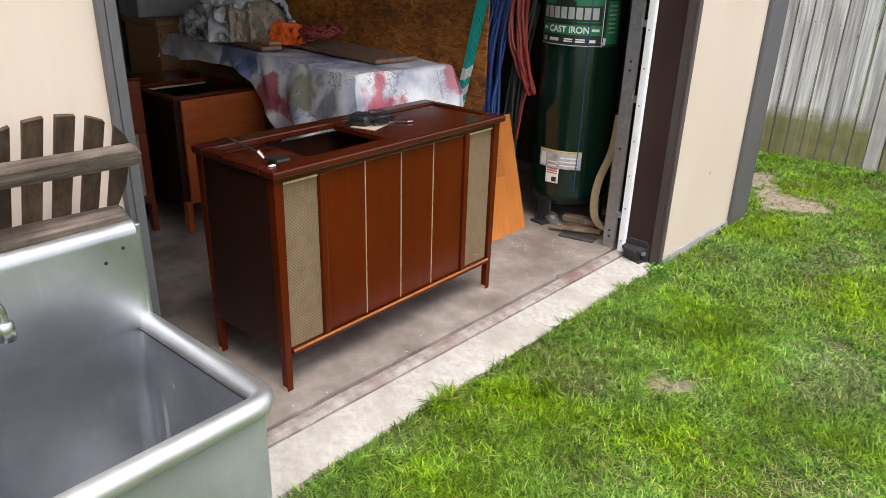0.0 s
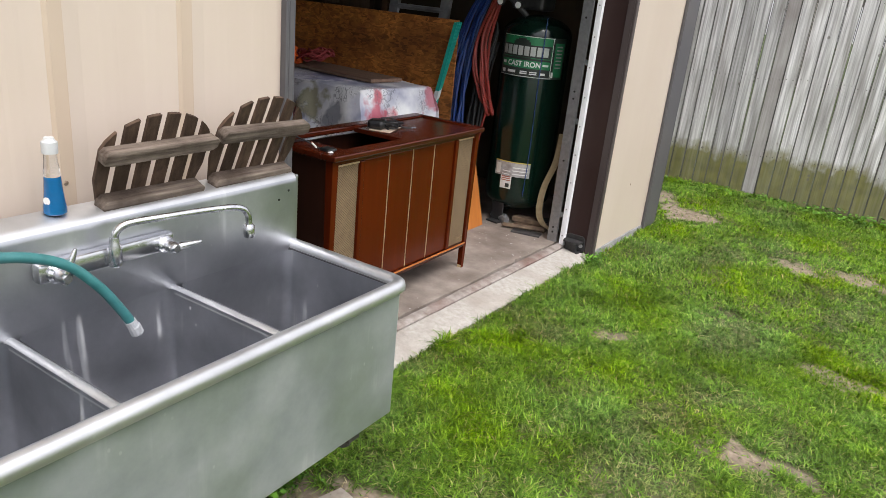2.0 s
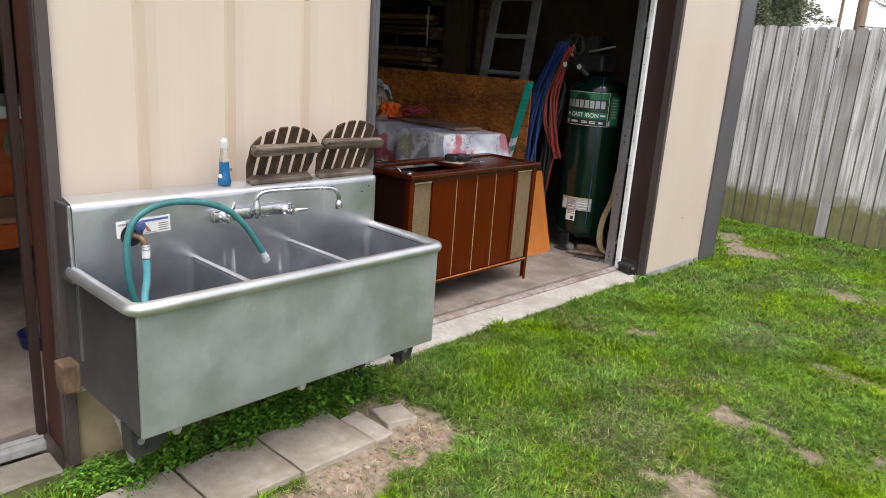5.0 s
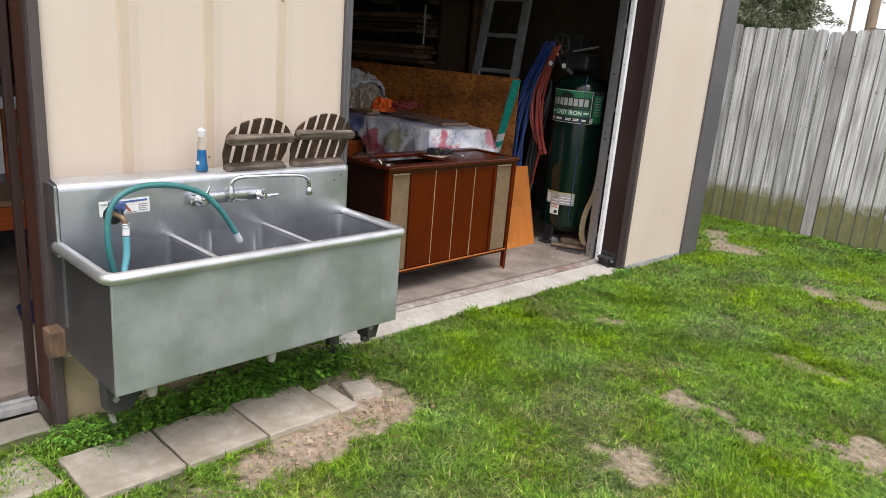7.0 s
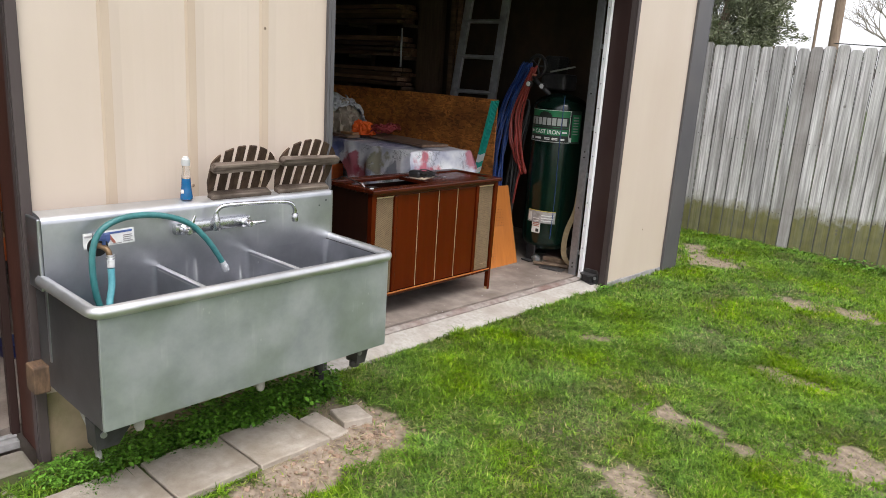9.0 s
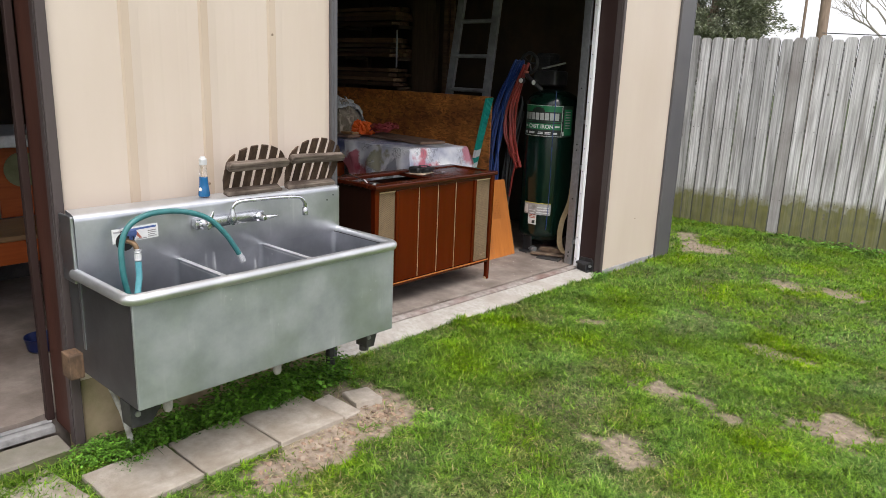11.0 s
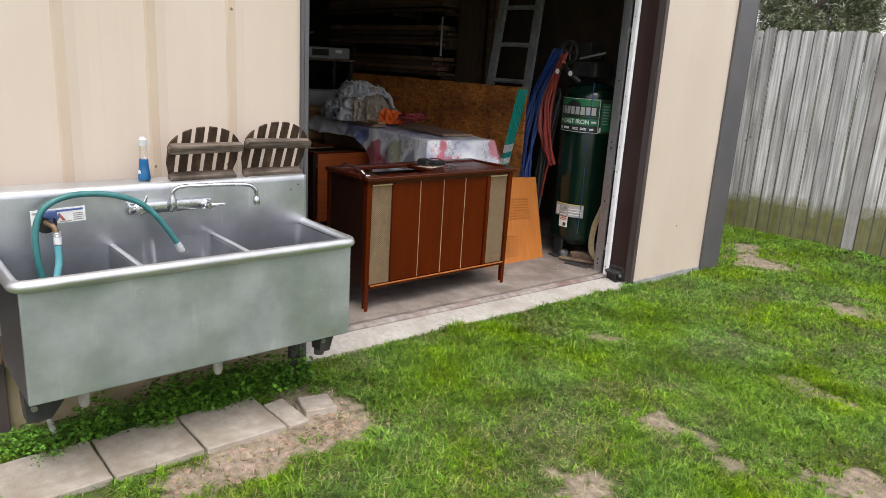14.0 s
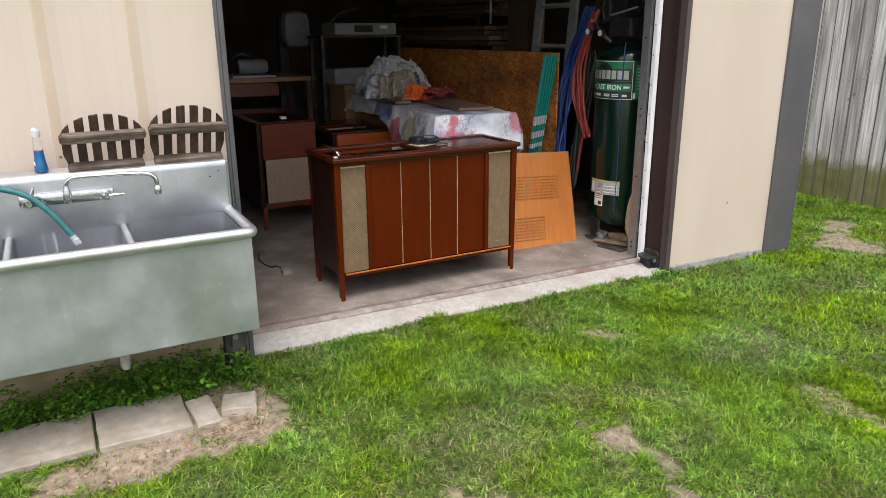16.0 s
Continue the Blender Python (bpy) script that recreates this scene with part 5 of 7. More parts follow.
path += [(-0.609 - corner + (corner + 0.007) * math.cos(a), SY1 + 0.009 - corner + corner * math.sin(a), RZ) for a in (0.4, 0.8, 1.2)]
path += [(-0.609 - corner, SY1 + 0.009, RZ), (-1.01, SY1 + 0.009, RZ)]
part("rim", tube(bmesh.new(), path, 0.0195, 16), M["steel_rim"], sink, "rolled steel rim, coloured pale for its sky highlight", smooth=True)
# splashback with its sloping top ledge
bm = bmesh.new()
prism(bm, [(-0.988, SZ0 + 0.1), (-0.988, 0.64), (-0.988, 0.70), (-0.988, 0.838), (-0.990, 0.850), (-0.997, 0.859), (-1.008, 0.864), (-1.058, 0.872), (-1.058, 0.85), (-1.04, 0.845), (-1.004, 0.84), (-1.0, SZ0 + 0.1)], -0.392, 0.765, "y")
back = part("splashback", bm, M["steel"], sink, "scuffed steel splashback", smooth=True)
back.data.materials.append(M["steel_rim"])
# Upward faces of the ledge take the paler steel as a painted sky highlight.
for poly in back.data.polygons:
    poly.material_index = 1 if poly.normal.z > 0.6 else 0
for y, z in ((0.735, 0.82), (0.70, 0.80)):
    part("screw_hole", lathe(bmesh.new(), [(0.0035, -0.989), (0.0035, -0.9868)], (0, y, z), 8, "x"), M["plastic_black"], back)
for y in (-0.404, 0.765):
    part("splash_end", boxed((-1.095, y, 0.62), (-0.992, y + 0.012, 0.858), 0.004), M["steel"], sink)


def stub_leg(x, y, drop, foot, wide):
    """An iron socket under the bowl: a gusset plate, the cut-off tube in it and its bolt."""
    a, b = y - 0.055 * wide, y + 0.062 * wide
    leg = part("leg", prism(bmesh.new(), [(a, SZ0 + 0.001), (b, SZ0 + 0.001), (b, SZ0 - 0.026), (y + 0.016, SZ0 - 0.088), (a + 0.004, SZ0 - 0.088)], x - 0.04, x + 0.03, "x"), M["black_metal"], sink, "black scuffed iron leg socket")
    part("tube", tube(bmesh.new(), [(x, y - 0.016, SZ0 - 0.08), (x, y - 0.016, drop)], 0.021, 12), M["black_metal"], leg)
    if foot:
        part("foot", tube(bmesh.new(), [(x - 0.30, y - 0.005, SZ0 + 0.004), (x - 0.29, y + 0.055, 0.09), (x - 0.285, y + 0.085, -0.075)], [0.006, 0.010, 0.012], 12), M["pvc"], leg, "dirty white plastic pipe foot")
    part("bolt", lathe(bmesh.new(), [(0.010, 0.0), (0.010, 0.006)], (x + 0.03, y - 0.03 * wide, SZ0 - 0.04), 10, "x"), M["galv"], leg)


stub_leg(-0.70, -0.335, 0.18, True, 1.0)
stub_leg(-0.70, 0.69, 0.17, False, 0.55)
for y in (0.70,):
    leg = part("leg", tube(bmesh.new(), [(-0.965, y, SZ0 + 0.01), (-0.965, y, -0.06)], 0.022, 12), M["black_metal"], sink, "dark iron rear leg")
    part("foot", lathe(bmesh.new(), [(0.03, -0.062), (0.028, -0.045), (0.022, -0.04)], (-0.965, y, 0), 14), M["black_metal"], leg)
for y in (0.29, -0.19):
    part("drain", lathe(bmesh.new(), [(0.013, 0.135), (0.018, 0.15), (0.019, 0.24), (0.027, 0.245), (0.027, SZ0 + 0.005)], (-0.81, y, 0), 16), M["pvc"], sink, "white plastic drain pipe", smooth=True)

# faucet on the splashback
tap = thing("faucet", (-0.986, 0.2, 0.76), "chrome wall faucet with a long swing spout", "faucet")
part("body", boxed((-0.987, 0.035, 0.757), (-0.955, 0.345, 0.800), 0.008), M["chrome"], tap, smooth=True)
part("spout_base", lathe(bmesh.new(), [(0.0125, 0.762), (0.0145, 0.766), (0.0145, 0.80), (0.011, 0.812), (0.0095, 0.825)], (-0.945, 0.19, 0), 20), M["chrome"], tap, smooth=True)
sp = smooth_path([(-0.945, 0.19, 0.815), (-0.943, 0.195, 0.838), (-0.935, 0.22, 0.853), (-0.915, 0.29, 0.857), (-0.89, 0.40, 0.858), (-0.876, 0.462, 0.853), (-0.871, 0.484, 0.834), (-0.87, 0.488, 0.805)], 6)
part("spout", tube(bmesh.new(), sp, 0.0078, 14), M["chrome"], tap, smooth=True)
part("aerator", lathe(bmesh.new(), [(0.012, -0.028), (0.013, -0.02), (0.013, 0.0), (0.010, 0.004)], (-0.87, 0.488, 0.805), 16), M["chrome"], tap, smooth=True)
for y, way in ((0.068, (0.15, 0.35, 1.0)), (0.318, (0.35, 1.0, 0.12))):
    v = part("valve", lathe(bmesh.new(), [(0.020, -0.957), (0.020, -0.948), (0.014, -0.941), (0.014, -0.918), (0.009, -0.910)], (0, y, 0.777), 18, "x"), M["chrome"], tap, smooth=True)
    d = Vector(way).normalized()
    o = Vector((-0.922, y, 0.777))
    part("lever", tube(bmesh.new(), [o - d * 0.012, o + d * 0.015, o + d * 0.055, o + d * 0.062], [0.009, 0.010, 0.005, 0.003], 10), M["chrome"], v, smooth=True)

# spigot, sticker and hose
sticker = thing("sticker", (-0.987, -0.185, 0.745), "white printed sticker with dark marks on the splashback", "sticker")
T = pose(-0.9865, -0.185, 0.772, 0, 0, 0) @ Matrix.Rotation(radians(2), 4, "X")
part("sheet", boxed((-0.001, -0.085, -0.026), (0.0, 0.085, 0.026), 0, T), M["label_white"], sticker)
for a, b_, mat_ in (((0.0, -0.08, 0.012), (0.001, -0.04, 0.018), "label_grey"), 
                   ((0.0, -0.03, 0.013), (0.001, 0.078, 0.02), "label_blue"), ((0.0, 0.046, 0.001), (0.001, 0.078, 0.004), "label_grey"), ((0.0, 0.046, -0.006), (0.001, 0.078, -0.003), "label_grey"),
                   ((0.0, 0.046, -0.013), (0.001, 0.072, -0.010), "label_grey"), ((0.0, 0.046, -0.020), (0.001, 0.078, -0.017), "label_grey"), ((0.0, 0.002, -0.023), (0.001, 0.04, -0.020), "label_grey")):
    part("print", boxed(a, b_, 0, T), M[mat_], sticker)
for corners, mat_ in ((((-0.016, -0.019), (0.003, 0.011), (0.003, -0.006), (-0.006, -0.019)), "label_blue"), (((0.022, -0.019), (0.012, -0.019), (0.003, -0.006), (0.003, 0.011)), "label_red")):
    bm = bmesh.new()
    prism(bm, corners, 0.0, 0.001, "x")
    bm.transform(T)
    part("print", bm, M[mat_], sticker, "half of a triangle mark")
part("lettering", letters("DO NOT", 0.0135, None, lambda u, v: T @ Vector((0.0012, -0.05 - v, u - 0.001))), M["label_black"], sticker, "dark upright lettering")
# Solid black disc stands in for the dark of the hole round the tap.
hole = bmesh.new()
lathe(hole, [(0.034, -0.9875), (0.034, -0.9845)], (0, -0.225, 0.748), 24, "x")
spigot = thing("spigot", (-0.985, -0.217, 0.74), "brass hose tap with a blue handle coming through the splashback", "tap")
part("hole_ring", hole, M["plastic_black"], spigot)
part("neck", tube(bmesh.new(), smooth_path([(-0.985, -0.225, 0.752), (-0.96, -0.22, 0.752), (-0.945, -0.21, 0.742), (-0.94, -0.205, 0.722)], 5), 0.0095, 12), M["old_brass"], spigot, smooth=True)
bm = bmesh.new()
lathe(bm, [(0.006, 0.76), (0.006, 0.775), (0.02, 0.776), (0.022, 0.785), (0.02, 0.795), (0.008, 0.797)], (-0.956, -0.216, 0), 8)
part("handle", bm, M["label_blue"], spigot, "blue star handle")
part("collar", lathe(bmesh.new(), [(0.0115, 0.684), (0.0125, 0.687), (0.0125, 0.722), (0.010, 0.726)], (-0.939, -0.204, 0), 14), M["label_white"], spigot, "white hose ferrule")
for z in (0.712, 0.722):
    part("clamp", lathe(bmesh.new(), [(0.013, z), (0.0155, z + 0.002), (0.013, z + 0.005)], (-0.939, -0.204, 0), 14), M["galv"], spigot)

hose = thing("garden_hose", (-0.92, -0.22, 0.5), "short teal garden hose looped over the faucet", "hose")
low = smooth_path([(-0.939, -0.204, 0.68), (-0.936, -0.206, 0.62), (-0.925, -0.22, 0.565), (-0.91, -0.225, 0.535)], 6)
part("lower_hose", tube(bmesh.new(), low, 0.0115, 12), M["hose_pale"], hose, "pale blue sunlit-faded hose end", smooth=True)
up = smooth_path([(-0.91, -0.225, 0.535), (-0.905, -0.25, 0.545), (-0.905, -0.268, 0.60), (-0.91, -0.275, 0.68), (-0.915, -0.268, 0.762), (-0.92, -0.235, 0.82), (-0.925, -0.165, 0.849),
                  (-0.928, -0.08, 0.851), (-0.925, 0.0, 0.836), (-0.915, 0.07, 0.804), (-0.905, 0.125, 0.746), (-0.90, 0.165, 0.685), (-0.897, 0.19, 0.64)], 6)
part("upper_hose", tube(bmesh.new(), up, 0.0105, 12), M["hose"], hose, smooth=True)
part("tip", tube(bmesh.new(), [(-0.898, 0.184, 0.652), (-0.897, 0.190, 0.638), (-0.897, 0.192, 0.636), (-0.896, 0.199, 0.618)], [0.012, 0.012, 0.0135, 0.0135], 14), M["alu"], hose, "bright metal hose fitting")

# bottle on the ledge
bottle = thing("spray_bottle", (-1.035, 0.118, 0.868), "clear plastic squirt bottle half full of blue liquid", "bottle")
BA = (-1.035, 0.122, 0.87)
part("liquid", lathe(bmesh.new(), [(0.020, 0.0), (0.0225, 0.003), (0.0222, 0.014), (0.0195, 0.032), (0.0178, 0.05), (0.0168, 0.066), (0.0163, 0.076), (0.016, 0.078)], BA, 24), M["blue_liquid"], bottle, "blue liquid", smooth=True)
part("shell", lathe(bmesh.new(), [(0.0163, 0.0785), (0.0145, 0.095), (0.0125, 0.112), (0.0115, 0.126)], BA, 24), M["clear"], bottle, "clear upper part", smooth=True)
part("cap", lathe(bmesh.new(), [(0.0148, 0.125), (0.0152, 0.128), (0.0152, 0.148), (0.0105, 0.152), (0.0095, 0.157), (0.002, 0.158)], BA, 18), M["milky"], bottle, "milky white cap", smooth=True)
bm = bmesh.new()
lathe(bm, [(0.008, 0.0), (0.008, 0.001)], (0, 0, 0), 18, "x")
bm.transform(pose(-1.035, 0.122, 0.900, 0, 0, -72) @ pose(0.0195, 0, 0))
part("round_label", bm, M["label_white"], bottle, "round white label")


# ---- two slatted chair backs leaning on the wall ----
def chair_back(yc, half, top, label, seed, tilt):
    """Six slats under a rounded top, joined by two cross rails; the top leans out from the wall."""
    t = thing("chair_back", (-1.04, yc, 0.872), label, "chair back", "chair backs on the sink")
    L = pose(-1.055, yc, 0.872) @ Matrix.Rotation(radians(tilt), 4, "X") @ Matrix.Rotation(radians(23), 4, "Y")
    rise = (top - 0.872) / math.cos(radians(23))
    def arch(y):
        return rise * (0.56 + 0.44 * math.sqrt(max(0, 1 - (y / (half + 0.004)) ** 2)))
    n, gap = 6, 0.0185
    w = (2 * half - gap * (n - 1)) / n
    for i in range(n):
        a = -half + i * (w + gap)
        b = a + w
        la, lb = (a + 0.018 if i == 0 else a), (b - 0.018 if i == n - 1 else b)
        outline = [(la, 0.0), (lb, 0.0), (b, rise * 0.3), (b, arch(b)), (b - w * 0.3, arch(b - w * 0.3)), (a + w * 0.3, arch(a + w * 0.3)), (a, arch(a)), (a, rise * 0.3)]
        bm = bmesh.new()
        prism(bm, outline, 0.005, 0.013, "x")
        bm.transform(L)
        part("slat", bm, M["slat_wood"], t)
    for z, h, d, ext in ((rise * 0.57, 0.032, 0.028, 0.005), (0.0, 0.028, 0.036, -0.01)):
        bm = bmesh.new()
        e = half + ext
        prism(bm, [(-e, z), (-e + 0.02, z - 0.004), (e - 0.012, z - 0.003), (e, z + 0.003), (e + 0.003, z + h * 0.7), (e - 0.008, z + h), (-e + 0.01, z + h), (-e - 0.002, z + h * 0.6)], 0.0135, 0.0135 + d, "x")
        bmesh.ops.bevel(bm, geom=list(bm.edges), offset=0.0025, segments=1, affect="EDGES")
        for v in bm.verts:
            v.co += Vector((noise.noise(v.co * 30 + Vector((seed, 0, 0))), 0, noise.noise(v.co * 25 + Vector((0, seed, 0))))) * 0.004
        bm.transform(L)
        part("rail", bm, M["rail_wood"], t, "pale weathered cross rail")
    return t


chair_back(0.338, 0.139, 1.072, "weathered slatted wooden chair back with a rounded top", 31, 0.5)
chair_back(0.634, 0.138, 1.088, "weathered slatted wooden chair back beside the door opening", 32, -1.0)
for y, z in ((0.19, 0.905), (0.478, 0.90), (0.50, 1.506)):
    wx = -1.09 + 0.0384 * (y - 0.807)
    solo("wall_screw", lathe(bmesh.new(), [(0.0075, wx - 0.012), (0.0075, wx + 0.004), (0.004, wx + 0.008)], (0, y, z), 10, "x"), M["rusty"], (wx, y, z), "rusty screw head in the beige wall", "screw", "wall screws")
solo("wall_screw", lathe(bmesh.new(), [(0.007, -1.0), (0.007, -0.978), (0.004, -0.976)], (0, 3.731, 0.328), 10, "x"), M["rusty"], (-0.98, 3.731, 0.328), "screw head in the beige wall", "screw", "wall screws")
solo("wood_block", boxed((-1.10, -0.438, 0.255), (-1.025, -0.386, 0.352), 0.006), M["block_wood"], (-1.07, -0.41, 0.255), "small bare wooden block wedged beside the sink", "wood block")

# ---- the stereo console in the opening ----
def front_leg(name, x0, x1, y0, y1, z1, parent, material):
    bm = bmesh.new()
    box(bm, (x0, y0, 0.0), (x1, y1, z1), 0.003)
    for v in bm.verts:
        if v.co.z < 0.05:
            v.co.x += ((x0 + x1) / 2 - v.co.x) * 0.3
            v.co.y += ((y0 + y1) / 2 - v.co.y) * 0.3
    return part(name, bm, material, parent)


con = thing("stereo_console", (-1.58, 1.90, 0.0), "mahogany stereo console with speaker grilles and an open top", "stereo console")
CX0, CX1, CY0, CY1 = -1.785, -1.385, 1.362, 2.448
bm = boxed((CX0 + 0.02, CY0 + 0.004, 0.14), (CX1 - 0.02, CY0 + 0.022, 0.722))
part("side_panel", bm, M["walnut_dark"], con, "dark brown side")
part("side_panel", boxed((CX0 + 0.02, CY1 - 0.022, 0.14), (CX1 - 0.02, CY1 - 0.004, 0.722)), M["walnut_dark"], con, "dark brown side")
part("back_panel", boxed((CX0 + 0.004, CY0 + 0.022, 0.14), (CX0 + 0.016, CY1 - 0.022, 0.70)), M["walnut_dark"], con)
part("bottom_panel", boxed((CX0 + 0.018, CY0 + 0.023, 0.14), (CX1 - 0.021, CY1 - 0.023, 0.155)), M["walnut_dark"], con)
for y0 in (CY0, CY1 - 0.034):
    leg = front_leg("leg", CX1 - 0.034, CX1 + 0.004, y0, y0 + 0.034, 0.724, con, M["mahogany"])
    part("ferrule", boxed((CX1 - 0.028, y0 + 0.005, 0.0), (CX1 - 0.002, y0 + 0.029, 0.018), 0.002), M["brass"], leg, "brass foot cap")
    leg = front_leg("leg", CX0, CX0 + 0.034, y0, y0 + 0.034, 0.724, con, M["mahogany"])
    part("ferrule", boxed((CX0 + 0.006, y0 + 0.005, 0.0), (CX0 + 0.028, y0 + 0.029, 0.018), 0.002), M["brass"], leg, "brass foot cap")
bm = boxed((CX1 - 0.03, CY0 + 0.034, 0.128), (CX1 + 0.004, CY1 - 0.034, 0.15), 0.003)
rail = part("bottom_rail", bm, M["mahogany_h"], con)
# This strip paints the highlight along the rail's upper edge.
part("gold_edge", boxed((CX1 + 0.003, CY0 + 0.034, 0.143), (CX1 + 0.008, CY1 - 0.034, 0.151), 0.0015), M["lit_edge"], rail, "edge moulding coloured as an orange highlight")
part("top_rail", boxed((CX1 - 0.03, CY0 + 0.034, 0.706), (CX1 + 0.0, CY1 - 0.034, 0.725), 0.002), M["mahogany_h"], con)
for y0, y1 in ((1.397, 1.532), (2.264, 2.413)):
    g = part("speaker_grille", boxed((CX1 - 0.022, y0, 0.151), (CX1 - 0.012, y1, 0.705)), M["weave"], con, "brown woven speaker cloth")
    part("gold_edge", boxed((CX1 - 0.012, y0, 0.697), (CX1 - 0.006, y1, 0.704), 0.001), M["brass"], g, "thin gold edge strip")
for y0, y1 in ((1.532, 1.556), (2.238, 2.264)):
    part("stile", boxed((CX1 - 0.028, y0, 0.151), (CX1 + 0.003, y1, 0.705), 0.004), M["mahogany"], con)
edges = (1.557, 1.729, 1.899, 2.066, 2.237)
for a, b in zip(edges, edges[1:]):
    d = part("door", boxed((CX1 - 0.026, a + 0.002, 0.152), (CX1 - 0.006, b - 0.002, 0.7045), 0.002), M["mahogany"], con)
    if b < 2.2:
        part("gold_strip", boxed((CX1 - 0.012, b - 0.0009, 0.153), (CX1 - 0.0045, b + 0.0009, 0.704)), M["brass"], d, "thin gold divider strip")
# top frame round the well, and the lid over the other half
def top_piece(x0, x1, y0, y1, z0=0.725, z1=0.75, bevel=0.006, name="top_frame", m="mahogany_h"):
    return part(name, boxed((x0, y0, z0), (x1, y1, z1), bevel), M[m], con, "")


top_piece(CX1 - 0.05, CX1 + 0.022, CY0 - 0.012, CY1 + 0.012)
top_piece(CX0 - 0.004, CX0 + 0.06, CY0 - 0.012, CY1 + 0.012)
top_piece(CX0 + 0.061, CX1 - 0.051, CY0 - 0.012, CY0 + 0.03)
top_piece(CX0 + 0.061, CX1 - 0.051, CY1 - 0.02, CY1 + 0.012)
top_piece(CX0 + 0.062, CX1 - 0.052, 1.885, CY1 - 0.021, 0.722, 0.742, 0.003, "lid")
part("well_floor", boxed((CX0 + 0.03, CY0 + 0.023, 0.70), (CX1 - 0.035, 1.62, 0.708)), M["mahogany_h"], con)
part("well_floor", boxed((CX0 + 0.03, 1.621, 0.56), (CX1 - 0.035, CY1 - 0.03, 0.568)), M["walnut_dark"], con)
part("well_side", boxed((CX0 + 0.03, 1.61, 0.568), (CX1 - 0.035, 1.62, 0.699)), M["walnut_dark"], con)
bm = bmesh.new()
tube(bm, smooth_path([(-1.374, 2.31, 0.2), (-1.372, 2.33, 0.196), (-1.372, 2.35, 0.202), (-1.373, 2.37, 0.197)], 4), 0.0025, 6)
part("badge", bm, M["old_brass"], con, "small gold badge")

plug = thing("power_adapter", (-1.52, 1.47, 0.708), "black power adapter with red and white plugs", "adapter")
part("housing", boxed((-1.55, 1.462, 0.708), (-1.495, 1.517, 0.738), 0.008), M["plastic_black"], plug)
part("lead", tube(bmesh.new(), smooth_path([(-1.55, 1.47, 0.73), (-1.60, 1.455, 0.75), (-1.66, 1.44, 0.765), (-1.70, 1.43, 0.775), (-1.76, 1.44, 0.755)], 6), 0.0035, 8), M["black_rubber"], plug)
part("red_plug", tube(bmesh.new(), [(-1.565, 1.466, 0.735), (-1.585, 1.460, 0.752)], 0.0036, 8), M["label_red"], plug, "red plug")
part("white_plug", tube(bmesh.new(), [(-1.552, 1.456, 0.735), (-1.572, 1.450, 0.752)], 0.0034, 8), M["plastic_white"], plug, "white plug")
solo("metal_plate", boxed((-1.47, 1.40, 0.708), (-1.43, 1.56, 0.714), 0.001), M["brass"], (-1.45, 1.48, 0.708), "dull brass plate lying in the console well", "plate")
solo("console_clip", boxed((-1.425, 1.378, 0.7505), (-1.412, 1.398, 0.755), 0.002), M["plastic_white"], (-1.42, 1.39, 0.7505), "small white clip on the console top", "clip")
solo("paper_sheet", boxed((-1.675, 1.91, 0.7425), (-1.575, 2.07, 0.744), 0, pose(-1.63, 1.99, 0, 0, 0, 18) @ pose(1.63, -1.99, 0)), M["paper"], (-1.63, 1.99, 0.7425), "crumpled tan paper sheet under the gadget", "paper")
gad = thing("radio_module", (-1.63, 1.97, 0.744), "black plastic gadget with cables on a paper sheet", "electronics")
part("housing", boxed((-1.685, 1.915, 0.744), (-1.605, 1.99, 0.787), 0.016, pose(-1.65, 1.95, 0, 0, 0, 25) @ pose(1.65, -1.95, 0)), M["plastic_black"], gad)
part("second_housing", boxed((-1.655, 1.996, 0.744), (-1.60, 2.065, 0.774), 0.011), M["plastic_black"], gad)
cb = random.Random(17)
for k in range(5):
    loop = [(-1.615 + (0.03 + 0.006 * k) * math.cos(a + k) + cb.uniform(-0.008, 0.008), 2.015 + (0.04 + 0.006 * k) * math.sin(a + k) + cb.uniform(-0.008, 0.008), 0.752 + 0.006 * k + 0.008 * math.sin(2 * a + k)) for a in (0, 0.9, 1.8, 2.7, 3.6, 4.5, 5.4)]
    part("cable", tube(bmesh.new(), smooth_path(loop, 5), 0.0035, 8), M["black_rubber"], gad)
part("lead", tube(bmesh.new(), smooth_path([(-1.60, 2.05, 0.757), (-1.57, 2.07, 0.75), (-1.555, 2.10, 0.748)], 5), 0.003, 8), M["black_rubber"], gad)
part("jack", tube(bmesh.new(), [(-1.555, 2.10, 0.748), (-1.548, 2.122, 0.748)], 0.003, 8), M["chrome"], gad)
solo("outlet_box", boxed((-2.0, 1.225, 0.0), (-1.94, 1.275, 0.035), 0.006), M["machine"], (-1.97, 1.25, 0.0), "small grey metal box on the floor with a cord", "box")
solo("cord", tube(bmesh.new(), smooth_path([(-2.0, 1.245, 0.02), (-2.06, 1.22, 0.03), (-2.14, 1.2, 0.006), (-2.3, 1.18, 0.005), (-2.45, 1.22, 0.005)], 6), 0.004, 8), M["black_rubber"], (-2.2, 1.2, 0.0), "black cord on the floor", "cord")


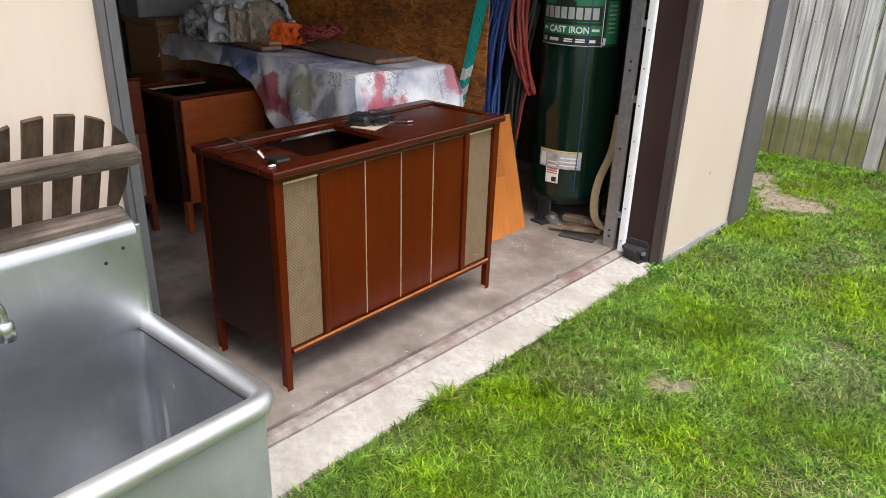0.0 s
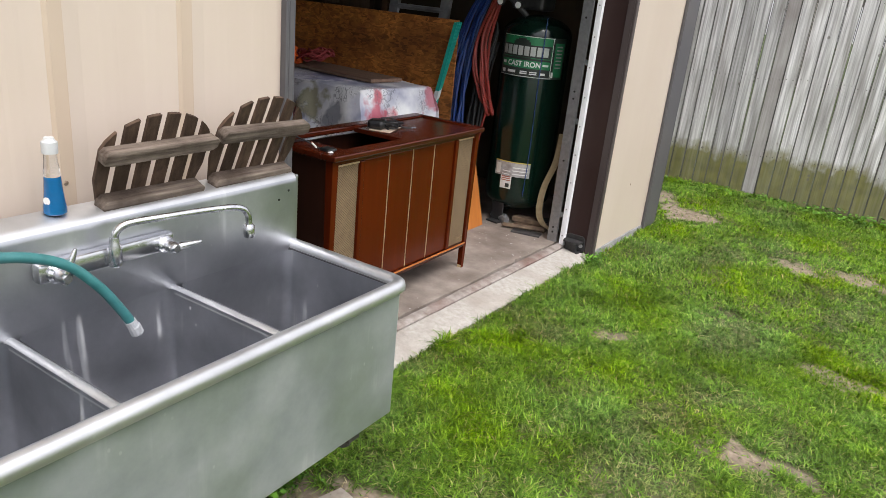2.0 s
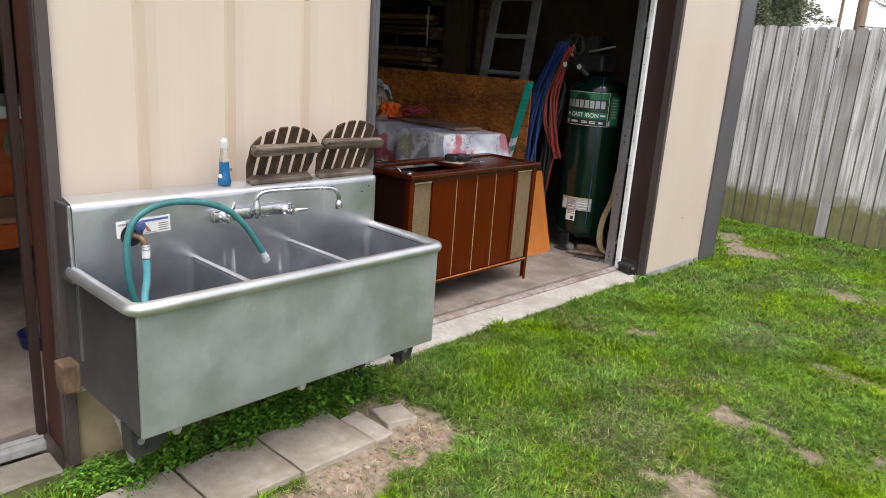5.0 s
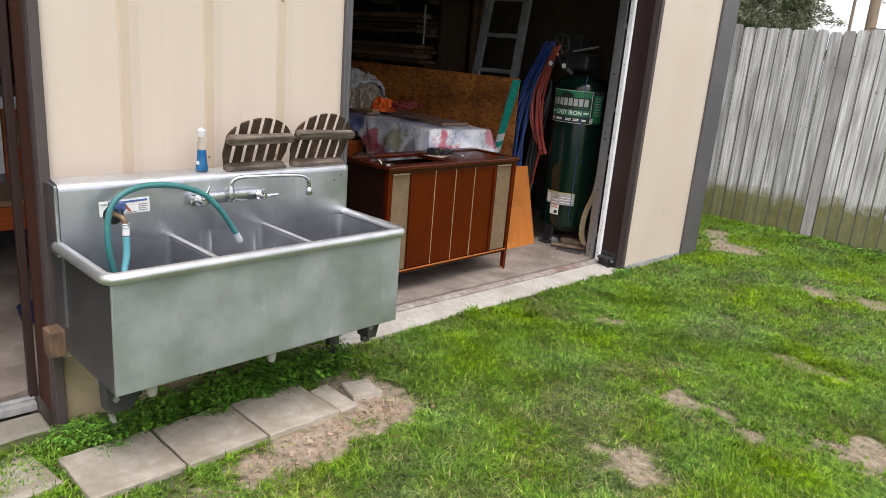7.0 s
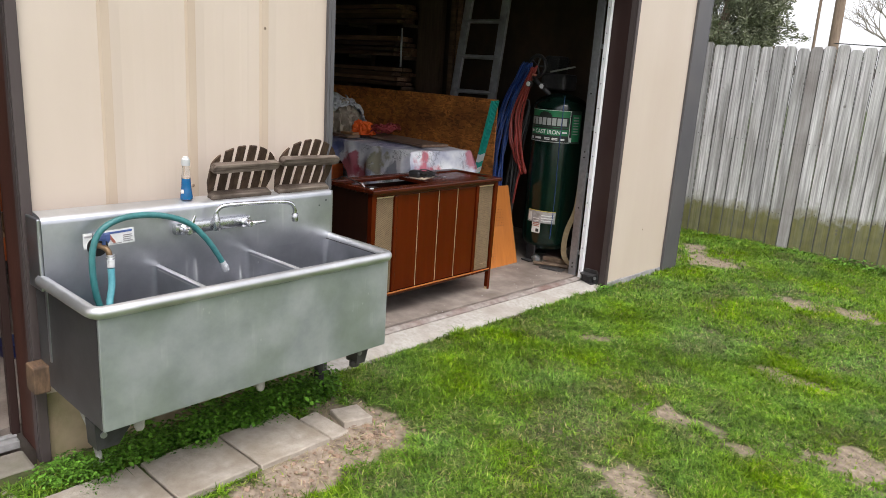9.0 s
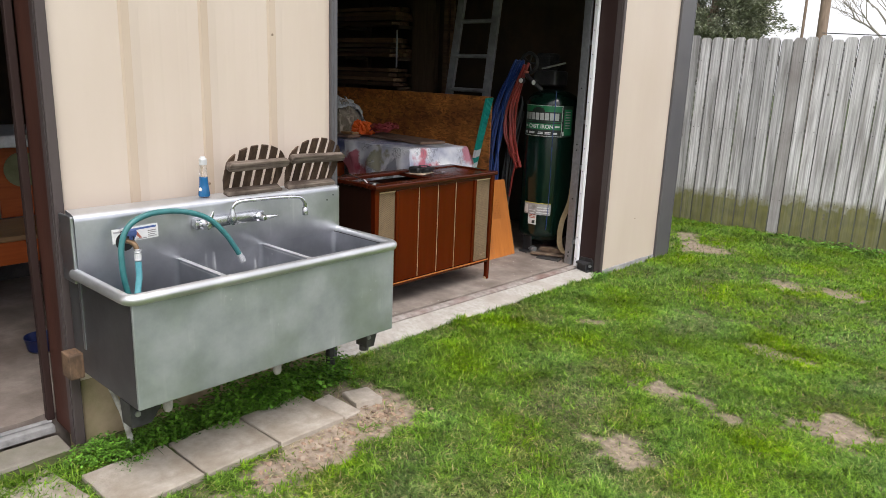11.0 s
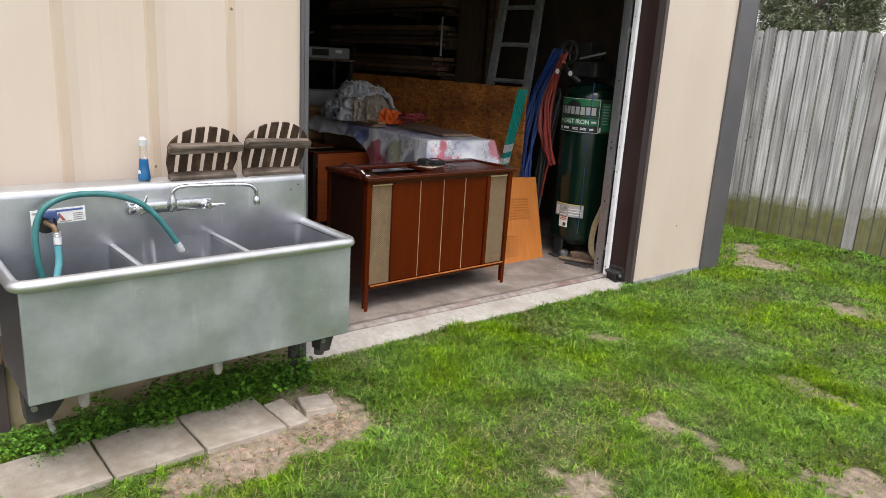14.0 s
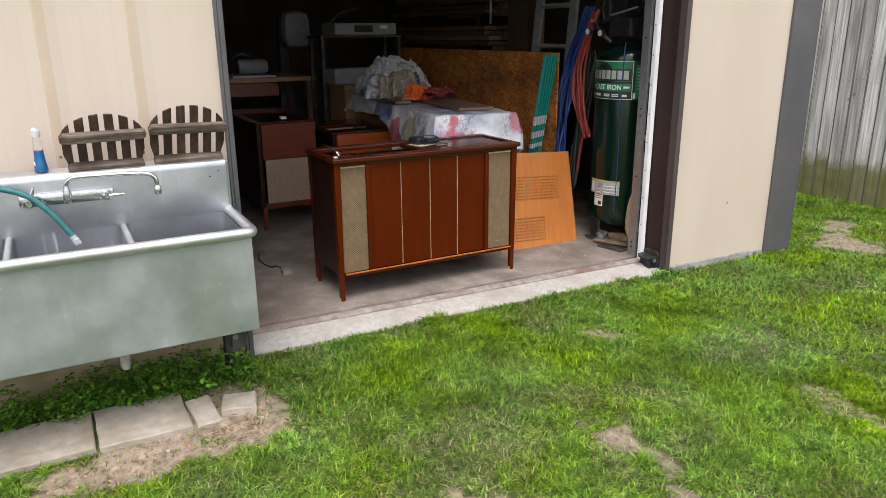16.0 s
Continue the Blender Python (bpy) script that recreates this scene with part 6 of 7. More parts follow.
def old_console(x0, x1, y0, y1, top, label, turn, grille, wood):
    """An older cabinet seen from its end: panelled end with a cloth grille below, legs, open top."""
    t = thing("old_console", ((x0 + x1) / 2, (y0 + y1) / 2, 0.0), label, "stereo console", "", "", turn)
    hx, hy = (x1 - x0) / 2, (y1 - y0) / 2
    part("end_panel", boxed((hx - 0.02, -hy + 0.03, top * 0.66), (hx, hy - 0.002, top - 0.015), 0.003), wood, t, local=True)
    if grille:
        part("grille", boxed((hx - 0.02, -hy + 0.045, 0.19), (hx - 0.008, hy - 0.04, top * 0.655)), M["tan_grille"], t, "pale cloth grille", local=True)
        part("bottom_rail", boxed((hx - 0.022, -hy + 0.03, 0.15), (hx, hy - 0.002, 0.19), 0.003), wood, t, local=True)
        part("stile", boxed((hx - 0.022, hy - 0.04, 0.19), (hx, hy - 0.002, top * 0.655), 0.003), wood, t, local=True)
    else:
        part("end_panel", boxed((hx - 0.02, -hy + 0.03, 0.15), (hx, hy - 0.002, top * 0.655), 0.003), wood, t, local=True)
    for y in (-hy, hy - 0.03):
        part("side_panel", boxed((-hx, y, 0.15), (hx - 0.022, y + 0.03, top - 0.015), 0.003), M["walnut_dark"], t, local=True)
        for x in (-hx, hx - 0.035):
            part("leg", boxed((x, y - (0.001 if y < 0 else -0.001), 0.0), (x + 0.036, y + 0.03, 0.16), 0.004), wood, t, local=True)
    part("back_panel", boxed((-hx - 0.012, -hy, 0.15), (-hx - 0.001, hy, top - 0.016)), M["walnut_dark"], t, local=True)
    part("well_floor", boxed((-hx, -hy + 0.031, top - 0.13), (hx - 0.023, hy - 0.031, top - 0.12)), M["walnut_dark"], t, local=True)
    for x, w in ((-hx, 0.34), (hx - 0.05, 0.05)):
        part("top_board", boxed((x, -hy - 0.008, top - 0.015), (x + w, hy + 0.008, top), 0.004), M["mahogany"], t, local=True)
    for y in (-hy - 0.008, hy - 0.04):
        part("top_edge", boxed((-hx + 0.341, y, top - 0.014), (hx - 0.051, y + 0.048, top - 0.001), 0.003), M["mahogany"], t, local=True)
    return t


k2 = old_console(-4.0, -2.985, 1.405, 1.82, 0.755, "red-brown wooden console cabinet with a pale grille, seen end-on", 0, True, M["red_wood"])
part("brass_bar", boxed((0.28, -0.1, 0.60), (0.31, 0.18, 0.612)), M["brass"], k2, local=True)
k3 = old_console(-3.58, -2.83, 1.895, 2.37, 0.67, "orange-brown console cabinet with its top open", 0, False, M["cherry"])
for i in range(9):
    part("key", boxed((0.2, -0.18 + i * 0.036, 0.545), (0.36, -0.152 + i * 0.036, 0.56), 0.003), M["plastic_white"], k3, "pale key", local=True)
part("tape_bar", boxed((-0.1, -0.2, 0.632), (-0.075, 0.2, 0.642)), M["brass"], k3, local=True)
solo("white_block", boxed((-3.18, 1.62, 0.7555), (-3.13, 1.66, 0.772), 0.002), M["plastic_white"], (-3.15, 1.64, 0.7555), "small white box on the cabinet", "box")

# ---- work table with its printed cover ----
table = thing("work_table", (-2.85, 2.58, 0.0), "plain wooden work table hidden under a plastic cover", "table")
part("tabletop", boxed((-3.72, 2.29, 0.80), (-2.0, 2.81, 0.832)), M["crate"], table)
for x in (-3.68, -2.10):
    for y in (2.32, 2.73):
        part("leg", boxed((x, y, 0.0), (x + 0.06, y + 0.06, 0.80), 0.004), M["crate"], table)


def cover():
    """A sheet over the table: flat on top, hanging in soft folds at the sides."""
    x0, x1, y0, y1, top = -3.74, -1.985, 2.275, 2.825, 0.838
    us, vs = np.linspace(-0.12, 2.09, 158), np.linspace(-0.36, 0.98, 100)
    bm = bmesh.new()
    rows = []
    for u in us:
        row = []
        for v in vs:
            px, py = x0 + u, y0 + v
            hang = 0.1 + 0.28 * min(1.0, max(0.0, (px + 2.85) / 0.42)) - 0.10 * min(1.0, max(0.0, (px + 2.2) / 0.2))
            ox, oy = max(0.0, px - x1) * (0.9 + 0.2 * math.sin(py * 6)), max(0.0, y0 - py) * hang / 0.36
            oy2, ox2 = max(0.0, py - y1), max(0.0, x0 - px)
            drop = max(ox, oy, oy2, ox2)
            w = min(drop / 0.12, 1.0)
            fold = 0.014 * math.sin(px * 21 + 1.2 * math.sin(py * 9)) + 0.010 * math.sin(px * 9 + py * 14)
            fold_x = 0.012 * math.sin(py * 24 + 1.0) + 0.008 * math.sin(py * 11 + 2)
            X, Y = min(max(px, x0), x1), min(max(py, y0), y1)
            Z = top - drop + 0.004 * math.sin(px * 17 + 3 * math.sin(py * 7)) * math.sin(py * 13 + px * 5) + 0.004
            if oy > 0:
                Y -= 0.010 + w * (0.02 + 0.15 * oy + abs(fold) * 1.0 + fold)
                Z += 0.06 * w * math.sin(px * 4.0 + 0.6) * oy / 0.36
            if ox > 0:
                X += 0.008 + w * (0.012 + 0.10 * ox + abs(fold_x) + fold_x)
            if oy2 > 0:
                Y += 0.008 + w * 0.02
            if ox2 > 0:
                X -= 0.01
            row.append(bm.verts.new((X, Y, Z)))
        rows.append(row)
    for a, b in zip(rows, rows[1:]):
        for i in range(len(vs) - 1):
            bm.faces.new((a[i], a[i + 1], b[i + 1], b[i]))
    return bm


cl = solo("table_cover", cover(), M["cover"], (-2.85, 2.58, 0.84), "white plastic table cover with faded pink and violet print and painted violet-grey shading", "tablecloth", smooth=True)
md = cl.modifiers.new("thickness", "SOLIDIFY")
md.thickness, md.offset = 0.002, -1


SKEW = Matrix.Translation((-2.0, 2.58, 0)) @ Matrix.Rotation(radians(-5), 4, "Z") @ Matrix.Translation((2.0, -2.58, 0))
for ob in (table, cl):
    W[ob] = SKEW @ W[ob]
    ob.matrix_basis = W[ob]


def plank(name, a, b, width, z, thick, m, label, category="plank"):
    a, b = Vector(a), Vector(b)
    d = (b - a).normalized()
    yaw = math.degrees(math.atan2(d.y, d.x))
    L = (b - a).length
    ob = new(name, finish(boxed((0, -width / 2, 0), (L, width / 2, thick), 0.004), name, m))
    W[ob] = pose(a.x, a.y, z, 0, 0, yaw)
    ob.matrix_basis = W[ob]
    return tagged(ob, label, category)


plank("plank", (-2.12, 2.63), (-3.40, 2.76), 0.25, 0.849, 0.02, M["plank"], "wide brown plank lying on the covered table")
plank("board", (-2.78, 2.42), (-3.58, 2.48), 0.12, 0.849, 0.02, M["plank"], "narrow dark board under the clothes")
plank("short_board", (-2.80, 2.48), (-3.1, 2.47), 0.12, 0.87, 0.018, M["crate"], "short pale board on the table")


def rag(centre, reach, height, seed, folds=9, lie=0.0):
    """A dropped cloth: it falls from a rounded top in uneven folds to a ragged hem."""
    q = random.Random(seed)
    bm = bmesh.new()
    o = Vector((seed * 2.3, seed * 0.7, seed * 1.9))
    na, nt = 120, 34
    ph = [q.uniform(0, 6.28) for _ in range(4)]
    rings = []
    for it in range(nt + 1):
        t = it / nt
        ring = []
        for ia in range(na):
            a = ia * 2 * math.pi / na
            d = Vector((math.cos(a), math.sin(a), 0))
            hem = 1 + 0.28 * noise.noise(d * 1.4 + o) + 0.10 * noise.noise(d * 5 + o)
            bendy = a * folds + ph[0] + 2.2 * noise.noise(d * 1.2 + o + Vector((0, 0, 2 * t)))
            fold = (1 - abs(math.sin(bendy * 0.5)) ** 0.7) * 0.55 + 0.25 * math.sin(a * 3 + ph[1] + 3 * t)
            crease = 0.35 * noise.noise(Vector((d.x * 5, d.y * 5, 7 * t)) + o)
            r = t * hem * (1 + 0.16 * t * (fold + crease))
            z = height * (1 - t ** 3.2) * (0.85 + 0.55 * noise.noise(d * t * 2.2 + o)) + height * 0.30 * t * (1 - 0.55 * t) * (fold + crease)
            z += 0.22 * height * (1 - abs(noise.noise(Vector((d.x * t * 5, d.y * t * 5, 1)) + o)) * 2.2) * (1 - t ** 4)
            ring.append(bm.verts.new((centre[0] + d.x * r * reach[0] + lie * z, centre[1] + d.y * r * reach[1], centre[2] + max(z, 0.004))))
        rings.append(ring)
    for a, b in zip(rings[1:], rings[2:]):
        for k in range(na):
            bm.faces.new((a[k], a[(k + 1) % na], b[(k + 1) % na], b[k]))
    bm.faces.new(rings[1])
    bmesh.ops.delete(bm, geom=rings[0], context="VERTS")
    return bm


def heaped_cloth(centre, reach, height, seed, start, stop, a0, a1, folds, lift):
    """A cloth thrown over a heap: it follows the mound from start to stop (0 top, 1 foot) between two bearings, with folds that deepen to its hem."""
    bm = bmesh.new()
    o = Vector((seed * 1.7, seed * 0.9, seed * 2.3))
    rows = []
    na, nt = 110, 40
    for ia in range(na + 1):
        a = radians(a0 + (a1 - a0) * ia / na)
        d = Vector((math.cos(a), math.sin(a), 0))
        end = stop * (1 + 0.22 * noise.noise(d * 2.2 + o) + 0.08 * noise.noise(d * 8 + o))
        row = []
        for it in range(nt + 1):
            t = start + (end - start) * it / nt
            p = radians(92 * min(t, 1.06))
            fold = (1 - abs(math.sin(0.5 * folds * a + 2.5 * noise.noise(d * 2 + o) + 0.8 * t))) ** 1.6
            lump = noise.noise(Vector((d.x * t * 3.2, d.y * t * 3.2, t)) + o)
            crease = 1 - abs(noise.noise(Vector((d.x * t * 9, d.y * t * 9, 4 * t)) + o)) * 2
            out = 1 + lift + 0.12 * lump + 0.2 * t * fold + 0.11 * crease * (0.4 + t)
            r, z = math.sin(p) ** 0.95 * out, max(math.cos(p), 0.0) ** 0.85 * (0.92 + 0.08 * out + 0.22 * lump + 0.08 * crease)
            row.append(bm.verts.new((centre[0] + d.x * r * reach[0], centre[1] + d.y * r * reach[1], centre[2] + max(0.004, z * height * (1 + lift)))))
        rows.append(row)
    for a, b in zip(rows, rows[1:]):
        for k in range(nt):
            bm.faces.new((a[k], a[k + 1], b[k + 1], b[k]))
    bmesh.ops.remove_doubles(bm, verts=bm.verts, dist=0.0005)
    return bm


pile = thing("clothes_pile", (-3.2, 2.53, 0.868), "heap of grey, white and beige rags on the table", "clothes")
for name, reach, h, seed, t0, t1, a0, a1, folds, lift, m_, lb in (
        ("beige_rag", (0.27, 0.19), 0.245, 2, 0.0, 1.02, 0, 360, 17, 0.0, "cloth_beige", "crumpled beige rag"),
        ("top_rag", (0.26, 0.19), 0.26, 9, 0.0, 0.62, 0, 360, 9, 0.06, "cloth_white", "pale grey rag thrown over the top"),
        ("patterned_rag", (0.31, 0.20), 0.22, 6, 0.45, 1.05, 205, 300, 12, 0.10, "cloth_grey", "white and navy patterned rag"),
        ("patterned_rag", (0.26, 0.20), 0.24, 14, 0.38, 0.9, 20, 95, 9, 0.14, "cloth_grey", "white and navy patterned rag")):
    part(name, heaped_cloth((-3.2, 2.53, 0.868), reach, h, seed, t0, t1, a0, a1, folds, lift), M[m_], pile, lb, smooth=True)
bm = heaped_cloth((-2.85, 2.57, 0.869), (0.085, 0.08), 0.07, 21, 0.0, 1.0, 0, 360, 13, 0.0)
for v in bm.verts:
    ridge = 1 - 2.2 * abs(noise.noise(v.co * 13))
    v.co.z += 0.055 * ridge * (v.co.z > 0.88) - 0.02
    v.co += 0.03 * noise.noise_vector(v.co * 19) + 0.012 * noise.noise_vector(v.co * 45)
    v.co.z = max(v.co.z, 0.871)
solo("orange_rag", bm, M["orange_cloth"], (-2.85, 2.57, 0.869), "bright orange crumpled cloth on the table", "cloth", smooth=True)
rr_ = random.Random(9)
bm = bmesh.new()
for k in range(12):
    c = Vector((-2.70 + rr_.uniform(-0.05, 0.05), 2.68 + rr_.uniform(-0.05, 0.05), 0.91 + rr_.uniform(0, 0.045)))
    ax, ay = rr_.uniform(0.05, 0.09), rr_.uniform(0.05, 0.11)
    tl = rr_.uniform(-0.5, 0.5)
    tube(bm, [(c.x + ax * math.cos(a), c.y + ay * math.sin(a), c.z + 0.035 * math.sin(a + k) * tl + 0.012 * math.sin(3 * a + k)) for a in [i * 0.349 for i in range(18)]], 0.006, 6, closed=True)
solo("rope_coil", bm, M["rope"], (-2.70, 2.68, 0.88), "dark red rope coil on the plank", "rope", smooth=True)

# strand board, strips and perforated panel by the wall
bm = boxed((-4.50, 3.235, 0.0), (-2.06, 3.247, 1.2), 0.002)
solo("strand_board", bm, M["osb"], (-3.28, 3.24, 0.0), "sheet of brown strand board standing on edge", "board")
for i in range(5):
    ox, oy = 0.013 * (i - 2), 3.13 - 0.033 * (i - 2)
    t = thing("painted_strip", (-2.27 + ox, oy, 0.0), "thin teal painted strip with white bands, leaning on the board", "wood strip", "teal strips")
    xb, xt = -2.275 + ox * 1.8, -2.0 + ox
    def strip(z0, z1, w=1.0, proud=0.0):
        m = lambda z: xb + (xt - xb) * z / 1.195
        bm = bmesh.new()
        q = [bm.verts.new((m(z) + sx * w * (0.0175 - 0.006 * z / 1.195), y, z)) for z in (z0, z1) for y in (oy - 0.003 - proud, oy + 0.003 + proud) for sx in (-1, 1)]
        for f in ((0, 1, 3, 2), (4, 6, 7, 5), (0, 4, 5, 1), (2, 3, 7, 6), (0, 2, 6, 4), (1, 5, 7, 3)):
            bm.faces.new([q[k] for k in f])
        return bm
    part("stick", strip(0.0, 1.195 - 0.01 * (i % 2)), M["teal_paint"], t)
    for z0, z1 in ((0.565, 0.595), (0.635, 0.68), (0.725, 0.785)):
        part("white_band", strip(z0, z1, 1.02, 0.0008), M["plastic_white"], t, "white painted band")


def perforated_sheet():
    """A thin panel with two fields of round holes cut through it."""
    bm = bmesh.new()
    fields = ((0.02, 0.50, 0.315, 0.475, 0.019), (0.02, 0.36, 0.05, 0.21, 0.019))
    W_, H_ = 0.60, 0.625
    zs = [0.0, 0.05, 0.21, 0.315, 0.475, H_]
    for back in (0.0, -0.006):
        def quad(a0, b0, a1, b1):
            bm.faces.new([bm.verts.new((back, a, b)) for a, b in ((a0, b0), (a1, b0), (a1, b1), (a0, b1))])
        quad(0, 0, W_, 0.05), quad(0, 0.21, W_, 0.315), quad(0, 0.475, W_, H_)
        for y0, y1, z0, z1, s in fields:
            ny, nz = round((y1 - y0) / s), round((z1 - z0) / s)
            sy, sz = (y1 - y0) / ny, (z1 - z0) / nz
            quad(0, z0, y0, z1), quad(y1, z0, W_, z1)
            for i in range(ny):
                for j in range(nz):
                    cy, cz = y0 + (i + 0.5) * sy, z0 + (j + 0.5) * sz
                    outer = [(cy + sy / 2 * a, cz + sz / 2 * b) for a, b in ((1, 0), (1, 1), (0, 1), (-1, 1), (-1, 0), (-1, -1), (0, -1), (1, -1))]
                    inner = [(cy + 0.0058 * math.cos(k * math.pi / 4), cz + 0.0058 * math.sin(k * math.pi / 4)) for k in range(8)]
                    o = [bm.verts.new((back, *p)) for p in outer]
                    n = [bm.verts.new((back, *p)) for p in inner]
                    for k in range(8):
                        bm.faces.new((o[k], o[(k + 1) % 8], n[(k + 1) % 8], n[k]))
    for a, b in (((0, 0), (W_, 0)), ((W_, 0), (W_, H_)), ((W_, H_), (0, H_)), ((0, H_), (0, 0))):
        bm.faces.new([bm.verts.new(p) for p in ((0, *a), (0, *b), (-0.006, *b), (-0.006, *a))])
    bmesh.ops.remove_doubles(bm, verts=bm.verts, dist=0.0001)
    return bm


perf = new("perforated_panel", finish(perforated_sheet(), "perforated_panel", M["pine"]))
perf.matrix_basis = pose(-1.69, 2.56, 0.0, 0, 0, 0) @ Matrix.Rotation(radians(-16.5), 4, "Y") @ Matrix.Rotation(radians(-3), 4, "X")
tagged(perf, "amber plywood back panel with vent holes, leaning on the table", "panel")

# ---- the upright air compressor ----
TX, TY, TR = -1.64, 3.48, 0.208
comp = thing("air_compressor", (TX, TY, 0.0), "tall dark green upright air compressor tank with printed labels", "air compressor")
prof = [(0.05, 0.075)] + [(TR * math.sin(radians(a)), 0.17 - 0.10 * math.cos(radians(a))) for a in (25, 40, 55, 70, 82)] + [(TR, 0.18), (TR, 1.17)]
prof += [(TR * math.cos(radians(a)), 1.17 + 0.11 * math.sin(radians(a))) for a in (10, 25, 40, 55, 70, 82)] + [(0.02, 1.281)]
part("tank", lathe(bmesh.new(), prof, (TX, TY, 0), 64), M["tank"], comp, smooth=True)
for a in (-100, 20, 140):
    c, s = math.cos(radians(a)), math.sin(radians(a))
    bm = boxed((0.15, -0.045, 0.0), (0.235, 0.045, 0.012), 0.003)
    box(bm, (0.175, -0.045, 0.012), (0.187, 0.045, 0.16), 0.003)
    bm.transform(Matrix.Translation((TX, TY, 0)) @ Matrix.Rotation(radians(a), 4, "Z"))
    part("foot", bm, M["black_metal"], comp)


def round_tank(deg0, z):
    def bend(x, y, proud=0.0022):
        a = radians(deg0) + x / TR
        return Vector((TX + (TR + proud) * math.cos(a), TY + (TR + proud) * math.sin(a), z + y))
    return bend


def tank_patch(a0, a1, z0, z1, proud):
    """A thin curved label lying on the tank between two angles."""
    bm = bmesh.new()
    n = max(2, int(abs(a1 - a0) / 4))
    low, high = [], []
    for i in range(n + 1):
        a = radians(a0 + (a1 - a0) * i / n)
        for row, z in ((low, z0), (high, z1)):
            row.append(bm.verts.new((TX + (TR + proud) * math.cos(a), TY + (TR + proud) * math.sin(a), z)))
    for i in range(n):
        bm.faces.new((low[i], low[i + 1], high[i + 1], high[i]))
    return bm


lab = part("main_label", tank_patch(-131, -8, 0.925, 1.163, 0.0008), M["label_black"], comp, "black and green maker's label")
part("green_field", tank_patch(-126, -37, 1.036, 1.157, 0.0014), M["label_green"], lab)
part("green_band", tank_patch(-126, -37, 0.978, 1.024, 0.0014), M["label_green"], lab)
part("green_column", tank_patch(-31, -12, 0.94, 1.135, 0.0014), M["label_green"], lab)
part("name_shield", tank_patch(-128, -38, 1.04, 1.112, 0.0019), M["label_black"], lab)
for i in range(8):
    a = -125 + i * 10.6
    part("name_bar", tank_patch(a, a + 8.4, 1.05, 1.103, 0.0025), M["name_grey"], lab)
part("name_plate", tank_patch(-104, -70, 1.028, 1.039, 0.0022), M["label_black"], lab)
for r0, z0, z1 in ((15, 1.112, 1.128), (12, 1.128, 1.139), (7, 1.139, 1.147)):
    part("emblem", tank_patch(-88 - r0, -88 + r0, z0, z1, 0.0022), M["label_black"], lab)
part("lettering", letters("CAST IRON", 0.041, None, round_tank(-82, 1.0)), M["label_white"], lab, "white lettering")
for a0, a1, z0, z1 in ((-50, -40, 0.996, 1.008), (-124, -116, 0.994, 1.01), (-124, -116, 0.942, 0.962), (-110, -94, 0.945, 0.96), (-86, -74, 0.944, 0.951), (-86, -74, 0.955, 0.961), (-70, -58, 0.944, 0.951), (-70, -58, 0.955, 0.961), (-52, -44, 0.945, 0.958)):
    part("small_print", tank_patch(a0, a1, z0, z1, 0.0025), M["label_white"], lab)
part("label_line", tank_patch(-36.3, -35.2, 0.928, 1.16, 0.003), M["label_white"], lab)
part("code_patch", tank_patch(-34, -30, 0.935, 0.968, 0.003), M["label_white"], lab)
for z0 in (0.928, 1.157):
    part("label_line", tank_patch(-130, -34, z0, z0 + 0.003, 0.003), M["label_white"], lab)
for k in range(7):
    part("fine_print", tank_patch(-28, -16, 0.99 + 0.02 * k, 0.998 + 0.02 * k, 0.002), M["label_grey"], lab)
warn = part("warning_label", tank_patch(-110, -46, 0.315, 0.402, 0.0008), M["label_grey"], comp, "worn grey warning label")
part("yellow_band", tank_patch(-110, -46, 0.403, 0.409, 0.001), M["yellow"], warn)
part("lower_label", tank_patch(-96, -76, 0.235, 0.314, 0.0008), M["label_white"], comp, "torn white label")
for a0, a1, z0, z1, m_ in ((-107, -98, 0.325, 0.39, "label_white"), (-94, -80, 0.325, 0.33, "label_white"), (-94, -80, 0.345, 0.35, "label_white"), (-76, -50, 0.33, 0.336, "label_white"), (-76, -50, 0.35, 0.356, "label_white"), (-76, -50, 0.37, 0.376, "label_white")):
    part("small_print", tank_patch(a0, a1, z0, z1, 0.0018), M[m_], warn)
for z in (0.285, 0.297, 0.308):
    part("red_print", tank_patch(-94, -78, z, z + 0.006, 0.0018), M["label_red"], warn)
part("black_mark", tank_patch(-86, -79, 0.243, 0.268, 0.0018), M["label_black"], warn)
pump = part("pump", boxed((TX - 0.20, TY - 0.02, 1.30), (TX + 0.02, TY + 0.16, 1.42), 0.02), M["black_metal"], comp)
part("cylinder_head", boxed((TX - 0.19, TY + 0.0, 1.42), (TX - 0.06, TY + 0.14, 1.55), 0.015), M["black_metal"], pump)
for k in range(6):
    part("fin", boxed((TX - 0.20, TY - 0.01, 1.435 + 0.018 * k), (TX - 0.05, TY + 0.15, 1.441 + 0.018 * k)), M["black_metal"], pump)
bm = bmesh.new()
tube(bm, [(TX - 0.21 + 0.075 * math.cos(a), TY - 0.06, 1.47 + 0.075 * math.sin(a)) for a in [i * 0.2618 for i in range(24)]], 0.014, 8, closed=True)
for k in range(5):
    a = k * 1.2566
    tube(bm, [(TX - 0.21, TY - 0.06, 1.47), (TX - 0.21 + 0.07 * math.cos(a), TY - 0.06, 1.47 + 0.07 * math.sin(a))], 0.008, 6)
part("flywheel", bm, M["black_metal"], comp, "black spoked flywheel", smooth=True)
part("manifold", tube(bmesh.new(), smooth_path([(TX - 0.02, TY - 0.14, 1.27), (TX - 0.08, TY - 0.18, 1.33), (TX - 0.14, TY - 0.17, 1.37), (TX - 0.2, TY - 0.12, 1.40)], 5), 0.016, 10), M["black_metal"], comp, smooth=True)
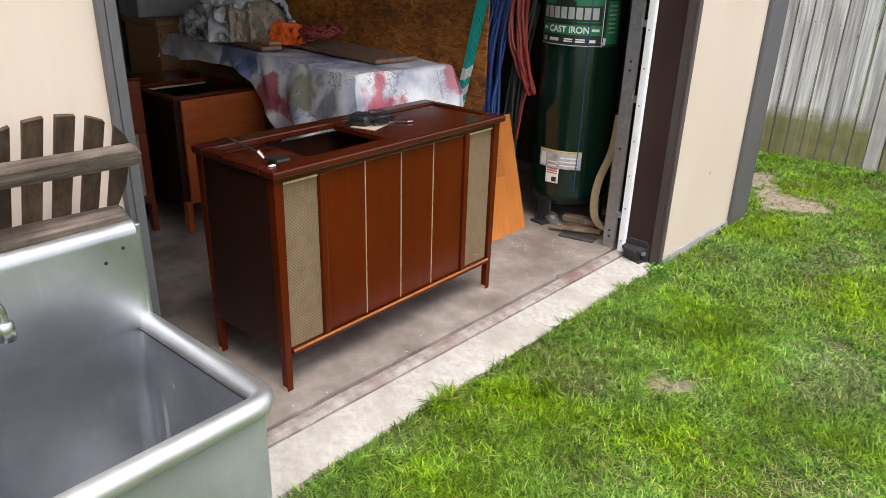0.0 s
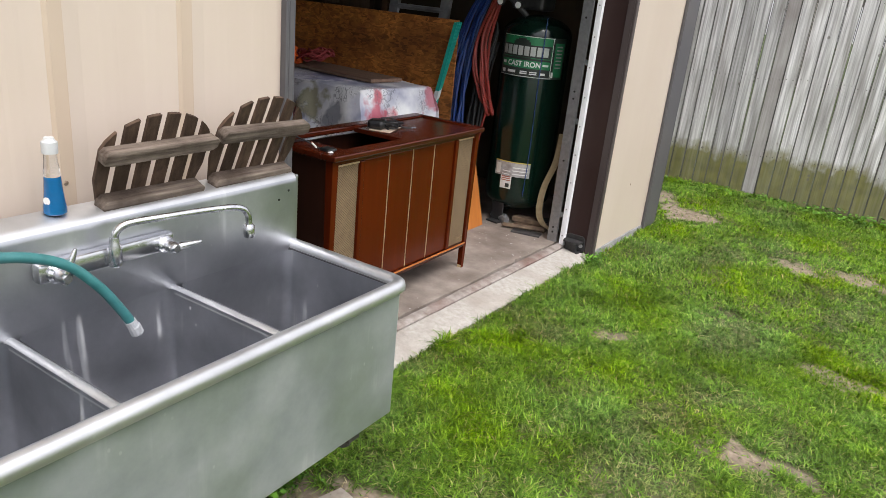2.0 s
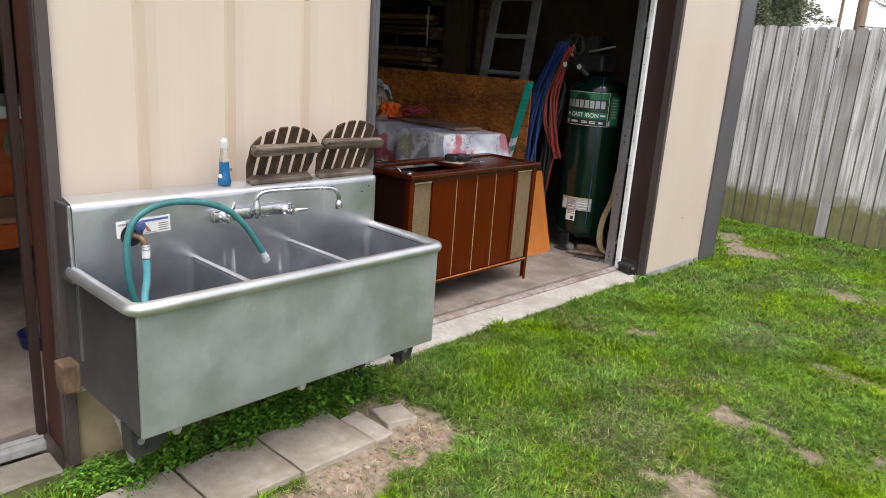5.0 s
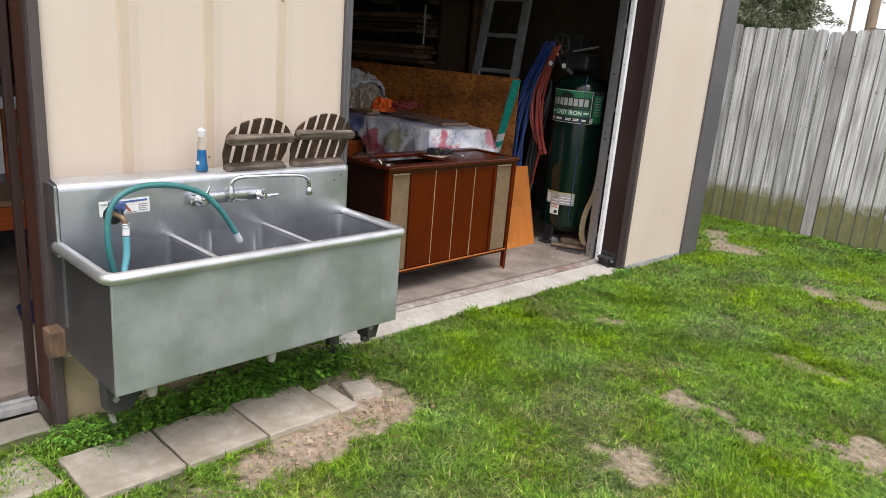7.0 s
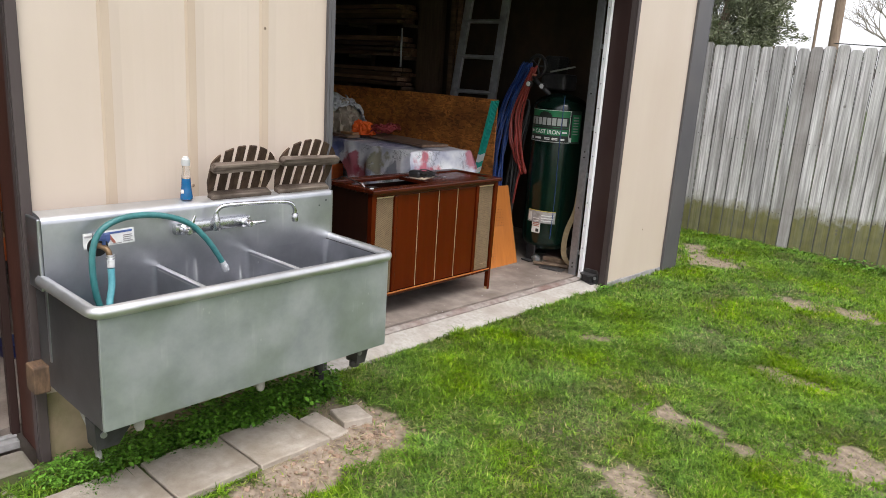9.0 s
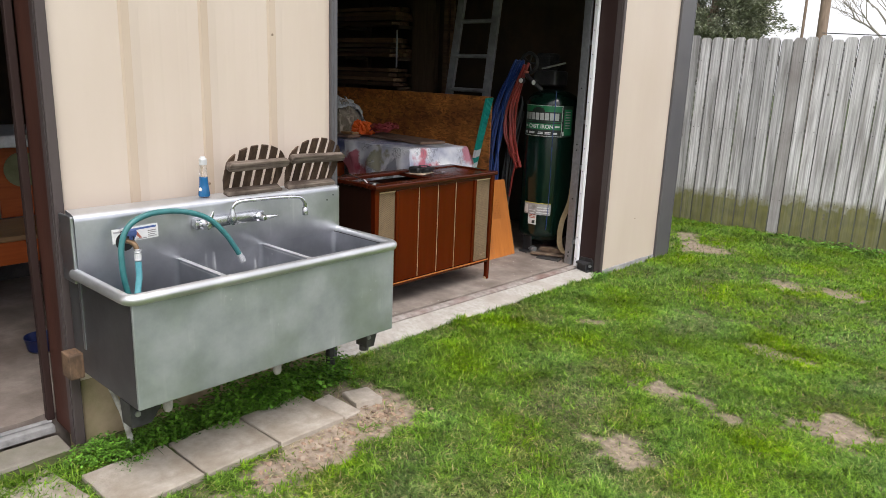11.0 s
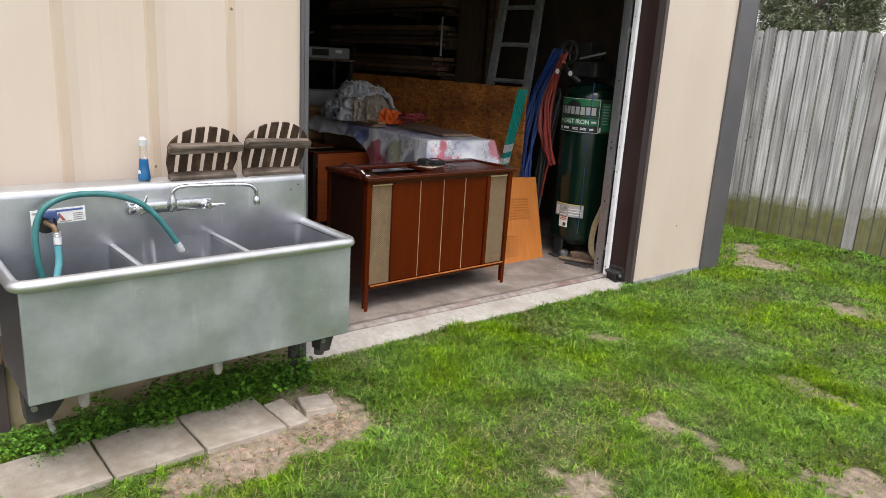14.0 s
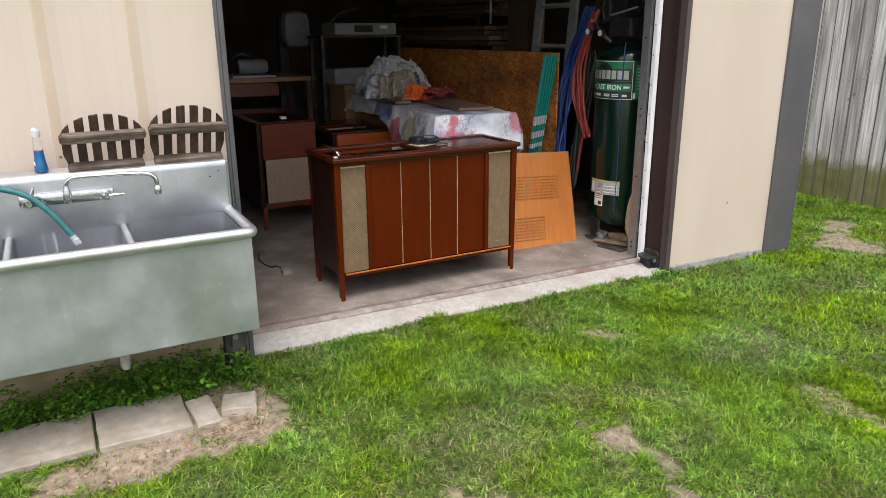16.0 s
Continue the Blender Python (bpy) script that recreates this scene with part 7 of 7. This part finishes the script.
for x, z in ((-0.17, 1.335), (-0.05, 1.325)):
    bm = bmesh.new()
    lathe(bm, [(0.022, -0.012), (0.022, 0.012)], (0, 0, 0), 18, "y")
    bm.transform(Matrix.Translation((TX + x, TY - 0.20, z)))
    gauge = part("gauge", bm, M["black_metal"], comp)
    bm = bmesh.new()
    lathe(bm, [(0.018, -0.0145), (0.018, -0.0125)], (0, 0, 0), 18, "y")
    bm.transform(Matrix.Translation((TX + x, TY - 0.20, z)))
    part("dial", bm, M["label_white"], gauge, "white gauge dial")
part("red_knob", tube(bmesh.new(), [(TX - 0.12, TY - 0.2, 1.40), (TX - 0.12, TY - 0.23, 1.40)], 0.009, 10), M["label_red"], comp, "red regulator knob")
part("air_pipe", tube(bmesh.new(), [(TX - 0.02, TY - 0.16, 1.43), (TX + 0.15, TY - 0.1, 1.475)], 0.007, 8), M["galv"], comp, "thin bright pipe")
part("drain_line", tube(bmesh.new(), smooth_path([(TX + 0.125, TY - 0.155, 1.27), (TX + 0.131, TY - 0.1685, 1.17), (TX + 0.128, TY - 0.170, 0.9), (TX + 0.132, TY - 0.167, 0.5), (TX + 0.127, TY - 0.171, 0.2)], 6), 0.0028, 6), M["blue_hose"], comp, "thin blue air line")


def hung_hose(name, m, first, last, count, r, seed, label, depth=0.05):
    """A hose hung in a hank: strands run down and up between two bounding lines, looping at each end."""
    q = random.Random(seed)
    pts = []
    for k in range(count):
        f = k / max(1, count - 1)
        line = [Vector(a).lerp(Vector(b), min(1, max(0, f + q.uniform(-0.16, 0.16)))) + Vector((0, q.uniform(-depth, depth) * 0.5, 0)) for a, b in zip(first, last)]
        line[-1].z += q.uniform(-0.06, 0.03)
        line[0].z += q.uniform(-0.015, 0.02)
        pts += line if k % 2 == 0 else line[::-1]
    bm = tube(bmesh.new(), smooth_path(pts, 6), r, 8)
    return solo(name, bm, m, tuple(min(pts, key=lambda p: p.z)), label, "hose", smooth=True)


hung_hose("air_hose", M["blue_hose"], ((-1.96, 3.36, 1.44), (-2.085, 3.34, 1.19), (-2.12, 3.30, 0.87), (-2.10, 3.26, 0.56)), ((-1.875, 3.36, 1.45), (-1.965, 3.34, 1.20), (-1.995, 3.29, 0.88), (-1.965, 3.24, 0.58)), 14, 0.0085, 3,
          "coiled blue air hose hanging beside the compressor")
hung_hose("air_hose", M["red_hose"], ((-1.85, 3.33, 1.42), (-1.965, 3.30, 1.13), (-1.95, 3.29, 0.92), (-1.895, 3.30, 0.76), (-1.84, 3.31, 0.68)), ((-1.81, 3.33, 1.42), (-1.87, 3.30, 1.14), (-1.86, 3.29, 0.93), (-1.835, 3.30, 0.82), (-1.80, 3.31, 0.74)), 8, 0.0085, 5,
          "coiled red air hose hanging beside the compressor", 0.03)
hung_hose("rubber_hose", M["black_rubber"], ((-1.95, 3.40, 1.2), (-1.98, 3.36, 0.8), (-1.97, 3.30, 0.35)), ((-1.86, 3.40, 1.1), (-1.89, 3.36, 0.8), (-1.88, 3.28, 0.42)), 8, 0.008, 8, "black rubber hose loops behind the coloured hoses")
solo("red_tail", tube(bmesh.new(), smooth_path([(-1.83, 3.30, 0.70), (-1.85, 3.29, 0.6), (-1.86, 3.285, 0.5), (-1.87, 3.285, 0.42)], 5), 0.007, 8), M["red_hose"], (-1.87, 3.285, 0.42), "free end of the red hose", "hose")

# odds and ends at the tank's foot
fit_ = thing("pipe_fitting", (-1.62, 3.33, 0.0), "dull metal pipe fitting lying on the floor", "fitting")
bm = bmesh.new()
tube(bm, [(-1.68 + 0.05 * math.cos(a), 3.35 + 0.03 * math.sin(a), 0.024) for a in [i * 0.3491 for i in range(18)]], 0.013, 8, closed=True)
part("ring", bm, M["alu"], fit_, smooth=True)
part("nut", tube(bmesh.new(), [(-1.64, 3.315, 0.028), (-1.60, 3.29, 0.028), (-1.585, 3.28, 0.028)], [0.028, 0.028, 0.018], 8), M["galv"], fit_)
for a, b, w, z, h, m_, lb in (((-1.58, 3.36), (-1.40, 3.40), 0.06, 0.02, 0.03, "scrap_wood", "short tan scrap of wood on the floor"), ((-1.58, 3.22), (-1.34, 3.33), 0.045, 0.012, 0.014, "scrap_wood", "thin splintered wood scrap on the floor"),
                          ((-1.5, 3.2), (-1.32, 3.24), 0.07, 0.0, 0.012, "black_metal", "dark flat metal scrap on the floor"), ((-1.55, 3.34), (-1.34, 3.36), 0.09, 0.0, 0.02, "dark_wood", "dark wooden scrap on the floor")):
    plank("scrap", a, b, w, z, h, M[m_], lb, "scrap")
bm = bmesh.new()
path_ = smooth_path([(-1.335, 3.37, 0.62), (-1.345, 3.36, 0.45), (-1.39, 3.34, 0.28), (-1.40, 3.34, 0.13), (-1.37, 3.35, 0.05), (-1.31, 3.36, 0.02)], 7)
rows = [[bm.verts.new(Vector(p) + Vector(o)) for o in ((-0.016, -0.012, 0), (0.016, 0.012, 0), (0.018, 0.010, 0.002), (-0.014, -0.014, 0.002))] for p in path_]
for a, b in zip(rows, rows[1:]):
    for i in range(4):
        bm.faces.new((a[i], a[(i + 1) % 4], b[(i + 1) % 4], b[i]))
solo("strap", bm, M["strap"], (-1.36, 3.36, 0.02), "tan webbing strap hanging behind the door track", "strap", smooth=True)

fr = random.Random(61)
bm = bmesh.new()
for _ in range(70):
    if fr.random() < 0.6:
        x, y = fr.gauss(-1.48, 0.12), fr.gauss(3.0, 0.16)
    else:
        y = fr.uniform(0.95, 3.1)
        x = -1.29 + 0.0384 * (y - 0.807) * 0.9 + fr.gauss(-0.03, 0.03)
    s, a = fr.uniform(0.0015, 0.005), fr.uniform(0, 3.1)
    q = [bm.verts.new((x + s * math.cos(a + k * 2.09) * fr.uniform(0.6, 1.3), y + s * math.sin(a + k * 2.09), 0.0015 + 0.002 * fr.random())) for k in range(3)]
    bm.faces.new(q)
tagged(new("paint_flakes", finish(bm, "paint_flakes", M["plastic_white"])), "white paint flakes scattered on the concrete floor", "debris", "", "stuff")

# ---- deeper in the workshop ----
ladder = thing("ladder", (-2.6, 3.62, 0.0), "dull aluminium ladder leaning behind the strand board", "ladder")
for xb, xt in ((-3.0, -2.71), (-2.52, -2.33)):
    bm = bmesh.new()
    q = [bm.verts.new((x + s * 0.036, y + d, z)) for x, z, y in ((xb, 0.0, 3.58), (xt, 2.3, 3.62)) for s in (-1, 1) for d in (0.0, 0.03)]
    for f in ((0, 2, 3, 1), (4, 5, 7, 6), (0, 4, 6, 2), (1, 3, 7, 5), (0, 1, 5, 4), (2, 6, 7, 3)):
        bm.faces.new([q[k] for k in f])
    part("side_rail", bm, M["ladder_alu"], ladder)
for k in range(8):
    z = 0.07 + 0.29 * k
    s = z / 2.3
    part("rung", tube(bmesh.new(), [(-3.0 + 0.29 * s, 3.595 + 0.04 * s, z), (-2.52 + 0.19 * s, 3.595 + 0.04 * s, z)], 0.018, 8), M["ladder_alu"], ladder)
rack = thing("lumber_rack", (-4.5, 3.95, 0.0), "steel and wood wall rack for long boards", "rack")
for x in (-5.6, -4.4, -3.62):
    part("upright", boxed((x, 3.98, 0.0), (x + 0.05, 4.03, 2.4), 0.003), M["dark_wood"], rack)
    for z in (1.22, 1.50, 1.80):
        part("arm", boxed((x + 0.01, 3.68, z - 0.035), (x + 0.04, 3.979, z - 0.004), 0.003), M["dark_wood"], rack)
part("end_strip", boxed((-3.60, 3.66, 1.40), (-3.59, 3.675, 1.75)), M["alu"], rack)
lr = random.Random(50)
for level in (1.22, 1.50, 1.80):
    for row in range(4):
        for k in range(2):
            h = lr.choice((0.02, 0.028, 0.038))
            y0 = 3.69 + 0.14 * k
            z0 = level + row * 0.045
            ln = lr.uniform(1.6, 2.1)
            x1 = -3.62 - lr.uniform(0, 0.12)
            plank_ob = new("stacked_board", finish(boxed((-ln, 0, 0), (0, 0.13, h + 0.006), 0.003), "stacked_board", M["lumber"]))
            W[plank_ob] = pose(x1, y0, z0)
            plank_ob.matrix_basis = W[plank_ob]
            tagged(plank_ob, "long brown board stored on the rack", "board", "boards on the rack")
solo("wall_post", boxed((-3.52, 3.80, 0.0), (-3.22, 3.86, 2.9), 0.004), M["dark_wood"], (-3.37, 3.83, 0.0), "broad dark wooden post by the rack", "post")
for x, w in ((-3.06, 0.05), (-2.98, 0.035)):
    solo("leaning_board", boxed((x, 3.74, 0.0), (x + w, 3.77, 2.1), 0.003), M["lumber"], (x, 3.75, 0.0), "narrow dark board standing against the wall", "board", "standing boards")
crate = thing("wooden_box", (-3.82, 2.60, 0.0), "pale wooden chest with a moulded lid behind the table", "chest")
part("body", boxed((-4.15, 2.36, 0.0), (-3.77, 2.91, 0.88), 0.005), M["crate"], crate)
part("moulding", boxed((-4.16, 2.35, 0.882), (-3.76, 2.92, 0.92), 0.01), M["crate"], crate)
part("rail", boxed((-3.769, 2.37, 0.82), (-3.755, 2.90, 0.85), 0.004), M["crate"], crate)
bench = thing("work_bench", (-4.7, 1.9, 0.0), "cluttered wooden workbench in the dark of the shop", "workbench")
part("bench_top", boxed((-5.2, 1.15, 0.93), (-4.45, 2.35, 0.97), 0.004), M["crate"], bench)
for x in (-5.15, -4.52):
    for y in (1.2, 2.26):
        part("leg", boxed((x, y, 0.0), (x + 0.06, y + 0.06, 0.93), 0.004), M["dark_wood"], bench)
part("drawer", boxed((-4.50, 1.5, 0.81), (-4.455, 2.0, 0.925), 0.004), M["red_wood"], bench)
vise = thing("bench_tool", (-4.7, 1.9, 0.970), "dark power tool with a flat plate on the bench", "tool")
part("plate", boxed((-4.8, 1.62, 0.970), (-4.5, 2.0, 0.985), 0.003), M["alu"], vise)
part("motor", lathe(bmesh.new(), [(0.06, -0.13), (0.065, -0.1), (0.065, 0.1), (0.05, 0.13)], (-4.72, 1.85, 1.055), 16, "y"), M["machine"], vise, smooth=True)
part("grip", tube(bmesh.new(), smooth_path([(-4.72, 1.7, 1.050), (-4.68, 1.66, 1.120), (-4.66, 1.74, 1.170), (-4.68, 1.85, 1.130)], 5), 0.018, 8), M["plastic_black"], vise, smooth=True)
lowc = solo("pale_case", boxed((-4.12, 2.32, 0.922), (-3.88, 2.86, 1.05), 0.012), M["machine"], (-4.0, 2.6, 0.922), "pale grey tool case on the chest", "case")
stand = thing("machine_stand", (-4.3, 2.75, 0.0), "steel stand carrying the planer", "stand")
for x in (-4.45, -4.15):
    for y in (2.3, 3.02):
        part("leg", boxed((x, y, 0.0), (x + 0.03, y + 0.03, 1.30), 0.003), M["black_metal"], stand)
part("shelf", boxed((-4.46, 2.29, 1.30), (-4.11, 3.06, 1.318), 0.003), M["dark_wood"], stand)
mach = thing("planer", (-4.25, 2.72, 1.318), "long pale grey machine with a dark panel on the stand", "machine")
part("casing", boxed((-4.42, 2.42, 1.32), (-4.10, 3.0, 1.42), 0.012), M["machine"], mach)
part("control_panel", boxed((-4.099, 2.60, 1.345), (-4.092, 2.77, 1.40), 0.002), M["plastic_black"], mach, "dark control panel")
part("switch_plate", boxed((-4.099, 2.84, 1.372), (-4.092, 2.91, 1.40), 0.002), M["plastic_white"], mach)
part("arm", tube(bmesh.new(), smooth_path([(-4.3, 2.45, 1.42), (-4.28, 2.52, 1.49), (-4.28, 2.64, 1.53), (-4.28, 2.72, 1.545)], 5), 0.012, 8), M["black_metal"], mach, smooth=True)
saw = thing("band_saw", (-5.3, 2.35, 0.0), "tall band saw with a rounded pale wheel cover", "band saw")
bm = boxed((-5.35, 2.29, 1.19), (-5.12, 2.57, 1.55), 0.09)
part("wheel_cover", bm, M["machine"], saw, "pale rounded wheel cover", smooth=True)
part("column", boxed((-5.45, 2.30, 0.0), (-5.36, 2.40, 1.50), 0.01), M["black_metal"], saw)
part("saw_table", boxed((-5.4, 2.15, 0.92), (-5.05, 2.62, 0.95), 0.005), M["black_metal"], saw)
part("base_box", boxed((-5.5, 2.2, 0.0), (-5.1, 2.55, 0.9), 0.01), M["black_metal"], saw)
# bench seen through the second opening
cab = thing("bench_cabinet", (-3.3, -0.9, 0.0), "white cabinet bench with an orange panel under a metal-edged worktop", "cabinet")
part("worktop", boxed((-3.7, -2.2, 0.875), (-2.98, 0.75, 0.945), 0.006), M["alu"], cab, "grey worktop edge")
part("carcass", boxed((-3.68, -2.1, 0.42), (-3.25, 0.70, 0.85)), M["machine"], cab)
part("kick", boxed((-3.66, -2.05, 0.0), (-3.4, 0.65, 0.419)), M["black_metal"], cab)
part("orange_panel", boxed((-3.249, 0.035, 0.43), (-3.225, 0.68, 0.85), 0.003), M["cherry"], cab, "orange-brown wooden panel")
d = part("door", boxed((-3.249, -0.16, 0.475), (-3.23, 0.03, 0.845), 0.004), M["plastic_white"], cab)
part("handle", boxed((-3.229, -0.12, 0.76), (-3.222, -0.09, 0.82), 0.002), M["black_metal"], d)
for z in (0.475, 0.585):
    d = part("drawer", boxed((-3.249, -0.62, z), (-3.23, -0.165, z + 0.105), 0.004), M["plastic_white"], cab)
    part("handle", boxed((-3.229, -0.42, z + 0.045), (-3.22, -0.34, z + 0.065), 0.003), M["black_metal"], d)
# No recess is cut: a flat black sheet paints the compartment's darkness.
part("open_shelf", boxed((-3.249, -0.62, 0.695), (-3.245, -0.165, 0.845)), M["plastic_black"], cab, "black sheet standing in for a dark open compartment")


def hung_disc(name, y, z, r, material, label, category):
    t = thing(name, (-3.222, y, z - r), label, category)
    part("disc", lathe(bmesh.new(), [(r, -3.222), (r, -3.2195), (r * 0.3, -3.219)], (0, y, z), 40, "x"), material, t)
    part("hub", lathe(bmesh.new(), [(0.014, -3.2185), (0.012, -3.212)], (0, y, z), 14, "x"), M["galv"], t)
    return t


hung_disc("saw_blade", 0.175, 0.715, 0.105, M["blade"], "bronze-coloured circular saw blade hung on the panel", "saw blade")
hung_disc("grinding_disc", 0.30, 0.625, 0.075, M["label_red"], "red abrasive disc hung on the panel", "abrasive disc")
low = thing("low_bench", (-2.83, -0.4, 0.0), "low tan wooden bench standing before the cabinet", "bench")
part("seat", boxed((-3.08, -1.6, 0.425), (-2.60, 0.55, 0.455), 0.006), M["bench_wood"], low)
part("apron", boxed((-2.64, -1.55, 0.30), (-2.605, 0.52, 0.424), 0.004), M["cherry"], low, "darker front board")
part("apron", boxed((-3.06, -1.55, 0.30), (-3.03, 0.52, 0.424), 0.004), M["bench_wood"], low)
for x in (-3.02, -2.70):
    for y in (-1.5, 0.44):
        part("leg", boxed((x, y, 0.0), (x + 0.05, y + 0.05, 0.424), 0.003), M["bench_wood"], low)
bm = bmesh.new()
lathe(bm, [(0.05, 0.0), (0.065, 0.012), (0.075, 0.065), (0.079, 0.072), (0.074, 0.074), (0.068, 0.06), (0.055, 0.012)], (-2.06, -0.19, 0.0), 28)
solo("bowl", bm, M["navy_plastic"], (-2.06, -0.19, 0.0), "dark blue plastic bowl on the garage floor", "bowl", smooth=True)
solo("bench_clutter", boxed((-3.3, -0.5, 0.945), (-3.1, -0.2, 0.985), 0.015), M["dark_wood"], (-3.2, -0.35, 0.945), "flat dark box on the worktop", "box")
